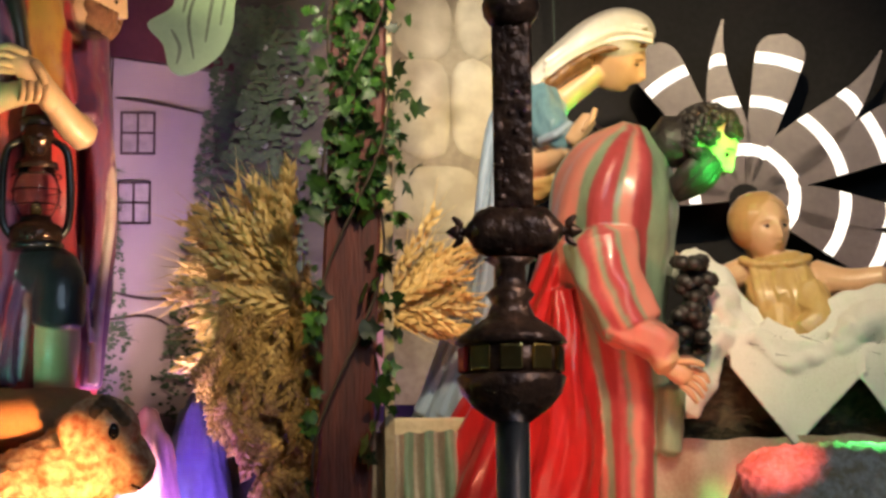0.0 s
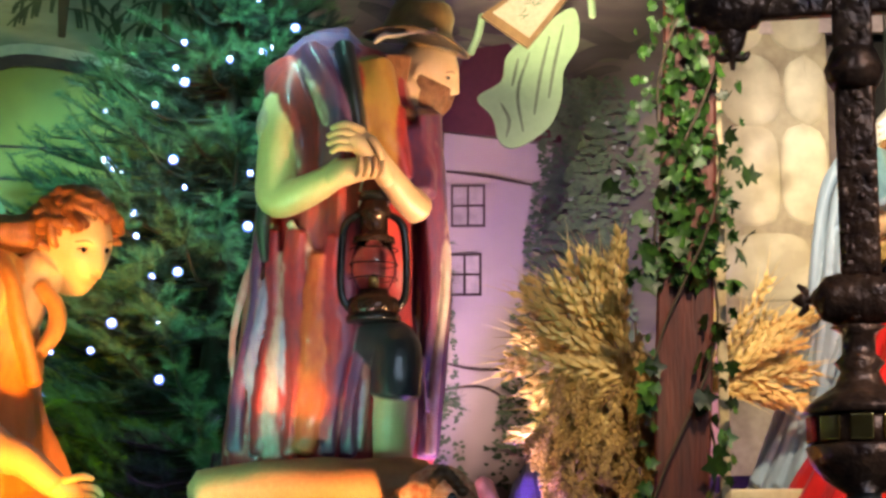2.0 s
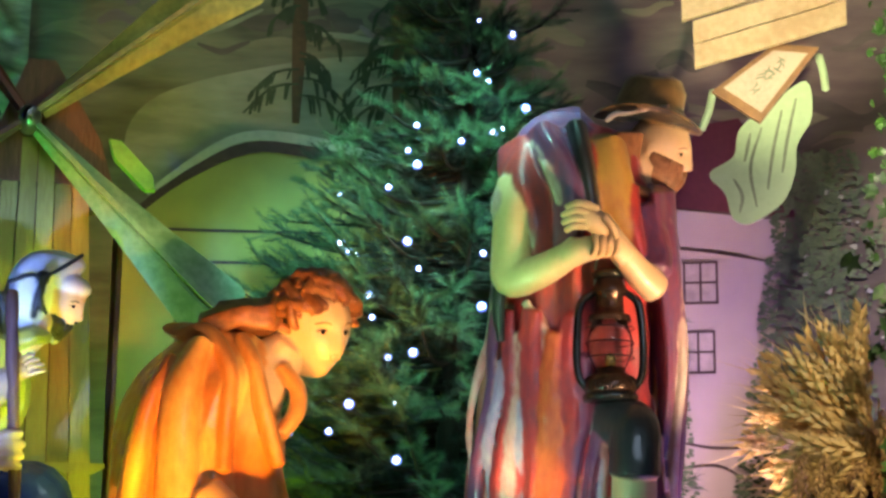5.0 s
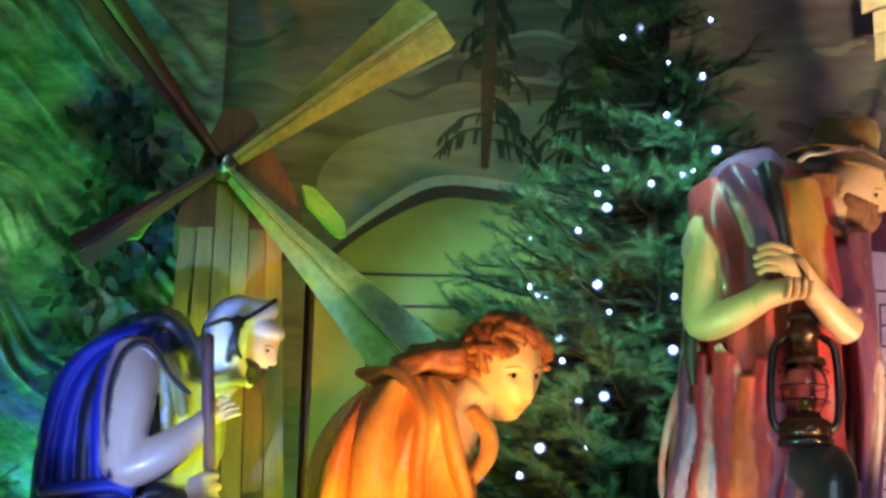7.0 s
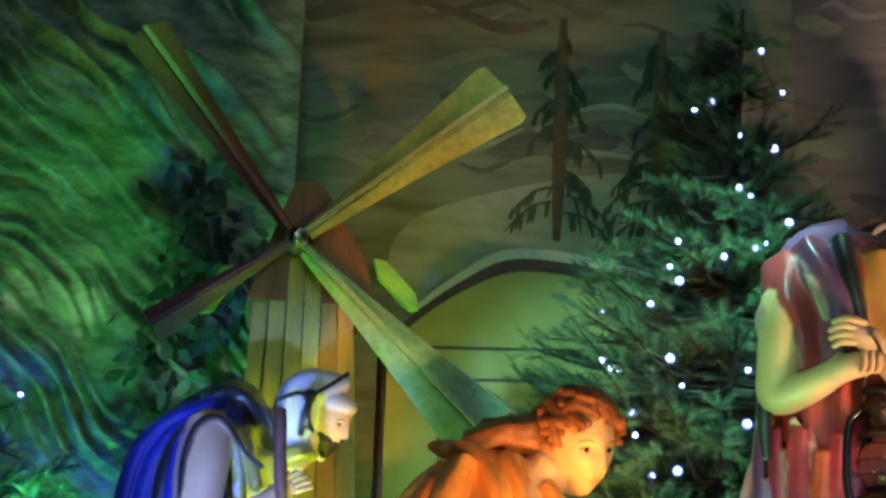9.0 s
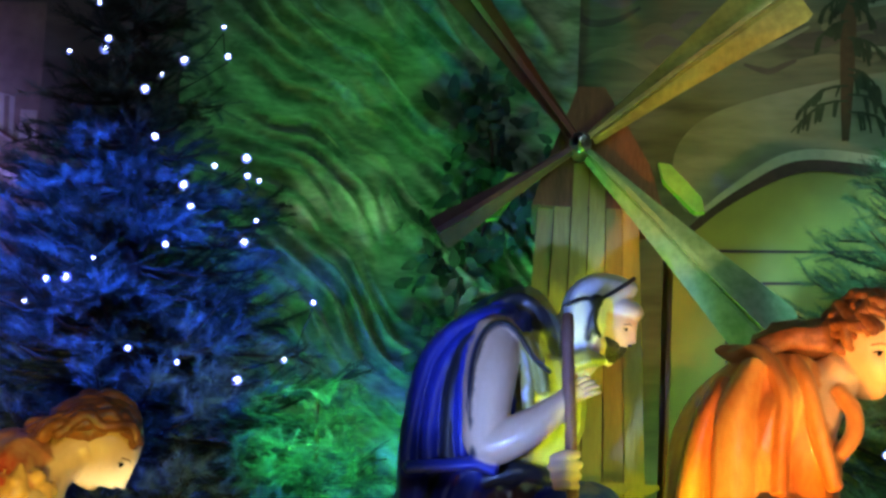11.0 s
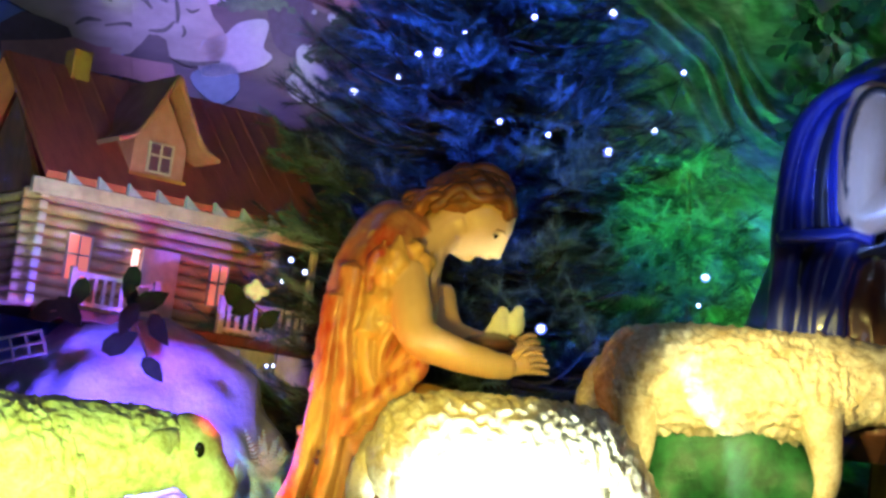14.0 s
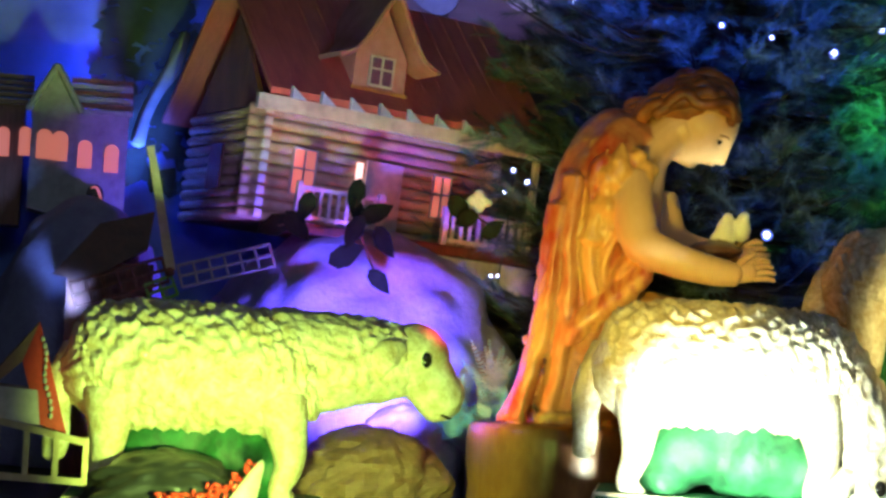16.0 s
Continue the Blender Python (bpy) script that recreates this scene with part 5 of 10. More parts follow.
    tube(bm, [(x - 0.1, z - 0.11, 0, 0.05), (x - 0.03, z - 0.03, 0, 0.045)], SK, 14, 4)
    put = head(bm, x, z, 0, 0.056, 24, -30, SK, HA, EY, "bald")
    tube(bm, [(0.297, 1.158, 0.0, 0.014, 0.03), (0.251, 1.150, 0.0, 0.036, 0.055), (0.211, 1.131, 0.0, 0.050, 0.066), (0.194, 1.075, 0.0, 0.050, 0.072), (0.185, 1.016, 0.0, 0.034, 0.06), (0.179, 0.967, 0.0, 0.024, 0.05)], WHITE, 36, 6, 6, 0.06, 0.4)
    q = put((0.1, 0, 0.62))
    ball(bm, q.x, q.z, q.y, 0.050, 0.026, 0.046, WHITE, 20, turn=Euler((0, 0.25, 0)))
    rng = random.Random(18)
    for i in range(120):
        u, v = rng.uniform(-1.3, 1.3), rng.uniform(0, 1)
        p = put((0.8 * math.cos(u) - 0.05 - 0.3 * v, 0.6 * math.sin(u), -0.62 - 0.75 * v))
        ball(bm, p.x, p.z, p.y, 0.011, 0.016, 0.011, WHITE if v > 0.8 else HA, 8)
    tube(bm, [(0.165, 0.992, -0.05, 0.019, 0.04), (0.202, 1.007, -0.06, 0.020, 0.04), (0.235, 1.004, -0.055, 0.012, 0.03)], YEL, 14, 5, 4, 0.1)
    x, z = 0.218, 1.127
    ball(bm, x, z, -0.075, 0.014, 0.016, 0.014, DARK, 12, 0.004, 60)
    for pts in ([(0.218, 1.127), (0.255, 1.150), (0.296, 1.180)], [(0.218, 1.127), (0.208, 1.087), (0.204, 1.046)], [(0.222, 1.123), (0.217, 1.081), (0.229, 1.053)], [(0.218, 1.127), (0.190, 1.131), (0.150, 1.113)]):
        tube(bm, [(*p, -0.083 + 0.008 * k, 0.0055) for k, p in enumerate(pts)], DARK, 8, 4)
    return solid("old_man_statue", bm, [skin, hair_black, eye_dark, robe_blue, robe_dark, robe_yellow, robe_brown, veil_white], pose(-0.441, 3.875, 0.78, 0, 0, 6.5),
                 "painted statue of a stooped old man in blue cloak", "statue")


def young_woman():
    bm = bmesh.new()
    SK, HA, EY, FUR, BOWL, WHITE, RIDGE, HEM, BASE = range(9)
    tube(bm, [(-0.119, 0.174, 0.0, 0.135, 0.16), (-0.110, 0.274, 0.0, 0.105, 0.15), (-0.093, 0.396, 0.0, 0.098, 0.15), (-0.086, 0.496, 0.0, 0.105, 0.15), (-0.077, 0.608, 0.0, 0.105, 0.155), (-0.056, 0.698, 0.0, 0.091, 0.14), (-0.020, 0.751, 0.0, 0.050, 0.09)],
         RIDGE, 56, 8, 9, 0.035, 0.5, 0.01, 14, twist=0.5)
    # fleece hanging from the shoulder in wavy locks
    rng = random.Random(6)
    for i in range(15):
        u = i / 14
        x0, z0 = -0.130, 0.727
        x1, z1 = 0.010, 0.712
        xa, za = x0 + (x1 - x0) * u, z0 + (z1 - z0) * u - 0.03 * rng.random()
        x2, z2 = -0.190, 0.401
        x3, z3 = -0.013, 0.601
        xb, zb = x2 + (x3 - x2) * u, z2 + (z3 - z2) * u
        y = -0.155 + 0.1 * (2 * u - 0.95) ** 2 * (1.5 if u < 0.5 else 0.4)
        pts, m = [], 7
        for k in range(m):
            t = k / (m - 1)
            pts.append((xa + (xb - xa) * t ** 1.2 + 0.009 * math.sin(5.3 * t + 1.9 * i), za + (zb - za) * t, y + 0.006 - 0.008 * math.sin(3 * t), (0.004, 0.011, 0.015, 0.013, 0.016, 0.014, 0.009)[k] * rng.uniform(0.8, 1.25)))
        tube(bm, pts, FUR if i % 5 else RIDGE, 14, 6, 0, 0, i, 0.016, 22)
    # turned-up hem in short lumps, then the plain skirt below with its outer fold
    for i in range(16):
        u = i / 15
        x0, z0 = -0.121, 0.350
        x1, z1 = 0.007, 0.458
        tube(bm, [(x0 + (x1 - x0) * u + 0.006, z0 + (z1 - z0) * u + 0.03, -0.16, 0.012), (x0 + (x1 - x0) * u, z0 + (z1 - z0) * u, -0.175, 0.016), (x0 + (x1 - x0) * u - 0.012, z0 + (z1 - z0) * u - 0.028 - 0.01 * math.sin(4 * i), -0.165, 0.011)], RIDGE if i % 3 == 0 else FUR, 10, 4, 0, 0, i, 0.004, 40)
    for rows_, r, mi in ((((-0.168, 0.590), (-0.178, 0.468), (-0.186, 0.346), (-0.205, 0.267), (-0.231, 0.167)), 0.022, RIDGE),
                         (((-0.141, 0.648), (-0.147, 0.536), (-0.143, 0.426), (-0.149, 0.315), (-0.173, 0.160)), 0.023, RIDGE),
                         (((-0.093, 0.595), (-0.106, 0.495), (-0.086, 0.408)), 0.021, FUR),
                         (((-0.056, 0.542), (-0.078, 0.463), (-0.055, 0.399)), 0.017, FUR),
                         (((-0.020, 0.500), (-0.049, 0.443), (-0.013, 0.401)), 0.017, FUR),
                         (((-0.187, 0.170), (-0.109, 0.184), (-0.011, 0.204)), 0.018, FUR)):
        tube(bm, [(*p, -0.14, r, 0.03) for p in rows_], mi, 14, 6, 3, 0.1, r * 50, 0.005, 30)
    # thigh, neck, chest
    tube(bm, [(-0.074, 0.320, -0.06, 0.073), (0.033, 0.360, -0.06, 0.068), (0.091, 0.331, -0.06, 0.064), (0.099, 0.200, -0.06, 0.053)], FUR, 18, 6, 5, 0.05, 1, 0.006, 20)
    tube(bm, [(-0.006, 0.546, -0.02, 0.041, 0.1), (-0.005, 0.635, -0.02, 0.043, 0.1), (0.006, 0.697, -0.01, 0.043, 0.07), (0.044, 0.744, 0.0, 0.046, 0.06), (0.074, 0.757, 0.0, 0.046, 0.06)], SK, 20, 6)
    # near arm, far arm, hands, bowl and doves
    tube(bm, [(-0.030, 0.644, -0.12, 0.041), (-0.019, 0.578, -0.16, 0.041), (-0.002, 0.524, -0.18, 0.040), (0.058, 0.495, -0.2, 0.035), (0.137, 0.476, -0.2, 0.029), (0.184, 0.470, -0.195, 0.023)], SK, 20, 6)
    tube(bm, [(0.029, 0.604, 0.1, 0.041), (0.067, 0.529, 0.06, 0.032), (0.157, 0.507, -0.02, 0.023)], SK, 16, 6)
    x, z = 0.183, 0.472
    hand(bm, x, z, -0.19, 0.07, 14, SK)
    x, z = 0.174, 0.500
    hand(bm, x, z, -0.06, 0.07, 20, SK)
    x, z = 0.140, 0.516
    ball(bm, x, z, -0.1, 0.055, 0.018, 0.055, BOWL, 16)
    for px, pz in ((0.158, 0.555), (0.189, 0.559)):
        ball(bm, px, pz, -0.1, 0.019, 0.026, 0.02, WHITE, 12)
        ball(bm, px + 0.004, pz + 0.024, -0.105, 0.012, 0.012, 0.012, WHITE, 10)
        tube(bm, [(px - 0.012, pz - 0.008, -0.1, 0.012), (px - 0.03, pz - 0.03, -0.1, 0.008)], WHITE, 8, 3)
    # bowed head; wavy locks sweep from the brow over the crown to the nape
    x, z = 0.096, 0.767
    put = head(bm, x, z, 0, 0.080, 44, -14, SK, HA, EY, "veil")
    x, z = 0.077, 0.801
    ball(bm, x, z, 0.0, 0.082, 0.057, 0.071, HA, 20)
    for i in range(22):
        u = -1 + 2 * i / 21
        d = 0.3 + 0.7 * (1 - abs(u))
        pts = []
        for k, (px, pz) in enumerate(((0.166, 0.789), (0.149, 0.833), (0.110, 0.857), (0.057, 0.845), (0.013, 0.812), (-0.026, 0.787), (-0.055, 0.776))):
            low = (1 - d) * (0.03, 0.05, 0.07, 0.055, 0.04, 0.03, 0.02)[k]
            pts.append((px + 0.009 * math.sin(2.4 * k + 1.7 * i), pz - low + 0.011 * math.sin(2.7 * k + 2.3 * i), 0.07 * u * (1.0, 1.1, 1.2, 1.2, 1.1, 0.9, 0.6)[k], (0.008, 0.011, 0.013, 0.014, 0.013, 0.011, 0.006)[k]))
        tube(bm, pts[:5 + i % 3], HA, 8, 6, 0, 0, i, 0.004, 50)
    tube(bm, [(-0.128, 0.373, 0.0, 0.0694, 0.13), (-0.128, 0.285, 0.0, 0.0739, 0.14), (-0.128, 0.219, -0.01, 0.0806, 0.15), (-0.130, 0.162, -0.01, 0.0895, 0.16)], HEM, 40, 7, 7, 0.03, 0.7, 0.003)
    tube(bm, [(-0.198, 0.208, -0.13, 0.0078), (-0.184, 0.189, -0.15, 0.0078), (-0.147, 0.183, -0.165, 0.0056), (-0.076, 0.191, -0.16, 0.0045)], BOWL, 10, 6)
    tube(bm, [(-0.210, 0.325, -0.1, 0.0168), (-0.187, 0.313, -0.14, 0.0190), (-0.172, 0.298, -0.15, 0.0134)], HEM, 14, 5, 0, 0, 2, 0.006, 30)
    tube(bm, [(-0.172, 0.371, -0.06, 0.0224), (-0.193, 0.270, -0.06, 0.0269), (-0.218, 0.201, -0.05, 0.0269), (-0.253, 0.159, -0.04, 0.0179)], RIDGE, 18, 6, 4, 0.08, 1)
    # plinth
    x0, z0 = -0.321, 0.0
    x1, z1 = 0.080, 0.162
    tmp = bmesh.new()
    lathe(tmp, [(0.96, 0.0), (1.0, 0.01), (1.0, z1 - 0.03), (0.985, z1 - 0.012), (0.94, z1 - 0.004), (0.5, z1)], 48, BASE)
    for v in tmp.verts:
        v.co.x, v.co.y = (x0 + x1) / 2 + v.co.x * (x1 - x0) / 2, v.co.y * 0.21
    me = bpy.data.meshes.new("plinth_shape")
    tmp.to_mesh(me)
    tmp.free()
    bm.from_mesh(me)
    bpy.data.meshes.remove(me)
    return solid("young_woman_statue", bm, [skin, hair_red, eye_dark, robe_amber, robe_brown, veil_white, fur_red, robe_rose, plinth_paint], pose(-1.250, 3.589, 0.78, 0, 0, 19.2), "painted statue of a kneeling youth offering two white doves", "statue")


def mary():
    bm = bmesh.new()
    SK, HA, EY, BLUE_, WHITE, TEAL, CREAM = range(7)
    # mantle from the shoulders to the spreading hem
    tube(bm, [(-0.298, 0.440, 0.0, 0.1418, 0.18), (-0.270, 0.590, 0.0, 0.1064, 0.17), (-0.227, 0.767, 0.0, 0.0836, 0.16), (-0.183, 0.958, 0.0, 0.0658, 0.15), (-0.148, 1.126, 0.0, 0.0633, 0.15), (-0.110, 1.236, 0.0, 0.0658, 0.14), (-0.062, 1.300, 0.0, 0.0481, 0.09)], BLUE_, 60, 7, 11, 0.06, 0.8, 0.004, twist=0.3)
    tube(bm, [(-0.374, 0.589, -0.1, 0.0152), (-0.314, 0.692, -0.1, 0.0152), (-0.267, 0.819, -0.1, 0.0152), (-0.237, 0.972, -0.1, 0.0152), (-0.218, 1.128, -0.1, 0.0152), (-0.195, 1.245, -0.1, 0.0152), (-0.158, 1.312, -0.1, 0.0152)], BLUE_, 12, 6, 3, 0.08)
    tube(bm, [(-0.327, 0.584, -0.14, 0.0114), (-0.271, 0.704, -0.14, 0.0114), (-0.231, 0.844, -0.14, 0.0114), (-0.207, 0.998, -0.14, 0.0114), (-0.188, 1.153, -0.14, 0.0114), (-0.166, 1.251, -0.14, 0.0114)], BLUE_, 12, 6, 3, 0.08)
    tube(bm, [(-0.277, 0.580, -0.15, 0.0114), (-0.237, 0.703, -0.15, 0.0114), (-0.203, 0.843, -0.15, 0.0114), (-0.182, 0.997, -0.15, 0.0114), (-0.165, 1.152, -0.15, 0.0114)], BLUE_, 12, 6, 3, 0.08)
    tube(bm, [(-0.204, 0.818, -0.16, 0.0101), (-0.150, 0.971, -0.16, 0.0101), (-0.135, 1.113, -0.16, 0.0101), (-0.121, 1.203, -0.16, 0.0101)], BLUE_, 12, 6, 3, 0.08)
    # sleeve, cream cuff and the hands laid together
    tube(bm, [(-0.093, 1.308, -0.1, 0.0431), (-0.079, 1.248, -0.15, 0.0507), (-0.047, 1.214, -0.18, 0.0431), (-0.021, 1.227, -0.19, 0.0304)], TEAL, 24, 7, 6, 0.08, 0.5)
    tube(bm, [(-0.093, 1.200, -0.2, 0.0089), (-0.057, 1.215, -0.225, 0.0101), (-0.020, 1.242, -0.21, 0.0076)], BLUE_, 10, 5)
    tube(bm, [(-0.103, 1.151, -0.14, 0.0380), (-0.071, 1.160, -0.17, 0.0279), (-0.034, 1.188, -0.19, 0.0253)], SK, 18, 6)
    tube(bm, [(-0.123, 1.093, -0.1, 0.0431), (-0.078, 1.105, -0.13, 0.0355), (-0.052, 1.123, -0.15, 0.0228)], CREAM, 20, 6, 6, 0.1)
    old = set(bm.faces)
    for y in (-0.21, -0.175):
        tube(bm, [(-0.021, 1.198, y, 0.0190), (0.005, 1.229, y, 0.0215), (0.023, 1.252, y, 0.0190)], SK, 14, 5)
        for i in range(4):
            tube(bm, [(0.007, 1.223, y - 0.016 + 0.009 * i, 0.0076), (0.028, 1.251, y - 0.02 + 0.009 * i, 0.0076), (0.036, 1.272, y - 0.012 + 0.008 * i, 0.0063)], SK, 8, 4)
    for f in bm.faces:
        if f not in old:
            f.smooth = True
    # bowed neck and head
    tube(bm, [(-0.071, 1.281, 0.0, 0.0405, 0.05), (-0.032, 1.308, 0.0, 0.0355, 0.045), (0.007, 1.336, 0.0, 0.0329, 0.042), (0.041, 1.366, 0.0, 0.0355, 0.042)], SK, 20, 6)
    tube(bm, [(-0.070, 1.333, -0.01, 0.0253, 0.06), (-0.022, 1.371, -0.01, 0.0304, 0.062), (0.024, 1.393, -0.01, 0.0279, 0.06)], HA, 20, 6)
    put = head(bm, 0.085, 1.389, 0, 0.068, 24, -10, SK, HA, EY, "veil")
    ball(bm, 0.091, 1.439, 0.0, 0.0734, 0.0633, 0.078, WHITE, 24)
    tube(bm, [(-0.020, 1.374, -0.062, 0.0101), (0.037, 1.405, -0.066, 0.0101), (0.101, 1.417, -0.06, 0.0089), (0.154, 1.418, -0.035, 0.0063)], HA, 10, 6, 0, 0, 1, 0.003, 60)
    # veil wrapped over the crown, its folds running back to the nape
    tube(bm, [(0.166, 1.436, 0.0, 0.0177, 0.05), (0.138, 1.461, 0.0, 0.0329, 0.072), (0.092, 1.465, 0.0, 0.0431, 0.085), (0.038, 1.446, 0.0, 0.0405, 0.09), (-0.014, 1.413, 0.0, 0.0342, 0.085), (-0.061, 1.375, 0.0, 0.0304, 0.075), (-0.103, 1.334, 0.0, 0.0279, 0.07)], WHITE, 36, 8, 6, 0.03, 0.4)
    tube(bm, [(0.170, 1.425, -0.072, 0.0076), (0.114, 1.435, -0.072, 0.0076), (0.050, 1.424, -0.072, 0.0076), (-0.015, 1.395, -0.072, 0.0076), (-0.073, 1.353, -0.072, 0.0076)], WHITE, 10, 6)
    tube(bm, [(0.170, 1.441, -0.08, 0.0063), (0.109, 1.454, -0.08, 0.0063), (0.044, 1.440, -0.08, 0.0063), (-0.021, 1.407, -0.08, 0.0063), (-0.077, 1.368, -0.08, 0.0063)], WHITE, 10, 6)
    tube(bm, [(0.161, 1.460, -0.07, 0.0063), (0.102, 1.473, -0.07, 0.0063), (0.038, 1.459, -0.07, 0.0063), (-0.027, 1.421, -0.07, 0.0063), (-0.077, 1.386, -0.07, 0.0063)], WHITE, 10, 6)
    tube(bm, [(0.143, 1.479, -0.045, 0.0051), (0.092, 1.491, -0.045, 0.0051), (0.025, 1.467, -0.045, 0.0051), (-0.032, 1.430, -0.045, 0.0051)], WHITE, 10, 6)
    return solid("kneeling_woman_statue", bm, [skin, hair_brown, eye_dark, robe_lightblue, veil_white, robe_teal, gown_cream], pose(2.150, 3.724, 0.78, 0, 0, -30.0), "painted statue of a woman in blue gown and white veil", "statue")


def joseph():
    bm = bmesh.new()
    SK, HA, EY, PINK_, GRN, RED_, CAPE, BLK = range(8)

    def stripe(u, v):
        for edge, tone in ((0.52, GRN), (0.65, PINK_), (0.675, GRN), (0.74, RED_), (0.765, GRN), (0.785, PINK_), (0.835, RED_), (1.01, GRN)):
            if u < edge:
                return tone

    tube(bm, [(0.019, 0.244, 0.0, 0.084, 0.12), (0.021, 0.417, 0.0, 0.079, 0.12), (0.017, 0.603, 0.0, 0.094, 0.13), (-0.003, 0.744, 0.0, 0.103, 0.15), (-0.009, 0.899, 0.0, 0.130, 0.17), (0.003, 1.030, 0.0, 0.130, 0.18), (0.027, 1.114, 0.0, 0.096, 0.15), (0.039, 1.153, 0.0, 0.053, 0.1)],
         stripe, 60, 6, 10, 0.03, 0.3, 0.003, twist=0.1)
    tube(bm, [(-0.282, 0.258, 0.04, 0.180, 0.16), (-0.220, 0.489, 0.04, 0.138, 0.16), (-0.170, 0.653, 0.03, 0.096, 0.15), (-0.125, 0.818, 0.03, 0.060, 0.13), (-0.093, 0.937, 0.03, 0.048, 0.11)], CAPE, 44, 6, 9, 0.1, 0.7)
    tube(bm, [(-0.134, 0.372, -0.1, 0.084, 0.06), (-0.108, 0.534, -0.1, 0.067, 0.06), (-0.110, 0.699, -0.1, 0.048, 0.06), (-0.108, 0.817, -0.08, 0.031, 0.06)], CAPE, 24, 6, 6, 0.12, 1.7)
    # sleeve, cuff, hands
    tube(bm, [(-0.034, 0.935, -0.16, 0.077, 0.05), (-0.013, 0.839, -0.17, 0.072, 0.06), (0.032, 0.743, -0.18, 0.067, 0.06)], stripe, 40, 6, 6, 0.05)
    tube(bm, [(-0.009, 0.750, -0.18, 0.041, 0.05), (0.055, 0.725, -0.19, 0.043, 0.05), (0.106, 0.695, -0.19, 0.038, 0.04)], PINK_, 16, 5, 5, 0.1)
    tube(bm, [(0.078, 0.707, -0.19, 0.031), (0.105, 0.660, -0.2, 0.031)], SK, 14, 4)
    x, z = 0.111, 0.659
    hand(bm, x, z, -0.2, 0.085, -35, SK)
    tube(bm, [(0.110, 0.613, -0.1, 0.029), (0.101, 0.485, -0.1, 0.026)], GRN, 14, 5, 4, 0.1)
    # dark curled hat held in front
    rng = random.Random(3)
    for i in range(60):
        v = rng.random()
        px, pz = 0.155, 0.883
        ball(bm, px + rng.uniform(-0.03, 0.03) + 0.01 * math.sin(6 * v), pz - 0.19 * v, -0.1 + rng.uniform(-0.03, 0.03), 0.02, 0.016, 0.02, BLK, 8)
    # bowed head: curls over the crown, long full beard
    tube(bm, [(0.101, 1.135, 0, 0.0542), (0.154, 1.133, 0, 0.0565)], BLK, 14, 4)
    put = head(bm, 0.190, 1.132, 0, 0.070, 36, -4, SK, BLK, EY, "bald")
    for i in range(420):
        d = Vector((rng.gauss(0, 1), rng.gauss(0, 1), rng.gauss(0, 1))).normalized()
        if not ((d.x < 0.22 and d.z > -0.4) or d.z > 0.6):
            continue
        p = put((d.x * 0.98, d.y * 0.82, d.z * 1.14))
        ball(bm, p.x, p.z, p.y, 0.014, 0.012, 0.014, BLK, 7, 0.003, 60)
    for i in range(40):
        u = rng.uniform(-1.5, 1.5)
        a, b = 0.75 * math.cos(u) + 0.05, 0.68 * math.sin(u)
        q = [put((a, b, -0.42 + 0.2 * abs(u))), put((a * 0.9, b * 0.95, -0.95)), put((a * 0.6 - 0.1, b * 0.7, -1.6 + 0.1 * math.sin(5 * i))), put((a * 0.3 - 0.25, b * 0.35, -2.05 + 0.2 * math.sin(3 * i)))]
        tube(bm, [(w.x + 0.006 * math.sin(4 * n + i), w.z, w.y, r) for n, (w, r) in enumerate(zip(q, (0.010, 0.016, 0.013, 0.005)))], BLK, 8, 4)
    return solid("kneeling_man_statue", bm, [skin, hair_black, eye_dark, stripe_pink, stripe_green, stripe_red, cape_red, hair_black], pose(2.060, 3.429, 0.78, 0, 0, -31.0),
                 "painted statue of a bowing man in striped robe, red cape", "statue")


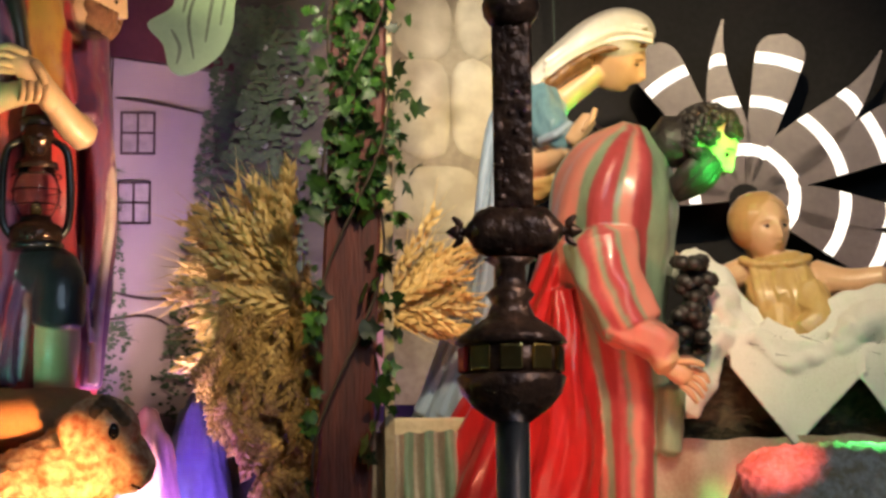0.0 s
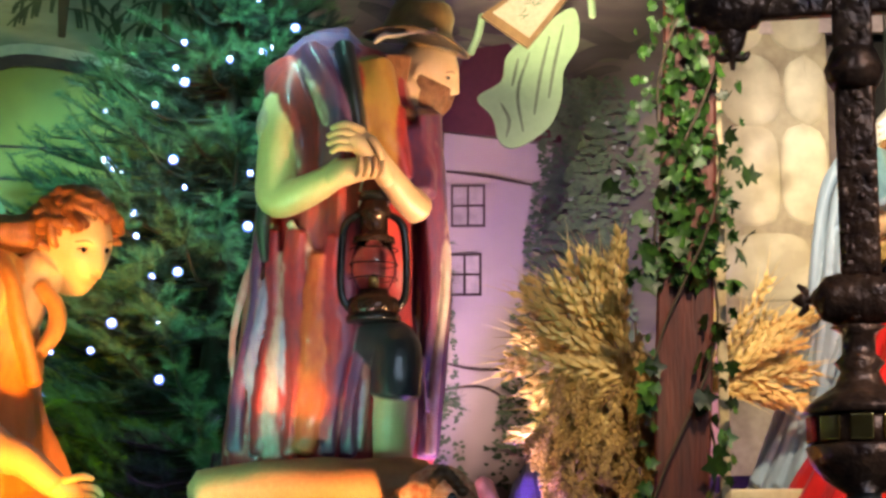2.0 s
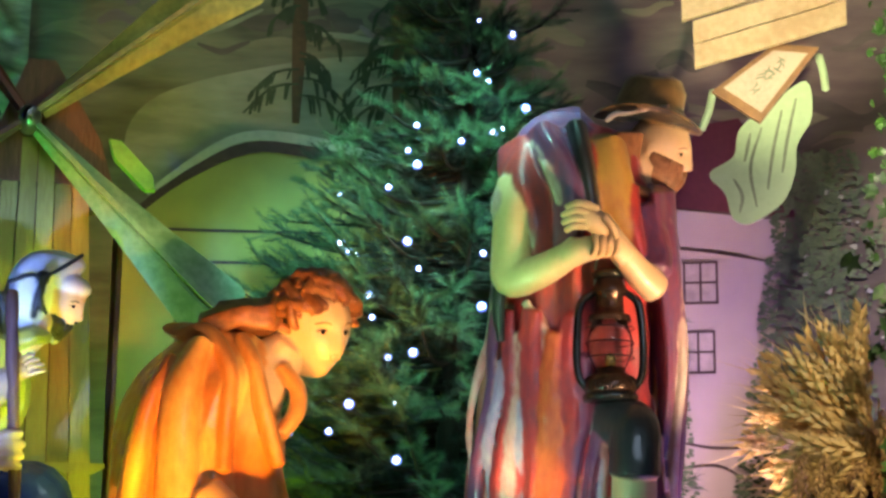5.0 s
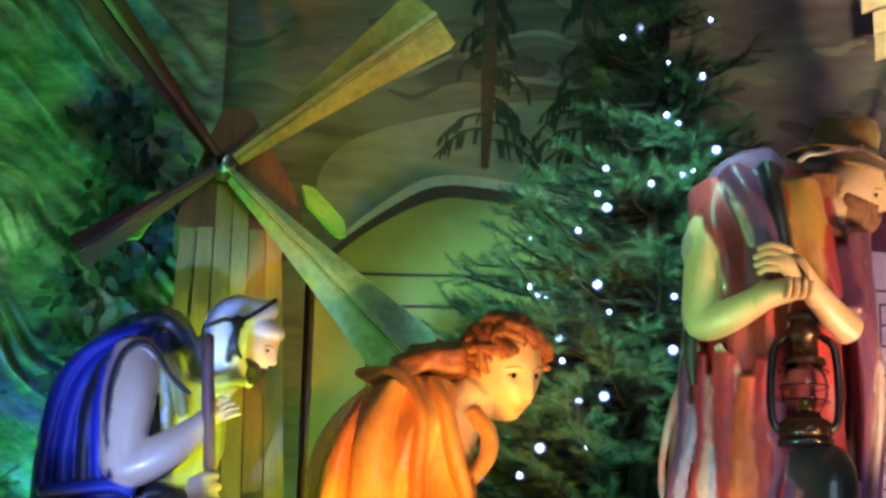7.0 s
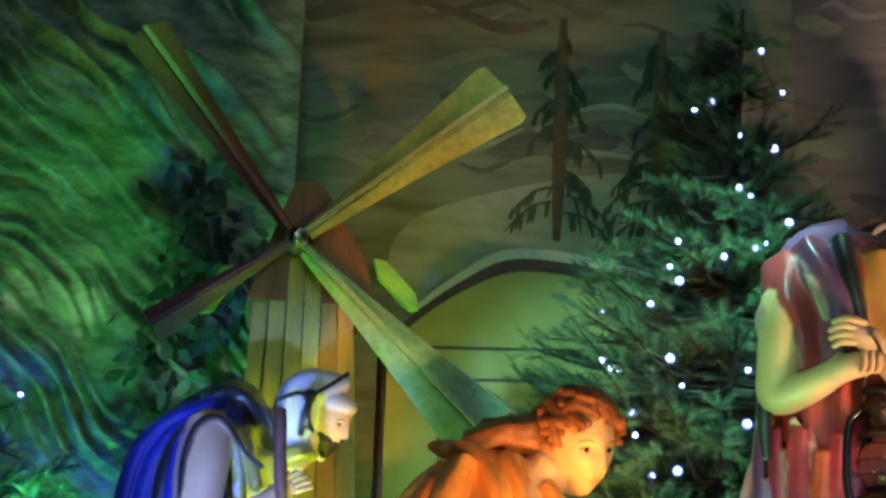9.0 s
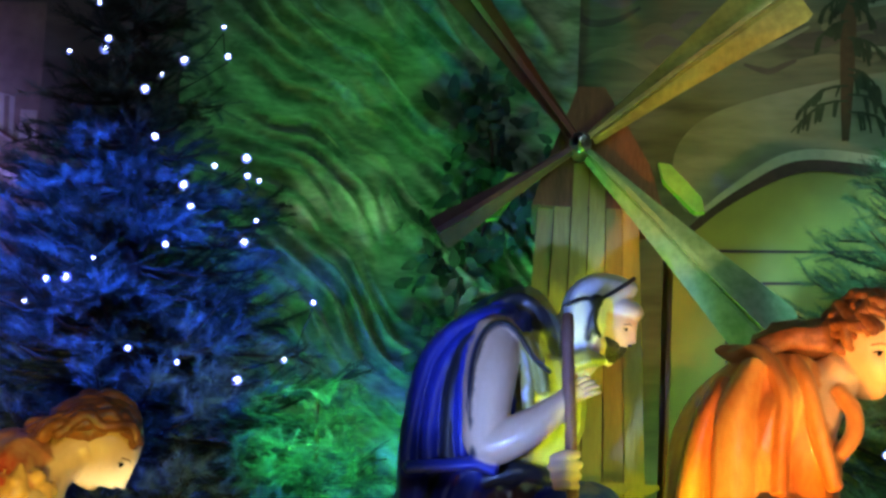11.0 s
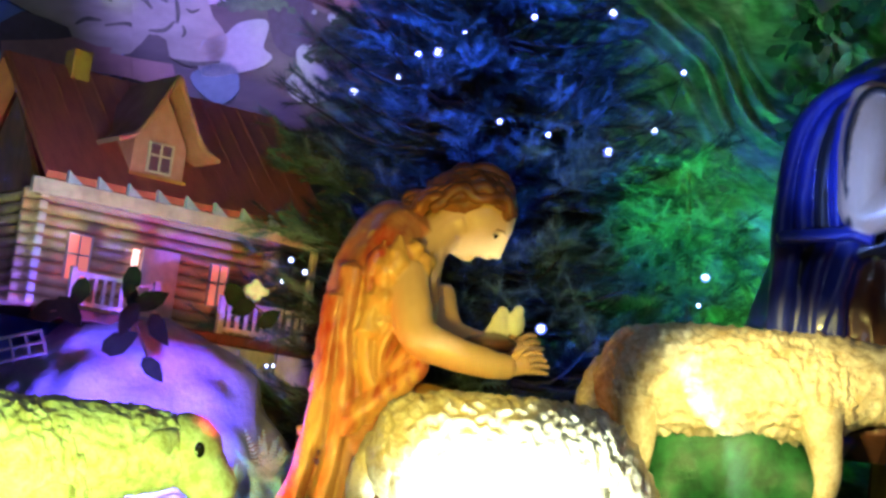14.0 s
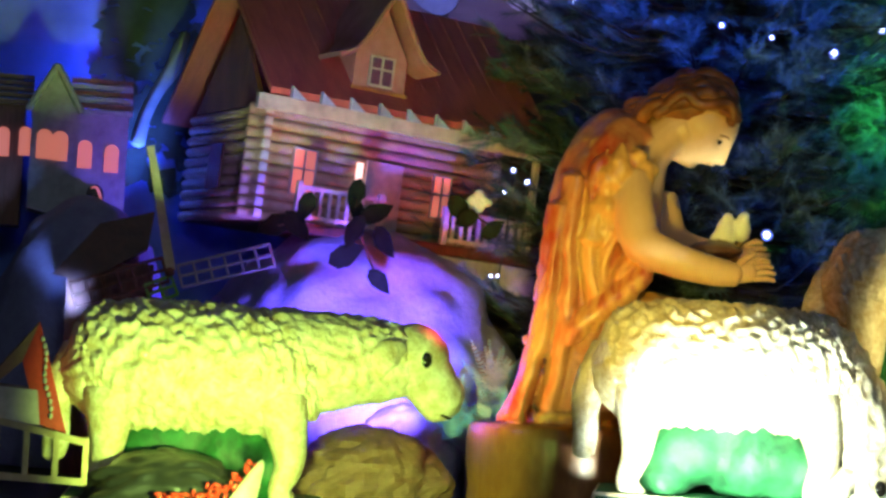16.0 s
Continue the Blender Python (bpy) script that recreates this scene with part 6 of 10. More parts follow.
def infant():
    bm = bmesh.new()
    SK, HA, EY, GOWN = range(4)
    x, z = -0.028, 0.953
    head(bm, x, z, 0.0, 0.067, -4, -62, SK, HA, EY, "bald")
    ball(bm, x - 0.012, z + 0.02, 0.01, 0.067, 0.067, 0.062, HA, 20, 0.003, 30)
    tube(bm, [(-0.015, 0.878, 0.0, 0.071, 0.06), (0.012, 0.805, -0.02, 0.086, 0.08), (0.027, 0.732, -0.03, 0.064, 0.06)], GOWN, 26, 6, 7, 0.06, 0.2)
    tube(bm, [(-0.069, 0.868, -0.02, 0.032), (-0.129, 0.851, -0.05, 0.030), (-0.194, 0.878, -0.06, 0.025)], SK, 14, 5)
    tube(bm, [(0.072, 0.851, -0.02, 0.037), (0.142, 0.837, -0.05, 0.030), (0.218, 0.846, -0.06, 0.025)], SK, 14, 5)
    x, z = -0.194, 0.884
    hand(bm, x, z, -0.06, 0.045, 150, SK)
    x, z = 0.221, 0.846
    hand(bm, x, z, -0.06, 0.045, 20, SK)
    tube(bm, [(-0.001, 0.769, -0.07, 0.042), (0.003, 0.727, -0.1, 0.032)], GOWN, 14, 4)
    tube(bm, [(0.059, 0.815, -0.06, 0.044), (0.081, 0.767, -0.1, 0.034), (0.044, 0.732, -0.12, 0.030)], GOWN, 14, 4, 5, 0.06)
    for i in range(9):
        u = i / 8
        xa, za = -0.057, 0.879
        xb_, zb_ = 0.050, 0.876
        x1, z1 = -0.024, 0.731
        x2, z2 = 0.086, 0.737
        tube(bm, [(xa + (xb_ - xa) * u, za + (zb_ - za) * u, -0.06, 0.008), ((xa + x1) / 2 + (xb_ + x2 - xa - x1) / 2 * u + 0.006 * math.sin(3 * i), (za + z1) / 2, -0.092, 0.01), (x1 + (x2 - x1) * u, z1 + (z2 - z1) * u + 0.01 * math.sin(2 * i), -0.08, 0.009)], GOWN, 10, 5)
    for i in range(10):
        a = math.pi * (0.1 + 0.8 * i / 9)
        xc, zc_ = -0.007, 0.887
        ball(bm, xc - 0.07 * math.cos(a), zc_ - 0.018 * math.sin(a) + 0.01, -0.05 - 0.02 * math.sin(a), 0.014, 0.01, 0.012, GOWN, 8)
    return solid("infant_statue", bm, [skin, hair_gold, eye_dark, gown_cream], pose(2.398, 3.325, 0.78, 0, 0, -35.8), "painted statue of an infant lying with open arms", "statue")


def sheep(m, label, length=0.55, height=0.3, depth=0.13, head_x=0.0, head_z=0.0, head_len=0.12, leg=0.2, wool_mat=None, legs=True, grass=True, face=None, mane=False):
    """A standing sheep that faces +x; its back is at height above the feet's plane z=0."""
    bm = bmesh.new()
    W, D, E, G = range(4)
    hz, r = height - depth, depth
    tube(bm, [(-length * 0.5, hz - 0.01, 0, r * 0.72, r * 0.7), (-length * 0.38, hz, 0, r * 0.98, r * 0.9), (-length * 0.1, hz + 0.004, 0, r * 1.0, r * 0.95), (length * 0.22, hz + 0.002, 0, r * 0.98, r * 0.9), (length * 0.42, hz + 0.01, 0, r * 0.8, r * 0.75), (length * 0.5, hz + 0.015, 0, r * 0.55, r * 0.55)],
         lambda u, v: W, 150, 36, 0, 0, length, 0.0095, 70)
    nx, nz = length * 0.42, hz + 0.03
    hx, hz2 = nx + head_x, nz + head_z
    tube(bm, [(nx - 0.05, nz - 0.01, 0, r * 0.85, r * 0.75), ((nx + hx) / 2, (nz + hz2) / 2, 0, r * 0.68, r * 0.6), (hx - 0.01, hz2, 0, r * 0.54, r * 0.48)], lambda u, v: D if mane and u < 0.28 else W, 90, 22, 0, 0, 0.3, 0.008, 74)
    ball(bm, hx + 0.004, hz2 + 0.002, 0, r * 0.56, r * 0.54, r * 0.48, W, 22, 0.005, 50)
    if mane:
        for q in range(60):
            ball(bm, hx - 0.05 + 0.1 * (q % 12) / 12, hz2 + r * 0.46 - 0.014 * abs(q % 12 - 7) ** 1.1 * 0.6, r * 0.4 * (q // 12 - 2) / 2, 0.014, 0.011, 0.014, D, 8)
    k = head_len / 0.12
    tube(bm, [(hx + 0.012 * k, hz2 - 0.01 * k, 0, r * 0.52, r * 0.42), (hx + 0.05 * k, hz2 - 0.052 * k, 0, r * 0.41, r * 0.33), (hx + 0.078 * k, hz2 - 0.088 * k, 0, r * 0.37, r * 0.3), (hx + 0.088 * k, hz2 - 0.1 * k, 0, r * 0.32, r * 0.27)], W, 24, 6, 0, 0, 0.1, 0.002, 40)
    for s in (-1, 1):
        tube(bm, [(hx - 0.02, hz2 + r * 0.22, s * r * 0.4, r * 0.13, r * 0.08), (hx - 0.05, hz2 + r * 0.06, s * r * 0.6, r * 0.22, r * 0.07), (hx - 0.06, hz2 - r * 0.22, s * r * 0.62, r * 0.07, r * 0.04)], lambda u, v: D if v > 0.15 and u < 0.4 else W, 14, 5)
        ball(bm, hx + 0.026 * k, hz2 + 0.004, s * r * 0.42, r * 0.1, r * 0.13, r * 0.06, E, 14)
        ball(bm, hx + 0.088 * k, hz2 - 0.1 * k, s * r * 0.14, r * 0.05, r * 0.035, r * 0.04, E, 8)
        tube(bm, [(hx + 0.09 * k, hz2 - 0.118 * k, s * r * 0.1, r * 0.03), (hx + 0.07 * k, hz2 - 0.11 * k, s * r * 0.24, r * 0.03)], E, 6, 3)
        if legs:
            for lx, j in ((-length * 0.4, 0.01), (length * 0.36, -0.012)):
                tube(bm, [(lx + j, hz - r * 0.3, s * r * 0.5, r * 0.42), (lx + 0.01, leg * 0.55, s * r * 0.52, r * 0.24), (lx - 0.005, leg * 0.2, s * r * 0.52, r * 0.17), (lx + 0.01, 0.0, s * r * 0.52, r * 0.2)], W, 14, 5)
    tube(bm, [(-length * 0.52, hz + 0.03, 0, r * 0.26), (-length * 0.6, hz - 0.05, 0, r * 0.24), (-length * 0.6, hz - 0.16, 0, r * 0.16)], W, 14, 5, 0, 0, 0.2, 0.008, 40)
    if grass:
        tube(bm, [(-length * 0.3, 0.03, 0, 0.05, r * 0.7), (-length * 0.12, leg * 0.6, 0, leg * 0.5, r * 0.55), (length * 0.12, leg * 0.55, 0, leg * 0.5, r * 0.55), (length * 0.32, 0.05, 0, 0.05, r * 0.6)], G, 20, 7, 0, 0, 0.7, 0.02, 14)
        box(bm, -length * 0.55, length * 0.55, -r * 0.9, r * 0.9, -0.02, 0.012, G, 0.006)
    return solid("sheep_statue", bm, [wool_mat or wool, wool_dark, eye_dark, grass_paint], m, label, "statue", "sheep")


shepherd(), boy(), old_man(), young_woman(), mary(), joseph(), infant()


# ---- the stable side: cross, post, ivy, wheat, crib ----
def processional_cross():
    top = thing("processional_cross", pose(1.076, 2.033, 0.78, 0, 0, -27.9), "dark cast-bronze cross on a chromed pole with gilt collar", "cross")
    x, z = -0.003, 0.482
    s = 0.000679  # metres a step
    bm = bmesh.new()
    lathe(bm, [(0.0205, -0.78), (0.0205, z)], 32, 0, x)
    part("pole", bm, steel, top, "chromed steel pole", True)
    bm = bmesh.new()
    lathe(bm, [(0.022, z - 0.008), (0.034, z), (0.045, z + 0.008), (0.06, z + 0.026), (0.066, z + 0.045), (0.058, z + 0.05)], 40, 0, x)
    lathe(bm, [(0.058, z + 0.083), (0.068, z + 0.086), (0.062, z + 0.096), (0.045, z + 0.108), (0.03, z + 0.118), (0.022, z + 0.135), (0.03, z + 0.145), (0.02, z + 0.155), (0.019, z + 0.18), (0.033, z + 0.188)], 40, 0, x)
    part("knop", bm, iron, top, "turned dark bronze knop", True)
    bm = bmesh.new()
    lathe(bm, [(0.059, z + 0.048), (0.06, z + 0.066), (0.059, z + 0.085)], 40, 0, x)
    ring = part("collar", bm, iron, top, "", True)
    for i in range(10):
        a = 2 * math.pi * (i + 0.5) / 10
        bm = bmesh.new()
        box(bm, -0.0135, 0.0135, -0.003, 0.003, -0.015, 0.015, 0, 0.002)
        part("gilt_plate", bm, brass if i % 5 else cape_red, ring, "polished brass plate" if i % 5 else "dark red enamel plate", False, pose(x + 0.0605 * math.cos(a), 0.0605 * math.sin(a), z + 0.066, 0, 0, math.degrees(a) + 90))
    # openwork plate with side finials
    bx, bz = 0.003, 0.704
    bm = bmesh.new()
    tube(bm, [(bx - 0.054, bz, 0, 0.012, 0.02), (bx - 0.04, bz, 0, 0.027, 0.026), (bx, bz, 0, 0.031, 0.03), (bx + 0.04, bz, 0, 0.027, 0.026), (bx + 0.054, bz, 0, 0.012, 0.02)], 0, 24, 6, 0, 0, 0.3, 0.004, 60)
    rng = random.Random(2)
    for i in range(46):
        a, q = rng.uniform(0, 6.28), rng.uniform(0.2, 0.95)
        ball(bm, bx + 0.048 * q * math.cos(a), bz + 0.026 * q * math.sin(a), -0.026 + 0.012 * q, 0.006, 0.005, 0.006, 0, 8)
    part("boss", bm, iron, top, "chased bronze boss", True)
    for sx in (-1, 1):
        bm = bmesh.new()
        tube(bm, [(bx + sx * 0.05, bz, 0, 0.008), (bx + sx * 0.064, bz, 0, 0.005), (bx + sx * 0.07, bz, 0, 0.009), (bx + sx * 0.082, bz, 0, 0.002)], 0, 12, 4)
        for q in (-1, 1):
            tube(bm, [(bx + sx * 0.068, bz, 0, 0.004), (bx + sx * 0.066, bz + q * 0.01, 0, 0.005), (bx + sx * 0.074, bz + q * 0.018, 0, 0.0025)], 0, 8, 3)
        part("finial", bm, iron, top, "", True)
    # upright and arms
    hx, hz = 0.000, 1.070
    zt = hz + 0.34
    bm = bmesh.new()
    box(bm, bx - 0.024, bx + 0.024, -0.014, 0.014, bz + 0.026, zt, 0, 0.006)
    for i in range(60):
        zz = bz + 0.04 + (zt - bz - 0.05) * i / 60
        ball(bm, bx + rng.uniform(-0.018, 0.018), zz + rng.uniform(-0.01, 0.01), -0.013, rng.uniform(0.004, 0.008), rng.uniform(0.004, 0.009), 0.004, 0, 8)
    lathe(bm, [(0.026, hz - 0.11), (0.033, hz - 0.1), (0.036, hz - 0.085), (0.03, hz - 0.07), (0.026, hz - 0.06)], 20, 0, bx)
    part("upright", bm, iron, top, "chased bronze upright", True)
    for sx in (-1, 1):
        bm = bmesh.new()
        box(bm, bx + min(0, sx * 0.14), bx + max(0, sx * 0.14), -0.012, 0.012, hz - 0.017, hz + 0.017, 0, 0.005)
        ex = bx + sx * 0.145
        tube(bm, [(ex - 0.05, hz, 0, 0.02, 0.016), (ex - 0.02, hz, 0, 0.032, 0.024), (ex + 0.02, hz, 0, 0.032, 0.024), (ex + 0.042, hz, 0, 0.012, 0.014)], 0, 20, 5, 0, 0, 0.3, 0.004, 70)
        for i in range(26):
            a, q = rng.uniform(0, 6.28), rng.uniform(0.2, 0.95)
            ball(bm, ex + 0.032 * q * math.cos(a), hz + 0.028 * q * math.sin(a), -0.022 + 0.01 * q, 0.006, 0.005, 0.005, 0, 8)
        part("arm", bm, iron, top, "bronze arm with a rosette", True)
        for q in (-1, 1):
            bm = bmesh.new()
            tube(bm, [(ex, hz + q * 0.028, 0, 0.02, 0.012), (ex, hz + q * 0.05, 0, 0.014, 0.01), (ex, hz + q * 0.064, 0, 0.006), (ex, hz + q * 0.078, 0, 0.0025)], 0, 12, 4)
            for w in (-1, 1):
                tube(bm, [(ex, hz + q * 0.062, 0, 0.005), (ex + w * 0.014, hz + q * 0.064, 0, 0.005), (ex + w * 0.02, hz + q * 0.057, 0, 0.003)], 0, 8, 3)
            part("fleuron", bm, iron, top, "", True)


processional_cross()

post = thing("wooden_post", pose(1.530, 3.587, 0.78, 0, 0, -23.1), "reddish timber post of the stable wound with ivy", "post")
xa, za = 0.018, 1.428
xb, zb = -0.021, 0.397
bm = bmesh.new()
n = 26
rows = []
for i in range(n + 1):
    z = -0.0 + 2.6 * i / n
    xc = xb + (xa - xb) * (z - zb) / (za - zb)
    w = 0.056 + 0.004 * noise.noise(Vector((0, 3, z * 3)))
    ring = [(-w, -0.05), (-w * 0.9, -0.058), (w * 0.9, -0.058), (w, -0.05), (w, 0.05), (w * 0.9, 0.058), (-w * 0.9, 0.058), (-w, 0.05)]
    rows.append([bm.verts.new((xc + a + 0.003 * noise.noise(Vector((a * 40, b * 40, z * 5))), b, z)) for a, b in ring])
for a, b in zip(rows, rows[1:]):
    for j in range(8):
        bm.faces.new((a[j], a[(j + 1) % 8], b[(j + 1) % 8], b[j]))
bm.faces.new(rows[0]), bm.faces.new(rows[-1])
part("shaft", bm, wood_red, post, "worn red-stained timber")
bm = bmesh.new()
xs, zs = 0.056, 0.735
box(bm, 0.062, 0.082, -0.02, 0.05, 0.0, 2.6, 0, 0.003)
part("batten", bm, wood_pale, post, "narrow pale batten")


def leaf_mesh(name, seed, material, size=0.03, ivy=True):
    rng = random.Random(seed)
    bm = bmesh.new()
    shape = [(0, -0.9), (0.3, -0.8), (0.9, -0.5), (0.5, -0.1), (0.95, 0.3), (0.36, 0.45), (0.0, 1.3)] if ivy else [(0, -1.0), (0.4, -0.6), (0.55, 0.0), (0.35, 0.6), (0.0, 1.1)]
    mid = [bm.verts.new((0, -0.25 * size * abs(b), b * size)) for b in (-0.9, -0.2, 0.4, 1.1)]
    for s in (-1, 1):
        edge = [bm.verts.new((s * a * size * rng.uniform(0.9, 1.1), -0.3 * size * a * rng.uniform(0.2, 1.4) - 0.15 * size * abs(b), b * size)) for a, b in shape[1:-1]]
        k = len(edge)
        chain = [mid[0], *edge, mid[3]]
        centre = bm.verts.new((s * 0.12 * size, -0.02 * size, 0.05 * size))
        for a, b in zip(chain, chain[1:]):
            bm.faces.new((a, b, centre) if s > 0 else (b, a, centre))
        bm.faces.new((mid[0], centre, mid[1])), bm.faces.new((mid[1], centre, mid[2])), bm.faces.new((mid[2], centre, mid[3]))
    return finish(name, bm, material, True)


ivy = thing("ivy_vine", pose(1.530, 3.587, 0.78, 0, 0, -23.1), "green trailing ivy wound round a timber post", "ivy")
LEAVES = [leaf_mesh("leaf", i, leaf_green, 0.023) for i in range(4)]
rng = random.Random(11)
zc, zd, ze = (-0.003, 1.428)[1], (-0.006, 0.858)[1], (-0.007, 0.535)[1]
for strand in range(3):
    bm = bmesh.new()
    tube(bm, [(xb + (xa - xb) * (z - zb) / (za - zb) + 0.065 * math.cos(7 * z + 2.1 * strand), z, -0.066 + 0.02 * math.sin(7 * z + 2.1 * strand), 0.003) for z in np.linspace(ze - 0.25 + 0.2 * strand, 2.5, 26)], 0, 6, 2)
    part("stem", bm, bark, ivy, "", True)
for i in range(285):
    u = rng.random()
    if u < 0.76:
        z, w = rng.uniform(zd + 0.1, zc + 0.7), rng.gauss(-0.005, 0.05)
    elif u < 0.9:
        z, w = rng.uniform(ze - 0.1, zd + 0.1), rng.uniform(0.03, 0.1)
    else:
        z, w = rng.uniform(ze - 0.2, zd), rng.uniform(-0.085, -0.05)
    xc = xb + (xa - xb) * (z - zb) / (za - zb)
    s = rng.choice((rng.uniform(0.4, 0.8), rng.uniform(0.7, 1.25)))
    m = pose(xc + w, -0.065 - rng.uniform(0, 0.04) + 0.25 * max(0, abs(w) - 0.06), z, rng.uniform(-75, 40), rng.uniform(70, 290), rng.uniform(-75, 75)) @ Matrix.Diagonal((s, s, s, 1))
    part("leaf", rng.choice(LEAVES), None, ivy, m=m)

verts, faces = [], []
for i in range(640):
    z, w = rng.uniform(zd + 0.1, zc + 0.7), max(-0.115, min(0.105, rng.gauss(-0.008, 0.05) + 0.02 * math.sin(21 * z)))
    xc = xb + (xa - xb) * (z - zb) / (za - zb)
    s = rng.uniform(0.35, 0.8)
    m = pose(xc + w, -0.06 - rng.uniform(0, 0.02) + 0.3 * max(0, abs(w) - 0.05), z, rng.uniform(-80, 60), rng.uniform(0, 360), rng.uniform(-80, 80)) @ Matrix.Diagonal((s, s, s, 1))
    me, k = rng.choice(LEAVES), len(verts)
    verts += [tuple(m @ v.co) for v in me.vertices]
    faces += [tuple(k + q for q in f.vertices) for f in me.polygons]
triangles("foliage", verts, faces, leaf_shade, ivy, "dense small ivy leaves", "stuff")

# wheat sheaf
sheaf = thing("wheat_sheaf", pose(1.456, 3.833, 0.78, 0, 0, -20.8), "dry golden wheat sheaf leaning by the post", "wheat")


def ear_mesh(seed, material, grains=22, awn=0.03):
    rng = random.Random(seed)
    bm = bmesh.new()
    for i in range(grains):
        z = 0.075 * i / grains
        a = i * 2.4
        c = Vector((0.0055 * math.cos(a), 0.0055 * math.sin(a), z))
        d = Vector((0.45 * math.cos(a), 0.45 * math.sin(a), 1)).normalized()
        side = d.orthogonal().normalized()
        other = d.cross(side)
        w, ln = 0.0042, 0.0085
        pts = [c - d * ln, c + side * w, c + other * w, c - side * w, c - other * w, c + d * ln * 1.1]
        v = [bm.verts.new(p) for p in pts]
        for j in range(4):
            k = 1 + (j + 1) % 4
            bm.faces.new((v[0], v[k], v[1 + j])), bm.faces.new((v[5], v[1 + j], v[k]))
        if i % 2:
            e = c + d * ln
            bm.faces.new([bm.verts.new(p) for p in (e + side * 0.0006, e - side * 0.0006, e + d * awn * rng.uniform(0.6, 1.2))])
    return finish("ear", bm, material, False)


EARS = [ear_mesh(i, straw) for i in range(3)]
SEEDS = [ear_mesh(9 + i, straw_dark, 26, 0.008) for i in range(2)]
ox, oz = 0.121, 0.461
rng = random.Random(5)
stalks = bmesh.new()


def stalk(x0, z0, x1, z1, sag, r=0.0018):
    y0, y1 = rng.uniform(-0.05, 0.06), rng.uniform(-0.12, 0.12)
    tube(stalks, [(x0, z0, y0, r), ((x0 + x1) / 2, (z0 + z1) / 2 + sag, (y0 + y1) / 2, r), (x1, z1, y1, r * 0.8)], 0, 4, 3, caps=False)
    return y1


def plume(x0, z0, ang, ln, droop, scale, kinds, y1):
    """A stalk that leaves at ang, bends over by droop and carries an ear along its end."""
    x, z, a, pts, steps = x0, z0, ang, [], 7
    for k in range(steps):
        pts.append((x, z, y1 * k / steps, 0.0019))
        x, z = x + ln / steps * math.cos(radians(a)), z + ln / steps * math.sin(radians(a))
        a += droop / steps * (1 if math.cos(radians(ang)) < 0 else -1)
    tube(stalks, pts[::2], 0, 4, 3, caps=False)
    e = pts[-1]
    part("ear", rng.choice(kinds), None, sheaf, m=pose(e[0], e[2], e[1], rng.uniform(-14, 14), 90 - a, 0) @ pose(0, 0, 0, 0, 0, rng.uniform(0, 360)) @ Matrix.Diagonal((scale, scale, scale * 1.15, 1)))


for i in range(34):
    plume(0.059, 0.772, rng.gauss(130, 22), rng.uniform(0.05, 0.2), rng.uniform(0, 75), rng.uniform(1.5, 2.2), EARS, rng.uniform(-0.16, 0.05))
for i in range(10):
    plume(0.059, 0.760, rng.uniform(92, 118), rng.uniform(0.14, 0.26), rng.uniform(-10, 30), rng.uniform(1.5, 2.0), EARS, rng.uniform(-0.1, 0.05))
for i in range(12):
    plume(0.046, 0.711, rng.uniform(150, 192), rng.uniform(0.05, 0.15), rng.uniform(0, 70), rng.uniform(1.4, 1.9), EARS, rng.uniform(-0.16, 0.0))
for i in range(30):
    plume(0.210, 0.771, rng.gauss(46, 30), rng.uniform(0.04, 0.17), rng.uniform(0, 60), rng.uniform(1.4, 2.0), EARS, rng.uniform(-0.08, 0.06))
for i in range(190):
    v = rng.random() ** 0.8
    left, right = 735 - 105 * math.sin(math.pi * min(1.0, 0.15 + v)), 830
    x1, z1 = (-0.8998) + (left + (right - left) * rng.random()) * 0.001195, 1.4804 - (520 + 370 * v) * 0.001195
    s = rng.uniform(0.9, 1.5)
    part("seed_head", rng.choice(SEEDS), None, sheaf, m=pose(x1, -0.13 + rng.uniform(-0.04, 0.08), z1, rng.uniform(-30, 30), rng.gauss(205, 25), rng.uniform(0, 360)) @ Matrix.Diagonal((1.25 * s, 1.25 * s, s, 1)))
    if i % 3 == 0:
        stalk(0.059, 0.809, x1, z1 + 0.05, 0.05)
for i in range(40):
    stalk(ox + rng.uniform(-0.06, 0.06), -0.78 * 0 + 0.02, ox + rng.uniform(-0.05, 0.05), oz + 0.1, 0.0, 0.0025)
tagged(part("straw", stalks, straw, sheaf, "dry straw stalks"), kind="stuff")

# crib with hay and linen
crib = thing("hay_crib", pose(2.398, 3.325, 0.78, 0, 0, -35.8), "low crib heaped with dark hay", "crib")
x0, z0 = -0.234, 0.523
x1, z1 = 0.367, 0.711
bm = bmesh.new()
box(bm, x0, x1, -0.12, 0.2, 0.0, z0 - 0.02, 0, 0.01)
part("trough", bm, wood_brown, crib)
verts, tris = [], []
for i in range(2600):
    c = np.array([rng.uniform(x0, x1), rng.uniform(-0.17, 0.05), rng.uniform(z0 - 0.03, z1)])
    d = np.array([rng.gauss(0, 1), rng.gauss(0, 0.5), rng.gauss(0, 0.4)])
    d = d / np.linalg.norm(d) * rng.uniform(0.02, 0.05)
    k = len(verts)
    verts += [tuple(c - d), tuple(c + d), tuple(c + d * 0.2 + np.array([0, 0, 0.002]))]
    tris.append((k, k + 1, k + 2))
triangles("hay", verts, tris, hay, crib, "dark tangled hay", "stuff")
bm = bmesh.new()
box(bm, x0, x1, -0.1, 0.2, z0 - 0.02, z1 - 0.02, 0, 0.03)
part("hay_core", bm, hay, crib)

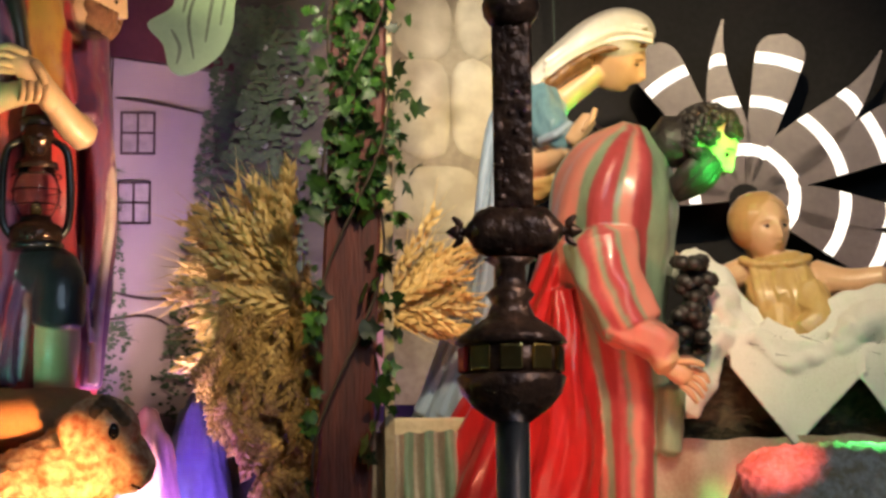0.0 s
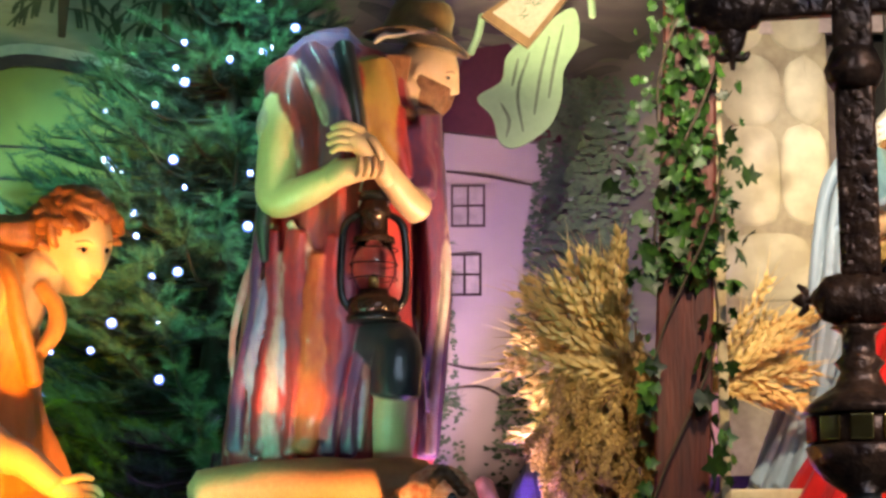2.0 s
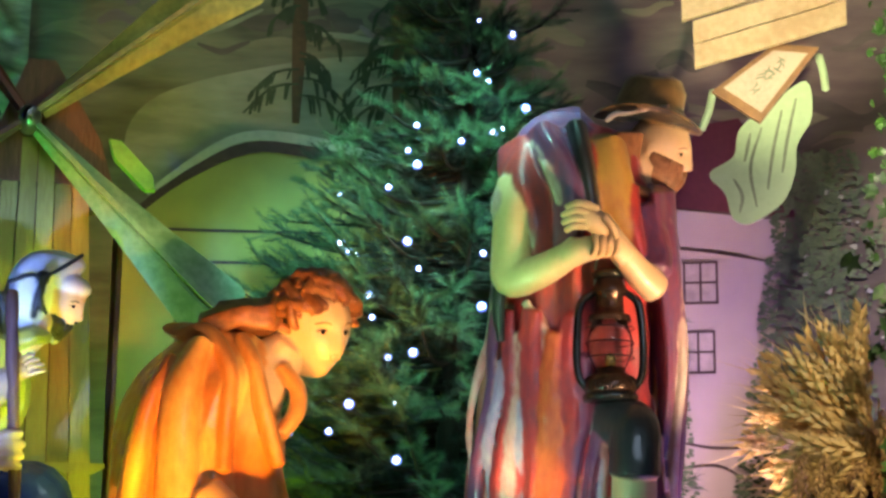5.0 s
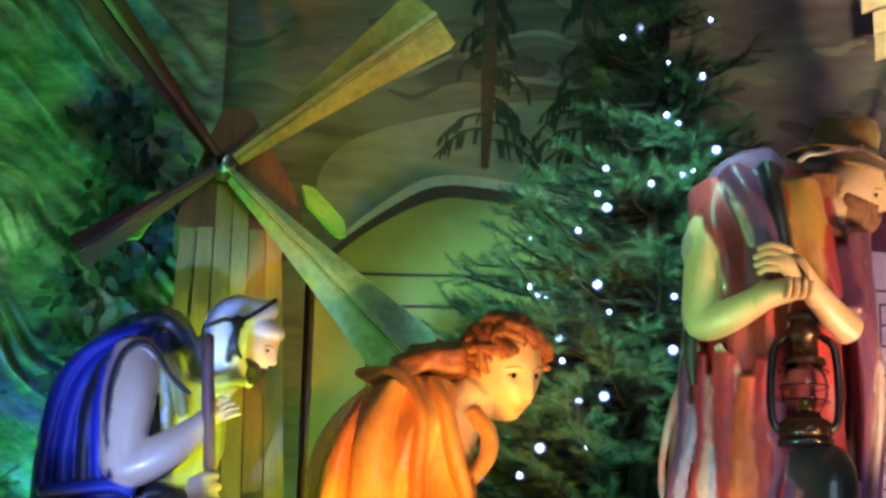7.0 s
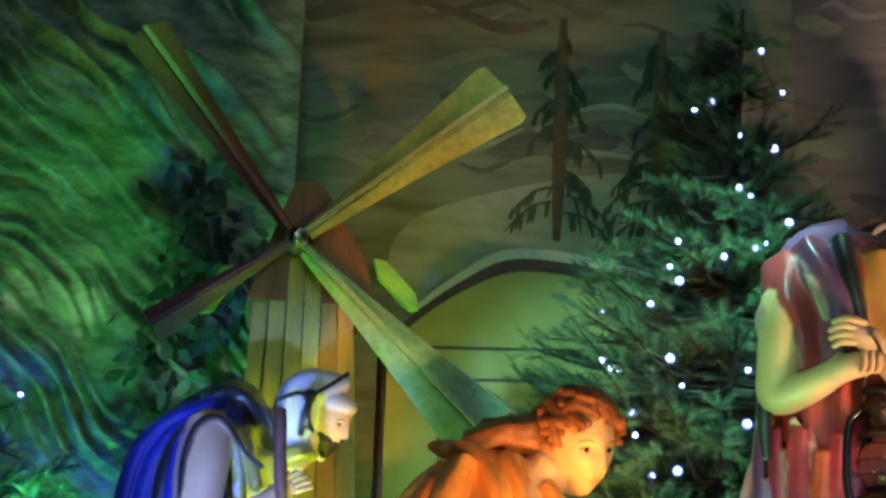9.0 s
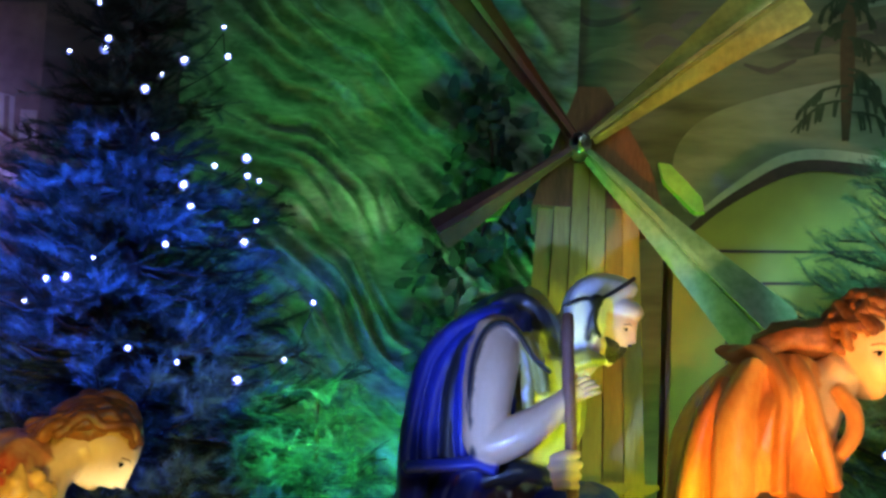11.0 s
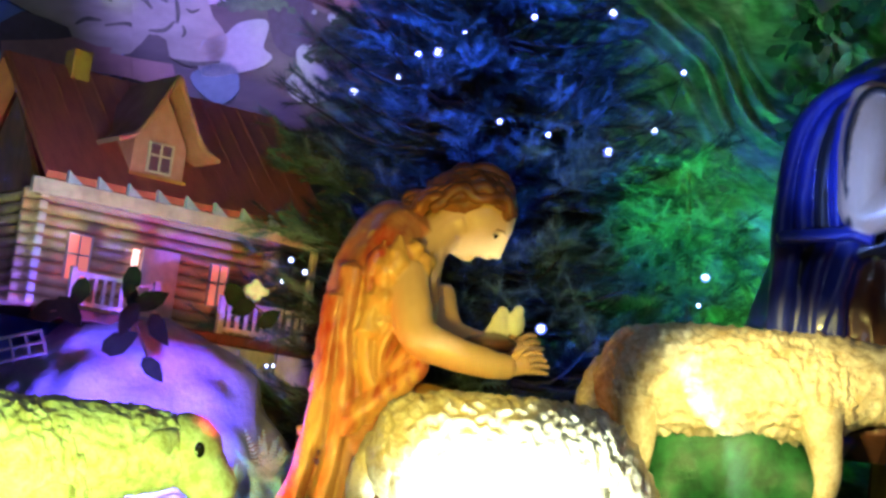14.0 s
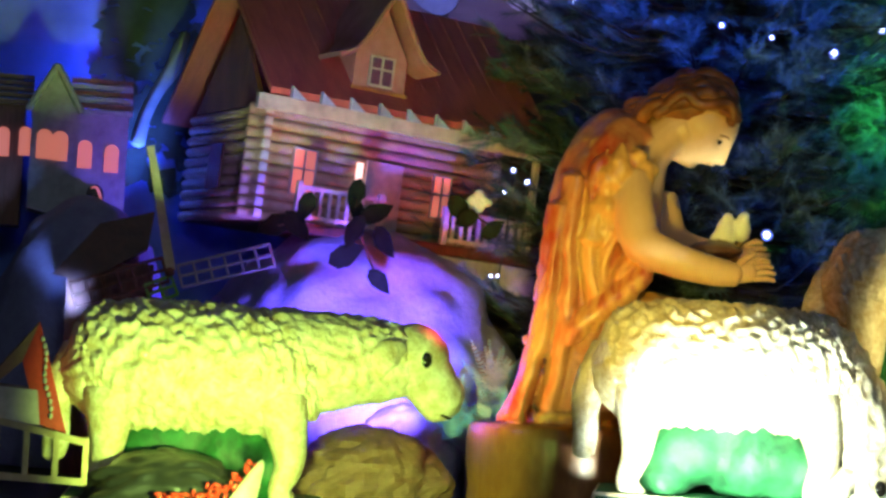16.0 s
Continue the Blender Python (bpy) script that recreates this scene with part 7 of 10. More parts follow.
# linen: soft rolls round the infant, smooth points hanging over the hay
bm = bmesh.new()
for rows_, r, y in ((((-0.194, 0.884), (-0.143, 0.840), (-0.096, 0.772), (-0.050, 0.711)), 0.042, -0.08),
                    (((-0.140, 0.809), (-0.115, 0.748), (-0.074, 0.699)), 0.044, -0.13),
                    (((-0.062, 0.711), (-0.016, 0.674), (0.050, 0.654), (0.113, 0.685), (0.149, 0.729)), 0.032, -0.15),
                    (((-0.038, 0.722), (0.043, 0.699), (0.114, 0.730)), 0.032, -0.12),
                    (((0.086, 0.737), (0.139, 0.765), (0.221, 0.780), (0.326, 0.807)), 0.037, -0.1),
                    (((0.124, 0.688), (0.172, 0.728), (0.231, 0.745), (0.346, 0.759)), 0.049, -0.13),
                    (((-0.121, 0.724), (-0.137, 0.665), (-0.165, 0.606), (-0.194, 0.564)), 0.025, -0.17),
                    (((-0.155, 0.761), (-0.170, 0.678), (-0.193, 0.606), (-0.215, 0.565)), 0.030, -0.16)):
    tube(bm, [(*p, y, r, r * 0.8) for p in rows_], 0, 26, 7, 4, 0.07, r * 40, 0.012, 16)
flap = [((-0.103, 0.676), (0.021, 0.507), (0.166, 0.636)), ((0.148, 0.637), (0.254, 0.491), (0.365, 0.664))]
for (xa, za), (xt, zt), (xc, zc_) in flap:
    cols = []
    for i in range(25):
        u = i / 24
        xs_, zs_ = xa + (xc - xa) * u, za + (zc_ - za) * u
        w = 1 - abs(u - (xt - xa) / (xc - xa)) / max((xt - xa) / (xc - xa), 1 - (xt - xa) / (xc - xa))
        bottom = zs_ - (max(za, zc_) - zt) * max(0.02, w)
        f = 0.008 * math.sin(9 * u + xa * 9)
        cols.append([[bm.verts.new((xs_, -0.165 - 0.03 * v - f * v + d, zs_ + 0.05 + (bottom - zs_ - 0.05) * v)) for v in (0, 0.25, 0.5, 0.75, 1.0)] for d in (0.0, 0.012)])
    for p, q in zip(cols, cols[1:]):
        for k in range(4):
            for d in (0, 1):
                bm.faces.new((p[d][k], q[d][k], q[d][k + 1], p[d][k + 1]))
        for k in (0, 4):
            bm.faces.new((p[0][k], q[0][k], q[1][k], p[1][k]))
    for p in (cols[0], cols[-1]):
        for k in range(4):
            bm.faces.new((p[0][k], p[0][k + 1], p[1][k + 1], p[1][k]))
cloth = new("linen_cloth", sculpt("linen_cloth", bm, [linen], 0.0036, 1, linen))
cloth.matrix_world = pose(2.398, 3.325, 0.78, 0, 0, -35.8)
tagged(cloth, "white linen cloth draped in points over hay", "cloth")


def drape(name, key_m, x0, x1, z0, z1, material, label, folds=6, depth=0.03, y=-0.1, tilt=0.0, mats2=None):
    bm = bmesh.new()
    n, m = 60, 24
    grid = []
    for i in range(n + 1):
        u = i / n
        col = []
        for j in range(m + 1):
            v = j / m
            f = math.sin(folds * math.pi * 2 * u + 1.5 * noise.noise(Vector((u * 3, v * 1.5, 1)))) * depth * (0.4 + 0.6 * (1 - v))
            col.append(bm.verts.new((x0 + (x1 - x0) * (0.5 + (u - 0.5) * (1 - 0.25 * tilt * v)), y + f + 0.02 * noise.noise(Vector((u * 5, v * 4, 2))), z0 + (z1 - z0) * v + 0.012 * noise.noise(Vector((u * 6, 3, 0))) * v)))
        grid.append(col)
    for i, (a, b) in enumerate(zip(grid, grid[1:])):
        for j in range(m):
            bm.faces.new((a[j], b[j], b[j + 1], a[j + 1])).material_index = (int(i * folds * 2 / n) % 2) if mats2 else 0
    return solid(name, bm, [material, mats2] if mats2 else material, key_m, label, "cloth")


xq, zq = -0.246, 0.512
xr, zr = 0.013, 0.513
drape("satin_cloth", pose(2.398, 3.325, 0.78, 0, 0, -35.8), xq - 0.02, xr + 0.25, 0.0, zr - 0.005, satin, "pale satin cloth hung before the crib", 4, 0.02, -0.2)
xq, zq = 0.181, 0.532
xr, zr = 0.423, 0.530
drape("striped_cloth", pose(1.456, 3.833, 0.78, 0, 0, -20.8), xq, xr, 0.0, zr, satin, "folded pale cloth striped green and red", 5, 0.025, -0.16, 0.6, stripe_green)
bm = bmesh.new()
xq, zq = 0.229, 0.532
xr, zr = 0.460, 0.563
box(bm, xq, xr + 0.15, -0.1, 0.2, 0.0, zr, 0, 0.006)
solid("wooden_step", bm, wood_pale, pose(1.456, 3.833, 0.78, 0, 0, -20.8), "pale wooden step behind the striped cloth", "step", smooth=False)

# sunburst of petals with light strips
fan = thing("sunburst_panel", pose(2.674, 3.804, 0.78, 0, 0, -35.1), "plum-grey sunburst petals crossed by lit strips on black", "decoration")
fx, fz = -0.019, 1.111
rad = 0.00137
for ang, r1, wide, flame in ((-82, 300, 44, False), (-60, 310, 30, True), (-31, 332, 45, False), (-5, 328, 31, True), (15.5, 306, 44, False), (44, 356, 42, True), (67, 330, 50, False), (94, 360, 34, True), (116, 330, 46, False)):
    a = radians(ang)

    def at(r, w):
        g = a + (0.1 * math.sin(math.pi * (r - 30) / (r1 - 30)) * (1 if ang > 0 else -1) if flame else 0.0)
        return fx + rad * (r * math.sin(g) + w * math.cos(g)), fz + rad * (r * math.cos(g) - w * math.sin(g))

    def wid(r):
        q = (r - 24) / (r1 - 24)
        if flame:
            return 2 + wide * math.sin(math.pi * min(1.0, max(0.0, q)) ** 0.62) ** 1.25
        return (6 + (wide - 6) * min(1.0, q / 0.82) ** 0.8) * (1 if q < 0.86 else math.sqrt(max(0.0, 1 - ((q - 0.86) / 0.14) ** 2)))

    rr = [float(q) for q in np.linspace(26, r1, 30)]
    bm = bmesh.new()
    sheet(bm, [at(r, wid(r)) for r in rr] + [at(r, -wid(r)) for r in rr[::-1] if wid(r) > 0.5], 0.0, 0.012)
    petal = part("petal", bm, petal_grey, fan)
    for r in (84, 172, 252):
        if r > r1 - 40:
            continue
        bm = bmesh.new()
        steps = (-1, -0.5, 0, 0.5, 1)
        sheet(bm, [at(r - 10 + 4 * (1 - s * s), s * 0.97 * wid(r - 10)) for s in steps] + [at(r + 10 + 4 * (1 - s * s), s * 0.97 * wid(r + 10)) for s in steps[::-1]], -0.006, 0.005)
        part("light_strip", bm, strip_light, petal, "glowing white strip")
bm = bmesh.new()
lathe(bm, [(rad * 28, -0.0), (rad * 28, 0.02)], 24)
for v in bm.verts:
    v.co = Vector((fx + v.co.x, v.co.z, fz + v.co.y))
part("hub", bm, black_cloth, fan)

# planked roof edge, card and pale cut-out
roof = thing("plank_roof", pose(1.364, 4.078, 0.78, 0, 0, -18.5), "slanting roof edge of overlapping pale planks", "roof")
for i in range(7):
    xl, zl = -0.231, 2.127
    k = i * 0.059
    bm = bmesh.new()
    xs, xe = xl + 0.014 * i + (0.012 if i % 2 else 0), xl + 0.43
    slope = 0.27
    zt = zl - k
    f = [(xs, zt), (xe, zt + (xe - xs) * slope), (xe, zt - 0.055 + (xe - xs) * slope), (xs, zt - 0.055)]
    sheet(bm, f, -0.02 - 0.003 * i, 0.016)
    part("plank", bm, wood_pale, roof)
cut = thing("drapery_cutout", pose(1.364, 4.078, 0.78, 0, 0, -18.5), "pale green painted drapery cut-out hanging under planks", "decoration")
bm = bmesh.new()
sheet(bm, smooth_line([(-0.048, 1.588), (-0.064, 1.523), (-0.120, 1.483), (-0.085, 1.436), (-0.069, 1.378), (-0.028, 1.364), (0.044, 1.411), (0.075, 1.480), (0.082, 1.547), (0.117, 1.614), (0.106, 1.697), (0.029, 1.650)], 5), 0.03, 0.008)
part("board", bm, paint_angel, cut)
bm = bmesh.new()
for ln in ([(0.002, 1.589), (-0.026, 1.495), (-0.014, 1.401)], [(0.049, 1.629), (0.027, 1.535), (0.012, 1.441)], [(0.082, 1.656), (0.060, 1.561), (0.046, 1.480)], [(-0.065, 1.469), (-0.046, 1.428), (-0.053, 1.388)], [(-0.024, 1.576), (-0.039, 1.509)]):
    ribbon(bm, ln, 0.008, 0.028)
part("fold_line", bm, paint_fold, cut)
for ln in ([(-0.108, 1.681), (-0.118, 1.633), (-0.136, 1.589)], [(0.137, 1.758), (0.146, 1.716), (0.150, 1.675)]):
    bm = bmesh.new()
    tube(bm, [(*p, 0.03, 0.009) for p in ln], 0, 8, 4)
    part("tassel", bm, paint_angel, cut, "", True)
card = thing("framed_card", pose(1.364, 4.078, 0.78, 0, 0, -18.5), "tan framed card hanging askew", "picture")
P4 = [(-0.111, 1.671), (-0.002, 1.592), (0.137, 1.768), (0.038, 1.781)]
bm = bmesh.new()
sheet(bm, P4, 0.0, 0.012)
part("mount", bm, card_frame, card)
mid = (sum(p[0] for p in P4) / 4, sum(p[1] for p in P4) / 4)
bm = bmesh.new()
sheet(bm, [(mid[0] + (p[0] - mid[0]) * 0.78, mid[1] + (p[1] - mid[1]) * 0.78) for p in P4], -0.004, 0.003)
part("print", bm, satin, card, "faded print")
bm = bmesh.new()
rng = random.Random(8)
for i in range(16):
    u, v, g = rng.uniform(-0.042, 0.05), rng.uniform(-0.022, 0.022), rng.uniform(0, 3.1)
    u, v = mid[0] + 0.78 * u + 0.3 * v, mid[1] + v + 0.75 * u
    ribbon(bm, [(u - 0.012 * math.cos(g), v - 0.009 * math.sin(g)), (u + 0.004 * math.sin(7 * g), v), (u + 0.012 * math.cos(g), v + 0.009 * math.sin(g))], 0.0035, -0.0052 - 0.0001 * i)
part("drawing", bm, paint_fold, card, "thin drawn lines")
# small red lamp
bm = bmesh.new()
x, z = -0.057, 1.447
ball(bm, x, z, 0.25, 0.008, 0.008, 0.008, 0, 10)
x2, z2 = -0.057, 1.447
tube(bm, [(x, z + 0.008, 0.25, 0.003), (x, z + 0.3, 0.3, 0.003)], 1, 6, 3)
solid("red_pilot_lamp", bm, [mat("red_glow", (1.0, 0.02, 0.02), glow=4, bump=0), cable], pose(2.150, 3.724, 0.78, 0, 0, -30.0), "tiny red pilot lamp hanging on a cable", "lamp")


# ---- shepherd's lantern ----
lantern = thing("hurricane_lantern", pose(0.905, 3.711, 0.78, 0, 0, -13.7), "black hurricane lantern with copper base and clear globe", "lantern")
lx, lz = -0.000, 0.883
H = (-0.000, 1.152)[1] - lz
bm = bmesh.new()
lathe(bm, [(0.052, lz), (0.056, lz + 0.006), (0.056, lz + 0.014), (0.05, lz + 0.02)], 28, 0, lx)
part("base", bm, enamel, lantern, "", True)
bm = bmesh.new()
lathe(bm, [(0.05, lz + 0.014), (0.053, lz + 0.03), (0.05, lz + 0.05), (0.034, lz + 0.058), (0.03, lz + 0.07)], 28, 0, lx)
part("tank", bm, copper, lantern, "copper fuel tank", True)
bm = bmesh.new()
lathe(bm, [(0.03, lz + 0.066), (0.046, lz + 0.1), (0.047, lz + 0.125), (0.036, lz + 0.165), (0.033, lz + 0.166), (0.044, lz + 0.125), (0.043, lz + 0.1), (0.028, lz + 0.068)], 28, 0, lx)
part("globe", bm, clear, lantern, "clear glass globe", True)
bm = bmesh.new()
lathe(bm, [(0.044, lz + 0.164), (0.042, lz + 0.176), (0.03, lz + 0.182), (0.028, lz + 0.215), (0.036, lz + 0.222), (0.034, lz + 0.232), (0.022, lz + H - 0.01), (0.024, lz + H)], 28, 0, lx)
part("chimney", bm, copper, lantern, "copper chimney", True)
bm = bmesh.new()
lathe(bm, [(0.03, lz + H - 0.018), (0.036, lz + H - 0.006), (0.03, lz + H), (0.01, lz + H + 0.004)], 24, 0, lx)
part("cap", bm, enamel, lantern, "", True)
for s in (-1, 1):
    bm = bmesh.new()
    tube(bm, [(lx + s * 0.048, lz + 0.03, 0, 0.008), (lx + s * 0.064, lz + 0.06, 0, 0.0085), (lx + s * 0.066, lz + 0.13, 0, 0.0085), (lx + s * 0.058, lz + 0.2, 0, 0.0085), (lx + s * 0.03, lz + 0.226, 0, 0.007)], 0, 10, 5)
    part("side_tube", bm, enamel, lantern, "", True)
for q in (0.09, 0.12, 0.15):
    bm = bmesh.new()
    tube(bm, [(lx + 0.049 * math.cos(a), lz + q, 0.049 * math.sin(a), 0.0015) for a in np.linspace(0, 2 * math.pi, 13)], 0, 5, 2, caps=False)
    part("guard_wire", bm, enamel, lantern, "", True)
bm = bmesh.new()
tube(bm, [(lx, lz + 0.07, 0, 0.01), (lx, lz + 0.09, 0, 0.012), (lx, lz + 0.1, 0, 0.006)], 0, 12, 3)
part("burner", bm, brass, lantern, "", True)
bm = bmesh.new()
tube(bm, [(lx - 0.03, lz + 0.225, 0, 0.002), (lx - 0.025, lz + H + 0.02, 0, 0.002), (lx, lz + H + 0.04, 0, 0.002), (lx + 0.025, lz + H + 0.02, 0, 0.002), (lx + 0.03, lz + 0.225, 0, 0.002)], 0, 6, 4)
part("bail", bm, steel, lantern, "", True)


# ---- lit fir trees ----
def spray(V, Fc, base, dv, ln, size, rng, count=36):
    """A bottle-brush twig of needles."""
    a1 = dv.orthogonal().normalized()
    a2 = dv.cross(a1)
    turn = rng.uniform(0, 6.28)
    for k in range(count):
        u = (k + 1) / count
        th = k * 2.4 + turn
        o = a1 * math.cos(th) + a2 * math.sin(th)
        c = base + dv * (ln * u)
        tip = c + (o + dv * (0.5 + 0.9 * u)) * (0.02 * size * rng.uniform(0.7, 1.25))
        w = dv.cross(o) * (0.0017 * size)
        n0 = len(V)
        V += [tuple(c + w), tuple(c - w), tuple(tip)]
        Fc.append((n0, n0 + 1, n0 + 2))


def fir_tree(m, apex_x, apex_z, slope, rmax, foot_x, branches, mats, label, seed, leds, squash=0.55, size=1.0, bare=0.0):
    tree = thing("christmas_tree", m, label, "tree", "lit fir trees")
    rng = random.Random(seed)
    bm = bmesh.new()
    tube(bm, [(foot_x, 0.0, 0, 0.035), ((foot_x + apex_x) / 2, apex_z * 0.5, 0, 0.024), (apex_x, apex_z, 0, 0.005)], 0, 10, 5)
    part("trunk", bm, dark_bark, tree, "", True)
    boughs = bmesh.new()
    nv, nf, kv, kf = [], [], [], []
    for b in range(branches):
        q = (b + rng.random()) / branches
        q = q ** 0.62
        z = apex_z * (1 - q) * 0.97 + 0.06
        rr = min(rmax, slope * (apex_z - z) + 0.05) * rng.uniform(0.62, 1.12)
        az = rng.uniform(0, 2 * math.pi)
        tx = foot_x + (apex_x - foot_x) * z / apex_z
        d = Vector((math.cos(az), math.sin(az) * squash, 0))
        drop = rng.uniform(-0.25, 0.2)
        p0, p1, p2 = Vector((tx, 0, z)), Vector((tx, 0, z - 0.02)) + d * rr * 0.55, Vector((tx, 0, z - drop * rr)) + d * rr
        tube(boughs, [(p.x, p.z, p.y, r) for p, r in ((p0, 0.007), (p1, 0.005), (p2, 0.002))], 0, 5, 3, caps=False)
        count = max(4, int(rr * 27))
        fwd = (p2 - p0).normalized()
        sidev = fwd.cross(Vector((0, 0, 1))).normalized()
        for i in range(count):
            t = (i + 0.8) / count
            base = (1 - t) ** 2 * p0 + 2 * t * (1 - t) * p1 + t * t * p2
            if base.y > 0.14 or t < 0.2:
                continue
            for s in (-1, 1, 0):
                if s == 0 and i != count - 1 and rng.random() < 0.5:
                    continue
                dv = (fwd * rng.uniform(0.4, 0.9) + sidev * s * rng.uniform(0.4, 0.9) + Vector((0, -0.25, rng.uniform(-0.25, 0.6)))).normalized()
                ln = rng.uniform(0.055, 0.1) * size
                # inner and noise-picked sprays get the needles coloured as shade
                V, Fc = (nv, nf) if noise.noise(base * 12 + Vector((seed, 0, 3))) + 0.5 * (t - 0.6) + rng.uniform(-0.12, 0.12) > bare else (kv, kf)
                spray(V, Fc, base, dv, ln, size, rng)
    tagged(part("bough", boughs, dark_bark, tree, "", True), kind="stuff")
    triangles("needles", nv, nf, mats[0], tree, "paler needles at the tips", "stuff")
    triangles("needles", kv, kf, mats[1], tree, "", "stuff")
    string = thing("light_string", m, "string of small bluish-white lights on a fir tree", "lights", "light strings")
    last = None
    for i, (x, z) in enumerate(leds):
        y = -min(rmax, slope * max(0.05, apex_z - z)) * squash * 0.85 * math.sqrt(max(0.1, 1 - min(1, abs(x - apex_x) / max(0.1, slope * (apex_z - z))) ** 2))
        far = math.hypot(m.translation.x, m.translation.y)
        x, z = x * (far + y) / far, 0.37 + (z - 0.37) * (far + y) / far
        r = (0.0046, 0.0062, 0.0032, 0.0042, 0.0058, 0.0036)[i * 5 % 6] * (0.6 if x < -0.42 else 1.0)
        bm = bmesh.new()
        ball(bm, 0, 0, 0, r, r, r, 0, 12)
        bulb_ = part("led", bm, led, string, "", True, pose(x, y, z))
        # the bulb's halo, shaped as a glowing disc behind it
        bm = bmesh.new()
        lathe(bm, [(r * 0.5, 0.0), (r * 1.9, 0.001), (r * 1.95, 0.003), (r * 0.6, 0.012), (r * 0.4, 0.016)], 12)
        part("led_halo", bm, led_halo, bulb_, "", True, pose(0, r * 0.55, 0, -90 + rng.uniform(-14, 14), 0, rng.uniform(-14, 14)))
        if last and (Vector(last) - Vector((x, y, z))).length < 0.45:
            a, b = last, (x, y, z)
            bm = bmesh.new()
            tube(bm, [(a[0], a[2] - 0.012, a[1] + 0.012, 0.0016), ((a[0] + b[0]) / 2, (a[2] + b[2]) / 2 - 0.03, (a[1] + b[1]) / 2 + 0.015, 0.0016), (b[0], b[2] - 0.012, b[1] + 0.012, 0.0016)], 0, 5, 4, caps=False)
            part("wire", bm, cable, string, "", True)
        last = (x, y, z)
    return tree


ax, az = 0.098, 2.207
fx, _ = -0.030, 0.562
LEDS_A = [(0.141, 2.101), (0.19, 1.993), (0.022, 1.973), (-0.02, 1.95), (0.087, 1.885), (0.168, 1.852), (0.083, 1.754), (0.11, 1.734), (0.199, 1.668), (-0.06, 1.622), (0.144, 1.617), (0.121, 1.607), (0.046, 1.585), (-0.08, 1.56), (-0.058, 1.527), (-0.125, 1.47), (-0.237, 1.45), (-0.235, 1.332), (-0.216, 1.314), (-0.2, 1.306), (-0.08, 1.34), (0.098, 1.313), (-0.053, 1.275), (0.095, 1.187), (-0.168, 1.21), (-0.16, 1.158), (-0.064, 1.077), (-0.122, 1.064), (-0.103, 0.957), (-0.21, 0.955), (-0.255, 0.891), (-0.344, 0.886), (-0.1, 0.827), (-0.361, 0.784)]
fir_tree(pose(0.666, 4.349, 0.78, 0, 0, -8.7), ax, az, 0.42, 0.5, fx, 520, (needle, needle_shaded), "dark green fir tree strung with bluish-white lights", 4, LEDS_A, 0.5, 0.74, -0.06)
ax, az = -0.117, 1.966
fx, _ = -0.004, 0.503
LEDS_B = [(-0.045, 1.521), (0.094, 1.466), (0.165, 1.491), (0.170, 1.449), (0.197, 1.440), (0.028, 1.414), (0.046, 1.367), (0.198, 1.346), (0.174, 1.294), (-0.003, 1.274), (-0.158, 1.230), (-0.215, 1.182), (-0.259, 1.173), (-0.300, 1.120), (-0.397, 1.079), (-0.068, 1.033), (0.043, 1.009), (0.180, 0.979), (0.281, 1.034), (0.339, 1.169), (0.412, 0.713), (-0.117, 0.683),
          (-0.253, 1.703), (-0.175, 1.717), (-0.169, 1.742), (-0.043, 1.670), (-0.077, 1.631), (0.105, 1.728), (0.091, 1.798), (0.006, 1.709), (-0.046, 1.522), (-0.196, 1.825), (-0.479, 0.667), (-0.528, 0.643), (0.400, 0.650), (0.052, 0.575), (-0.549, 0.453), (-0.534, 0.454), (-0.511, 0.692)]
fir_tree(pose(-1.200, 4.129, 0.78, 0, 0, 16.2), ax, az, 0.4, 0.58, fx, 460, (needle_b, needle_shaded), "tall fir tree strung with bluish-white lights", 7, LEDS_B, 0.5, 0.8, 0.13)


# ---- windmill ----
mill = thing("windmill", pose(-0.285, 4.291, 0.78, 0, 0, 3.8), "tall yellow boarded windmill with four painted sails", "windmill")
bx0, bz0 = -0.130, 0.936
bx1, _ = 0.180, 0.949
tx0, tz = -0.091, 1.496
tx1, _ = 0.129, 1.501
N = 6
for i in range(N):
    bm = bmesh.new()
    u0, u1 = i / N + 0.006, (i + 1) / N - 0.006
    gx0, gx1 = bx0 + (bx1 - bx0) * u0 - (bz0 - 0.0) * 0.02, bx0 + (bx1 - bx0) * u1 + (bz0 - 0.0) * 0.02
    sheet(bm, [(bx0 + (bx1 - bx0) * u0 + (u0 - 0.5) * 0.05, 0.0), (bx0 + (bx1 - bx0) * u1 + (u1 - 0.5) * 0.05, 0.0), (tx0 + (tx1 - tx0) * u1, tz), (tx0 + (tx1 - tx0) * u0, tz)], -0.06 - 0.05 * math.sin(math.pi * (u0 + u1) / 2), 0.015)
    part("board", bm, mill_yellow, mill)
bm = bmesh.new()
for v0, v1, w in ((0.0, tz, 0.0),):
    ring0 = [bm.verts.new(p) for p in ((bx0 - 0.03, -0.05, v0), (bx1 + 0.03, -0.05, v0), (bx1 + 0.03, 0.22, v0), (bx0 - 0.03, 0.22, v0))]
    ring1 = [bm.verts.new(p) for p in ((tx0 + 0.005, -0.05, v1), (tx1 - 0.005, -0.05, v1), (tx1 - 0.005, 0.16, v1), (tx0 + 0.005, 0.16, v1))]
    for j in range(4):
        bm.faces.new((ring0[j], ring0[(j + 1) % 4], ring1[(j + 1) % 4], ring1[j]))
    bm.faces.new(ring1)
part("core", bm, wood_brown, mill)
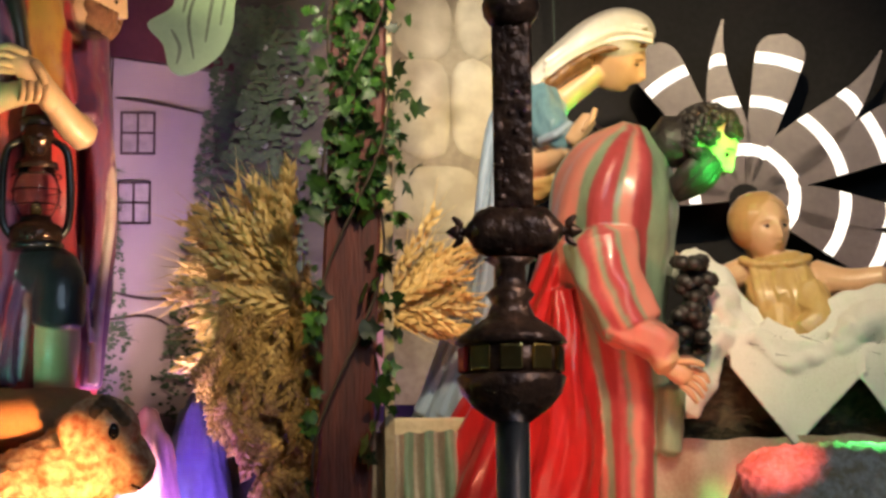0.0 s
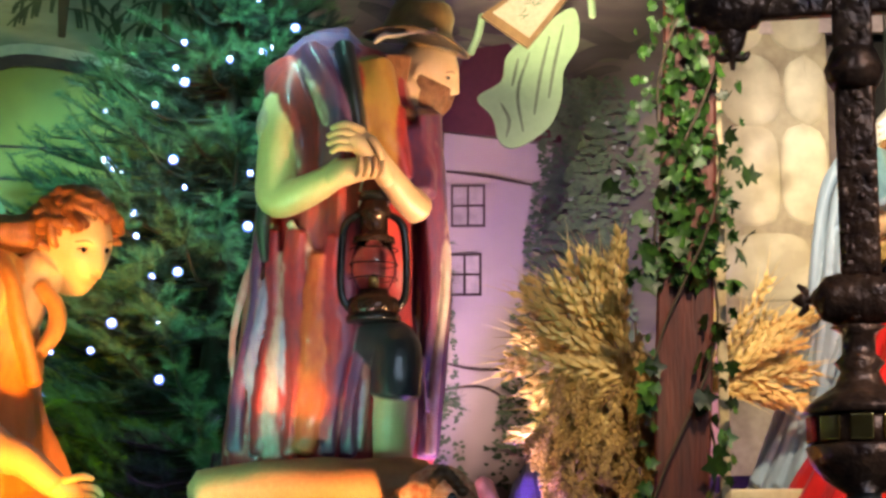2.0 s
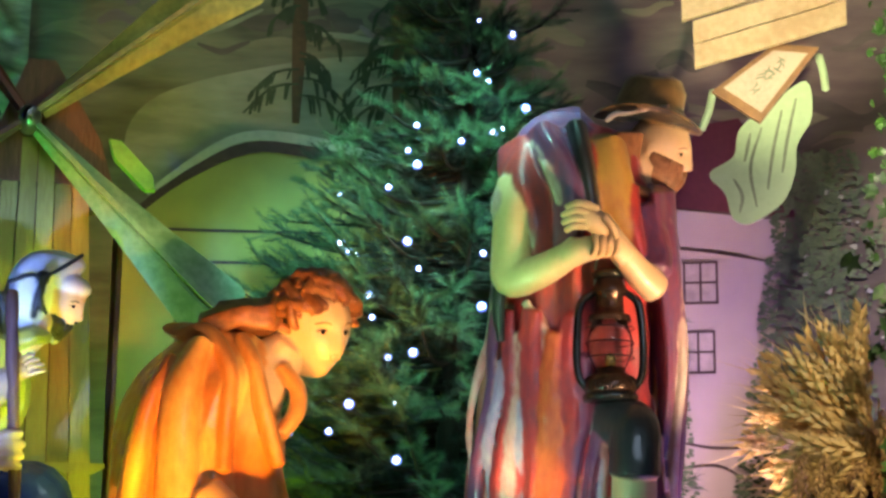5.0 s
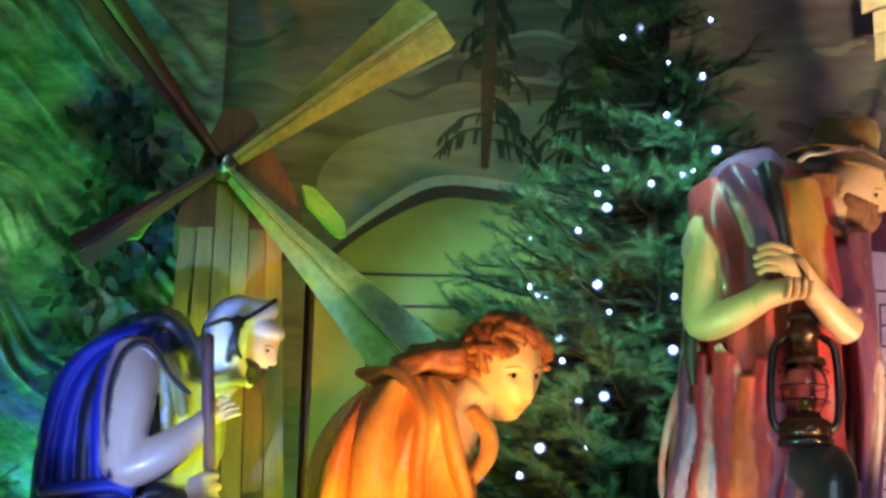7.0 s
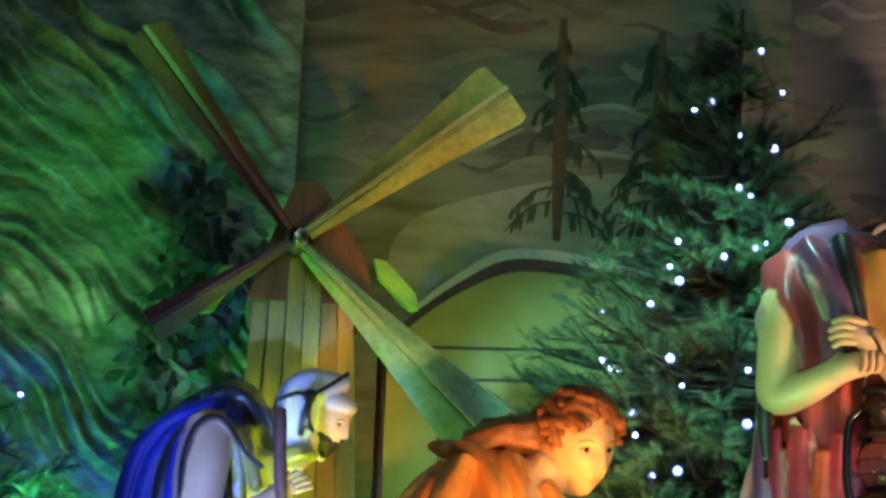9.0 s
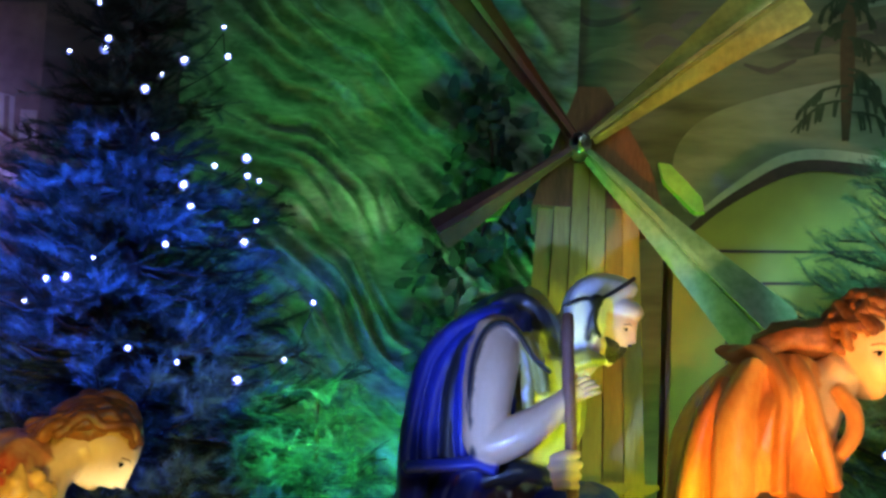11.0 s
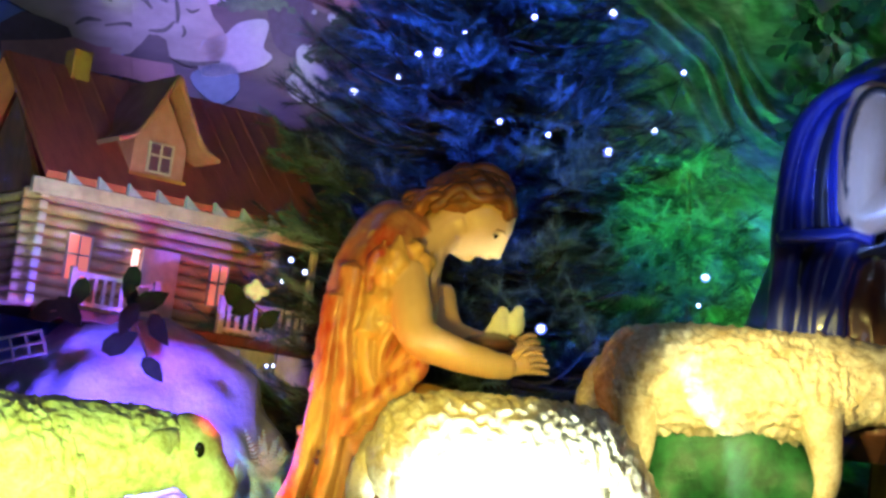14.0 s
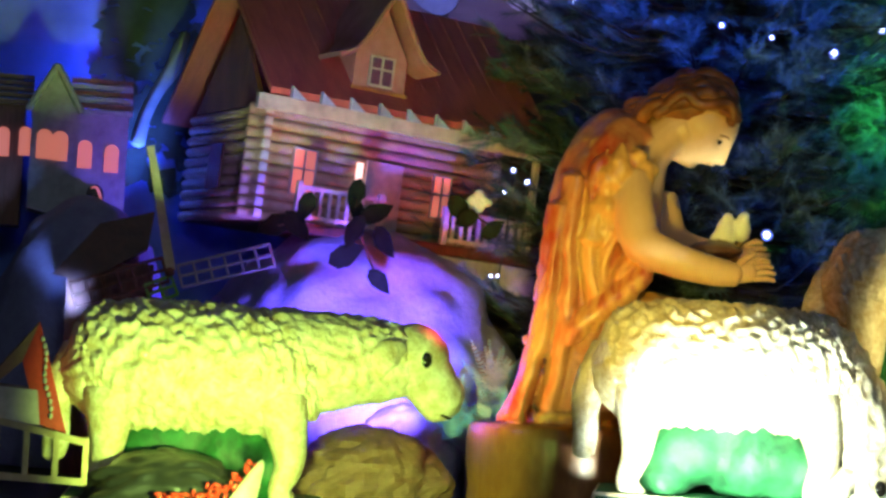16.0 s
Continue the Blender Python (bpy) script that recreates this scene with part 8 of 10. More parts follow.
for py, label in ((690, "painted band"),):
    xa, za = -0.125, 0.975
    xb2, _ = 0.173, 0.986
    if py == 690:
        xa, za = -0.118, 0.772
    bm = bmesh.new()
    pts = [(xa - 0.015, za + 0.012), (xb2 + 0.02, za + 0.012)] + [(xb2 + 0.02 - (xb2 - xa + 0.035) * i / 12, za - (0.012 if i % 2 else -0.002)) for i in range(13)]
    sheet(bm, pts, -0.12, 0.004)
    part("band", bm, mill_yellow, mill, label)
bm = bmesh.new()
xa, za = 0.201, 0.950
xb2, zb2 = 0.212, 1.339
box(bm, xa, xb2, -0.08, 0.1, 0.0, zb2, 0, 0.003)
part("side_plank", bm, wood_brown, mill, "reddish-brown side plank")
bm = bmesh.new()
px, pz = 0.017, 1.679
lft, lz_ = -0.108, 1.398
rgt, _ = 0.185, 1.417
sheet(bm, [(lft, lz_), (rgt, lz_), (rgt - 0.03, lz_ + 0.1), (px + 0.03, pz), (px - 0.03, pz), (lft + 0.03, lz_ + 0.1)], -0.1, 0.3)
part("cap", bm, wood_brown, mill, "brown boarded cap")
for pts in ([(-0.209, 1.354), (-0.205, 1.398), (-0.166, 1.460), (-0.140, 1.465), (-0.144, 1.422), (-0.181, 1.360)], [(0.171, 1.499), (0.197, 1.496), (0.268, 1.423), (0.275, 1.390), (0.254, 1.388), (0.183, 1.457)]):
    bm = bmesh.new()
    sheet(bm, pts, -0.13, 0.03)
    part("eave_tip", bm, lime_board, mill, "lime-painted eave tip")
hx, hz = -0.005, 1.522
bm = bmesh.new()
tube(bm, [(hx, hz, -0.1, 0.02), (hx + 0.0005, hz + 0.0005, -0.19, 0.024), (hx + 0.001, hz, -0.2, 0.012)], 0, 16, 3)
part("hub", bm, steel, mill, "grey metal hub", True)
for ang, material, lab in ((40, sail_yellow, "yellow-green sail"), (128, sail_brown, "brown sail"), (215, sail_plum, "dark plum sail"), (-44, sail_green, "pale green sail")):
    a = radians(ang)
    u, w = (math.cos(a), math.sin(a)), (-math.sin(a), math.cos(a))
    bm = bmesh.new()
    reach = 0.62 if ang == 215 else 1.0
    k = 0.45 if ang == 215 else 0.6 if ang == 128 else 0.95
    prof = [(r * reach, w * k) for r, w in ((0.03, 0.016), (0.2, 0.034), (0.4, 0.06), (0.58, 0.086), (0.6, 0.08))]
    for side in (-1, 1):
        for (r0, w0), (r1, w1) in zip(prof, prof[1:]):
            q = [bm.verts.new((hx + r * u[0] + s * ww * w[0], y, hz + r * u[1] + s * ww * w[1])) for r, s, ww, y in ((r0, 0.0, 0, -0.175), (r1, 0.0, 0, -0.175), (r1, side, w1, -0.155), (r0, side, w0, -0.155))]
            bm.faces.new(q)
    bmesh.ops.remove_doubles(bm, verts=bm.verts[:], dist=0.0005)
    bmesh.ops.solidify(bm, geom=bm.faces[:], thickness=0.005)
    sail = part("sail", bm, material, mill, lab)
    bm = bmesh.new()
    sheet(bm, [(hx + r * u[0] + t * w[0], hz + r * u[1] + t * w[1]) for r, t in ((0.0, 0.006), (0.6 * reach, 0.006), (0.6 * reach, -0.006), (0.0, -0.006))], -0.188, 0.01)
    part("spar", bm, material, sail)

# staff of the old man
bm = bmesh.new()
tube(bm, [(0.145, 1.045, -0.27, 0.011), (0.155, 0.883, -0.262, 0.012), (0.175, 0.615, -0.25, 0.011), (0.188, 0.382, -0.25, 0.011), (0.196, 0.251, -0.25, 0.01)], 0, 10, 6, 0, 0, 1, 0.002, 20)
solid("walking_staff", bm, wood_brown, pose(-0.441, 3.875, 0.78, 0, 0, 6.5), "dark wooden staff gripped by the old man", "staff")
# red tool handle hanging at the shepherd's belt
bm = bmesh.new()
tube(bm, [(-0.182, 1.115, -0.2, 0.014, 0.012), (-0.183, 1.060, -0.2, 0.013, 0.012), (-0.178, 1.006, -0.2, 0.008, 0.008)], 0, 10, 4)
solid("leather_pouch", bm, robe_dark, pose(0.907, 3.896, 0.78, 0, 0, -13.1), "narrow dark leather pouch hanging at a belt", "pouch")

# ---- green rock cloth and painted fronds behind the windmill ----
x0, _ = -0.509, 1.434
x1, _ = 0.511, 1.501
bm = bmesh.new()
n, m = 150, 220
grid = []
for i in range(n + 1):
    col = []
    for j in range(m + 1):
        x, z = x0 + (x1 - x0) * i / n, 0.0 + 2.5 * j / m
        s = (z + 0.75 * (x - x0) + 0.2 * noise.noise(Vector((x * 2.2, 2, z * 1.6))) + 0.04 * noise.noise(Vector((x * 8, 4, z * 6)))) / 0.066
        k, t = math.floor(s), s % 1.0
        leaf = math.sin(math.pi * t ** 1.7) * max(0.0, 0.5 + 1.1 * noise.noise(Vector((k * 3.7, x * 4.5, z * 2.0))))
        f = 0.02 + 0.1 * leaf + 0.035 * noise.noise(Vector((x * 7, 5, z * 5))) + 0.05 * noise.noise(Vector((x * 3, 5, z * 2)))
        edge = min(1.0, 6 * (i / n), 6 * (1 - i / n))
        col.append(bm.verts.new((x, -0.03 - f * edge, z)))
    grid.append(col)
for a, b in zip(grid, grid[1:]):
    for j in range(m):
        bm.faces.new((a[j], b[j], b[j + 1], a[j + 1]))
solid("rock_cloth", bm, rock_green, pose(-0.834, 4.727, 0.78, 0, 0, 10.0), "crumpled painted cloth hung as a green cliff", "cloth")

vine = thing("creeper", pose(-0.834, 4.727, 0.78, 0, 0, 10.0), "dark leafy creeper climbing beside the windmill", "creeper")
DARKS = [leaf_mesh("leaf", 30 + i, leaf_dark, 0.028, False) for i in range(3)]
rng = random.Random(21)
bm = bmesh.new()
tube(bm, [(0.269, 0.794, -0.16, 0.006), (0.218, 1.247, -0.16, 0.006), (0.292, 1.517, -0.16, 0.005), (0.261, 1.862, -0.16, 0.003)], 0, 6, 5)
part("stem", bm, bark, vine, "", True)
for i in range(220):
    t = rng.random()
    cxp, czp = (0.218, 1.247) if t < 0.5 else (0.288, 1.591)
    s = rng.uniform(0.6, 1.3)
    part("leaf", rng.choice(DARKS), None, vine, m=pose(cxp + rng.gauss(0, 0.055), -0.17 + rng.uniform(-0.04, 0.03), czp + rng.gauss(0, 0.14), rng.uniform(-60, 30), rng.uniform(0, 360), rng.uniform(-60, 60)) @ Matrix.Diagonal((s, s, s, 1)))

# extra fir tips and a stem, added where green light falls on the tall fir
shrub = thing("shrub", pose(-1.200, 4.129, 0.78, 0, 0, 16.2), "loose tips of the fir, added to catch the green light", "shrub")
nv, nf = [], []
sx, sz = 0.341, 0.828
for cx_, cz_ in ((0.124, 0.987), (0.103, 0.921), (0.364, 0.901), (0.409, 0.936), (0.299, 0.814), (0.24, 0.752), (0.34, 0.759), (0.451, 0.773), (0.469, 0.717), (0.262, 0.703), (0.137, 0.617), (0.089, 0.641), (0.365, 0.66), (0.393, 0.833), (0.207, 0.769), (0.317, 0.72)):
    for i in range(11):
        base = Vector((cx_ * 0.94 + rng.gauss(0, 0.022), -0.25 + rng.uniform(-0.04, 0.03), 0.37 + (cz_ - 0.37) * 0.94 + rng.gauss(0, 0.02)))
        dv = Vector((rng.gauss(0.2, 0.6), -0.4, rng.gauss(0.2, 0.5))).normalized()
        spray(nv, nf, base, dv, rng.uniform(0.03, 0.06), 0.8, rng, 34)
triangles("leaves", nv, nf, needle_b, shrub, "", "stuff")
bm = bmesh.new()
tube(bm, [(sx, 0.0, -0.24, 0.012), (sx + 0.02, sz * 0.5, -0.24, 0.01), (sx, sz + 0.1, -0.22, 0.004)], 0, 8, 4)
part("trunk", bm, bark, shrub, "", True)


# ---- painted town and night sky ----
town_lilac = mat("scenic_lilac_facade", (0.62, 0.5, 0.6), 0.75, second=(0.5, 0.42, 0.54), scale=7, fine=30, bump=0.05)
town_brown = mat("scenic_brown_facade", (0.3, 0.21, 0.2), 0.75, second=(0.2, 0.13, 0.13), scale=8, fine=30, bump=0.05)
town_slate = mat("scenic_slate_shutter", (0.22, 0.28, 0.36), 0.75, second=(0.16, 0.2, 0.28), scale=12, bump=0.05)
town_dark = mat("scenic_dark_doorway", (0.1, 0.075, 0.09), 0.75, second=(0.07, 0.05, 0.06), scale=12, bump=0.05)
town_pane = mat("scenic_town_pane", (0.46, 0.38, 0.38), 0.75, second=(0.36, 0.29, 0.3), scale=12, bump=0.05)
town_eave = mat("scenic_red_eave", (0.15, 0.055, 0.05), 0.75, second=(0.1, 0.04, 0.04), scale=12, bump=0.05)
town_rose = mat("scenic_rose_band", (0.42, 0.22, 0.22), 0.75, second=(0.3, 0.15, 0.17), scale=9, fine=30, bump=0.05)
town_plum = mat("scenic_plum_shade", (0.14, 0.1, 0.15), 0.75, second=(0.1, 0.07, 0.09), scale=8, bump=0.05)
town_cream = mat("scenic_cream_cliff", (0.5, 0.42, 0.38), 0.75, second=(0.3, 0.25, 0.22), scale=5, fine=18, bump=0.05, stretch=(0.8, 1, 1.8))
town_olive = mat("scenic_olive_crevice", (0.1, 0.095, 0.08), 0.75, second=(0.17, 0.15, 0.13), scale=14, bump=0.05)
painted("painted_facade", "we", [(-0.420, 1.907), (-0.184, 1.936), (-0.136, 1.379), (-0.368, 1.342)], town_lilac, 1, "lilac painted house front")
painted("painted_facade", "we", [(-0.190, 1.936), (0.144, 1.977), (0.156, 1.532), (0.110, 1.316), (-0.142, 1.378)], town_brown, 1, "brown painted house with balconies")
painted("painted_shutter", "we", [(-0.258, 1.612), (-0.186, 1.609), (-0.177, 1.504), (-0.253, 1.515)], town_slate, 2, "blue-grey painted shutter")
painted("painted_door", "we", [(-0.140, 1.582), (-0.074, 1.566), (-0.070, 1.385), (-0.141, 1.400)], town_dark, 2, "dark painted doorway")
painted("painted_window", "we", [(-0.074, 1.560), (-0.046, 1.557), (-0.043, 1.465), (-0.072, 1.472)], town_pane, 2, "pale painted pane")
painted("painted_window", "we", [(-0.034, 1.559), (0.010, 1.534), (0.011, 1.447), (-0.032, 1.460)], town_pane, 2, "pale painted pane")
painted("painted_window", "we", [(0.018, 1.518), (0.031, 1.510), (0.026, 1.434), (0.014, 1.442)], town_pane, 2, "pale painted pane")
painted("painted_window", "we", [(0.039, 1.511), (0.072, 1.497), (0.069, 1.428), (0.037, 1.435)], town_pane, 2, "pale painted pane")
painted("painted_window", "we", [(0.105, 1.688), (0.147, 1.690), (0.147, 1.613), (0.107, 1.615)], town_pane, 2, "pale painted pane")
painted("painted_window", "we", [(0.045, 1.726), (0.088, 1.719), (0.094, 1.602), (0.053, 1.621)], town_pane, 2, "pale painted pane")
painted("painted_window", "we", [(-0.024, 1.733), (0.025, 1.724), (0.029, 1.642), (-0.021, 1.663)], town_pane, 2, "pale painted pane")
painted("painted_window", "we", [(-0.084, 1.756), (-0.044, 1.748), (-0.045, 1.686), (-0.083, 1.700)], town_pane, 2, "pale painted pane")
painted("painted_shutter", "we", [(-0.020, 1.554), (-0.006, 1.547), (-0.005, 1.457), (-0.019, 1.461)], town_brown, 3, "")
painted("painted_shutter", "we", [(0.048, 1.506), (0.063, 1.500), (0.061, 1.435), (0.048, 1.439)], town_brown, 3, "")
painted("painted_shutter", "we", [(0.062, 1.719), (0.075, 1.718), (0.081, 1.609), (0.069, 1.614)], town_brown, 3, "")
painted("painted_balcony", "we", [(-0.162, 1.615), (-0.082, 1.606), (-0.009, 1.567), (0.115, 1.519), (0.117, 1.499), (-0.014, 1.549), (-0.087, 1.588), (-0.160, 1.595)], town_lilac, 4, "pale balcony ledge")
strokes("painted_balcony", "we", [[(-0.161, 1.609), (-0.088, 1.603), (-0.008, 1.564), (0.100, 1.523)], [(-0.063, 1.468), (-0.020, 1.448), (0.069, 1.418)], [(-0.143, 1.397), (-0.084, 1.384), (0.009, 1.354), (0.087, 1.333)], [(-0.113, 1.723), (-0.017, 1.666), (0.109, 1.600)]], 0.012, town_eave, 5, "reddish painted balcony edge")
painted("painted_balcony", "we", [(-0.063, 1.463), (-0.019, 1.441), (0.064, 1.415), (0.076, 1.335), (0.008, 1.363), (-0.071, 1.390)], town_rose, 3, "reddish painted balcony front")
strokes("painted_edge", "we", [[(-0.142, 1.582), (-0.074, 1.569)], [(-0.153, 1.581), (-0.153, 1.485), (-0.149, 1.396)], [(-0.262, 1.619), (-0.223, 1.643)]], 0.006, town_dark, 5, "")
for px, pz, r in ((-0.060, 1.348, 0.0068), (-0.016, 1.337, 0.0108), (-0.002, 1.330, 0.0068), (0.036, 1.311, 0.0081), (0.079, 1.298, 0.0068)):
    painted("painted_flower", "we", [(px + r * math.cos(k * 0.9), pz + r * math.sin(k * 0.9)) for k in range(7)], paint_cloud, 7)
painted("painted_shade", "we", [(-0.173, 1.375), (-0.143, 1.386), (-0.101, 1.389), (-0.070, 1.381), (-0.058, 1.353), (-0.057, 1.313), (-0.061, 1.279), (-0.070, 1.256), (-0.084, 1.240), (-0.099, 1.232), (-0.116, 1.234), (-0.134, 1.243), (-0.149, 1.256), (-0.158, 1.272), (-0.164, 1.291), (-0.169, 1.311), (-0.175, 1.334), (-0.180, 1.358)], town_plum, 2, "purple painted shadow")
painted("painted_cloud", "we", [(-0.332, 1.253), (-0.319, 1.264), (-0.298, 1.267), (-0.280, 1.272), (-0.268, 1.283), (-0.258, 1.296), (-0.245, 1.307), (-0.225, 1.314), (-0.201, 1.320), (-0.183, 1.321), (-0.175, 1.317), (-0.171, 1.308), (-0.170, 1.297), (-0.173, 1.282), (-0.178, 1.265), (-0.180, 1.250), (-0.172, 1.241), (-0.161, 1.235), (-0.156, 1.227), (-0.161, 1.217), (-0.172, 1.206), (-0.194, 1.195), (-0.235, 1.181), (-0.287, 1.167), (-0.324, 1.166), (-0.338, 1.189), (-0.339, 1.225)], paint_cloud, 4, "pale painted rock")
painted("painted_cloud", "we", [(-0.097, 1.250), (-0.092, 1.258), (-0.084, 1.264), (-0.074, 1.266), (-0.061, 1.265), (-0.047, 1.262), (-0.034, 1.255), (-0.028, 1.245), (-0.023, 1.232), (-0.018, 1.218), (-0.008, 1.207), (0.003, 1.195), (0.010, 1.182), (0.013, 1.168), (0.013, 1.152), (0.006, 1.139), (-0.013, 1.130), (-0.039, 1.122), (-0.062, 1.119), (-0.080, 1.122), (-0.095, 1.129), (-0.107, 1.138), (-0.115, 1.147), (-0.118, 1.157), (-0.118, 1.168), (-0.111, 1.179), (-0.101, 1.191), (-0.094, 1.204), (-0.094, 1.220), (-0.097, 1.236)], paint_cloud, 4, "pale painted rock")
painted("painted_rock", "we", [(-0.527, 1.516), (-0.444, 1.517), (-0.409, 1.473), (-0.422, 1.418), (-0.414, 1.387), (-0.404, 1.370), (-0.387, 1.374), (-0.367, 1.383), (-0.347, 1.378), (-0.330, 1.366), (-0.319, 1.343), (-0.309, 1.316), (-0.287, 1.292), (-0.270, 1.267), (-0.270, 1.235), (-0.283, 1.209), (-0.315, 1.198), (-0.352, 1.195), (-0.384, 1.198), (-0.409, 1.208), (-0.415, 1.229), (-0.420, 1.249), (-0.440, 1.260), (-0.464, 1.260), (-0.481, 1.235), (-0.501, 1.215)], town_cream, 4, "cream painted cliff")
painted("painted_rock", "wf", [(0.248, 1.463), (0.444, 1.508), (0.567, 1.517), (0.592, 1.217), (0.585, 1.209), (0.523, 1.196), (0.462, 1.196), (0.448, 1.223), (0.429, 1.257), (0.344, 1.278), (0.262, 1.311), (0.220, 1.387)], town_cream, 4, "cream painted cliff")
painted("painted_rock", "wf", [(0.267, 1.249), (0.313, 1.281), (0.371, 1.297), (0.413, 1.277), (0.458, 1.245), (0.536, 1.228), (0.585, 1.212), (0.528, 1.194), (0.436, 1.179), (0.346, 1.169), (0.274, 1.173), (0.254, 1.207)], town_plum, 3, "dark painted cleft")
painted("painted_band", "we", [(-0.500, 1.198), (-0.480, 1.196), (-0.399, 1.189), (-0.382, 1.127), (-0.495, 1.144)], town_rose, 5, "rose painted ledge")
painted("painted_band", "wf", [(0.271, 1.203), (0.405, 1.223), (0.445, 1.234), (0.501, 1.218), (0.540, 1.218), (0.533, 1.205), (0.594, 1.200), (0.598, 1.146), (0.563, 1.150), (0.275, 1.162)], town_rose, 5, "rose painted ledge")
painted("painted_rock", "we", [(-0.350, 1.173), (-0.325, 1.188), (-0.288, 1.203), (-0.258, 1.206), (-0.242, 1.192), (-0.233, 1.166), (-0.231, 1.143), (-0.236, 1.127), (-0.248, 1.113), (-0.261, 1.104), (-0.272, 1.100), (-0.285, 1.102), (-0.297, 1.106), (-0.312, 1.113), (-0.327, 1.123), (-0.339, 1.134), (-0.348, 1.146), (-0.355, 1.160)], town_slate, 4, "grey-green painted rock")
strokes("painted_crevice", "we", [[(-0.522, 1.366), (-0.484, 1.347), (-0.460, 1.323)], [(-0.464, 1.268), (-0.425, 1.272), (-0.402, 1.297)], [(-0.394, 1.200), (-0.341, 1.194), (-0.283, 1.204)], [(-0.455, 1.401), (-0.440, 1.356), (-0.423, 1.343)], [(-0.409, 1.376), (-0.396, 1.320), (-0.396, 1.291)]], 0.011, town_olive, 6, "dark painted crevices")
strokes("painted_crevice", "wf", [[(0.446, 1.373), (0.488, 1.364), (0.556, 1.388)], [(0.364, 1.376), (0.419, 1.372), (0.446, 1.373)], [(0.445, 1.265), (0.471, 1.282), (0.507, 1.282)], [(0.516, 1.271), (0.574, 1.282), (0.606, 1.263), (0.637, 1.259)], [(0.514, 1.388), (0.504, 1.349), (0.530, 1.333)]], 0.011, town_olive, 6, "dark painted crevices")
strokes("painted_crevice", "we", [[(-0.377, 1.330), (-0.362, 1.323), (-0.343, 1.331)], [(-0.382, 1.287), (-0.375, 1.270), (-0.382, 1.258)], [(-0.507, 1.353), (-0.472, 1.339)]], 0.008, town_olive, 6, "")
for px, pz, h in ((-0.235, 1.348, 0.10), (-0.164, 1.355, 0.08), (-0.254, 1.333, 0.09), (-0.171, 1.347, 0.06)):
    painted_bush("we", px, pz, 0.045, h, 90, paint_leaf, int(px * 100) + 50, "painted_cypress", 5, 0.009)
bx, bz = -0.204, 1.343
painted_bush("we", bx, bz, 0.2, 0.06, 260, paint_leaf, 77, layer=6, size=0.009)
bx, bz = 0.033, 1.223
painted_bush("we", bx, bz, 0.24, 0.13, 420, paint_pine, 78, layer=6, size=0.011)
dx, dz = 0.106, 0.633
painted_bush("wf", dx, dz, 0.34, 0.75, 380, paint_pine, 91, "painted_tree", 2, 0.035)
bm = bmesh.new()
tube(bm, [(0.187, 1.000, -0.1, 0.012), (0.158, 0.914, -0.1, 0.018), (0.111, 0.827, -0.1, 0.014), (0.086, 0.728, -0.1, 0.018)], 0, 12, 6, 4, 0.2)
part("paper_cascade", bm, paint_meadow, WALLS["wf"], "crumpled paper stream", True)


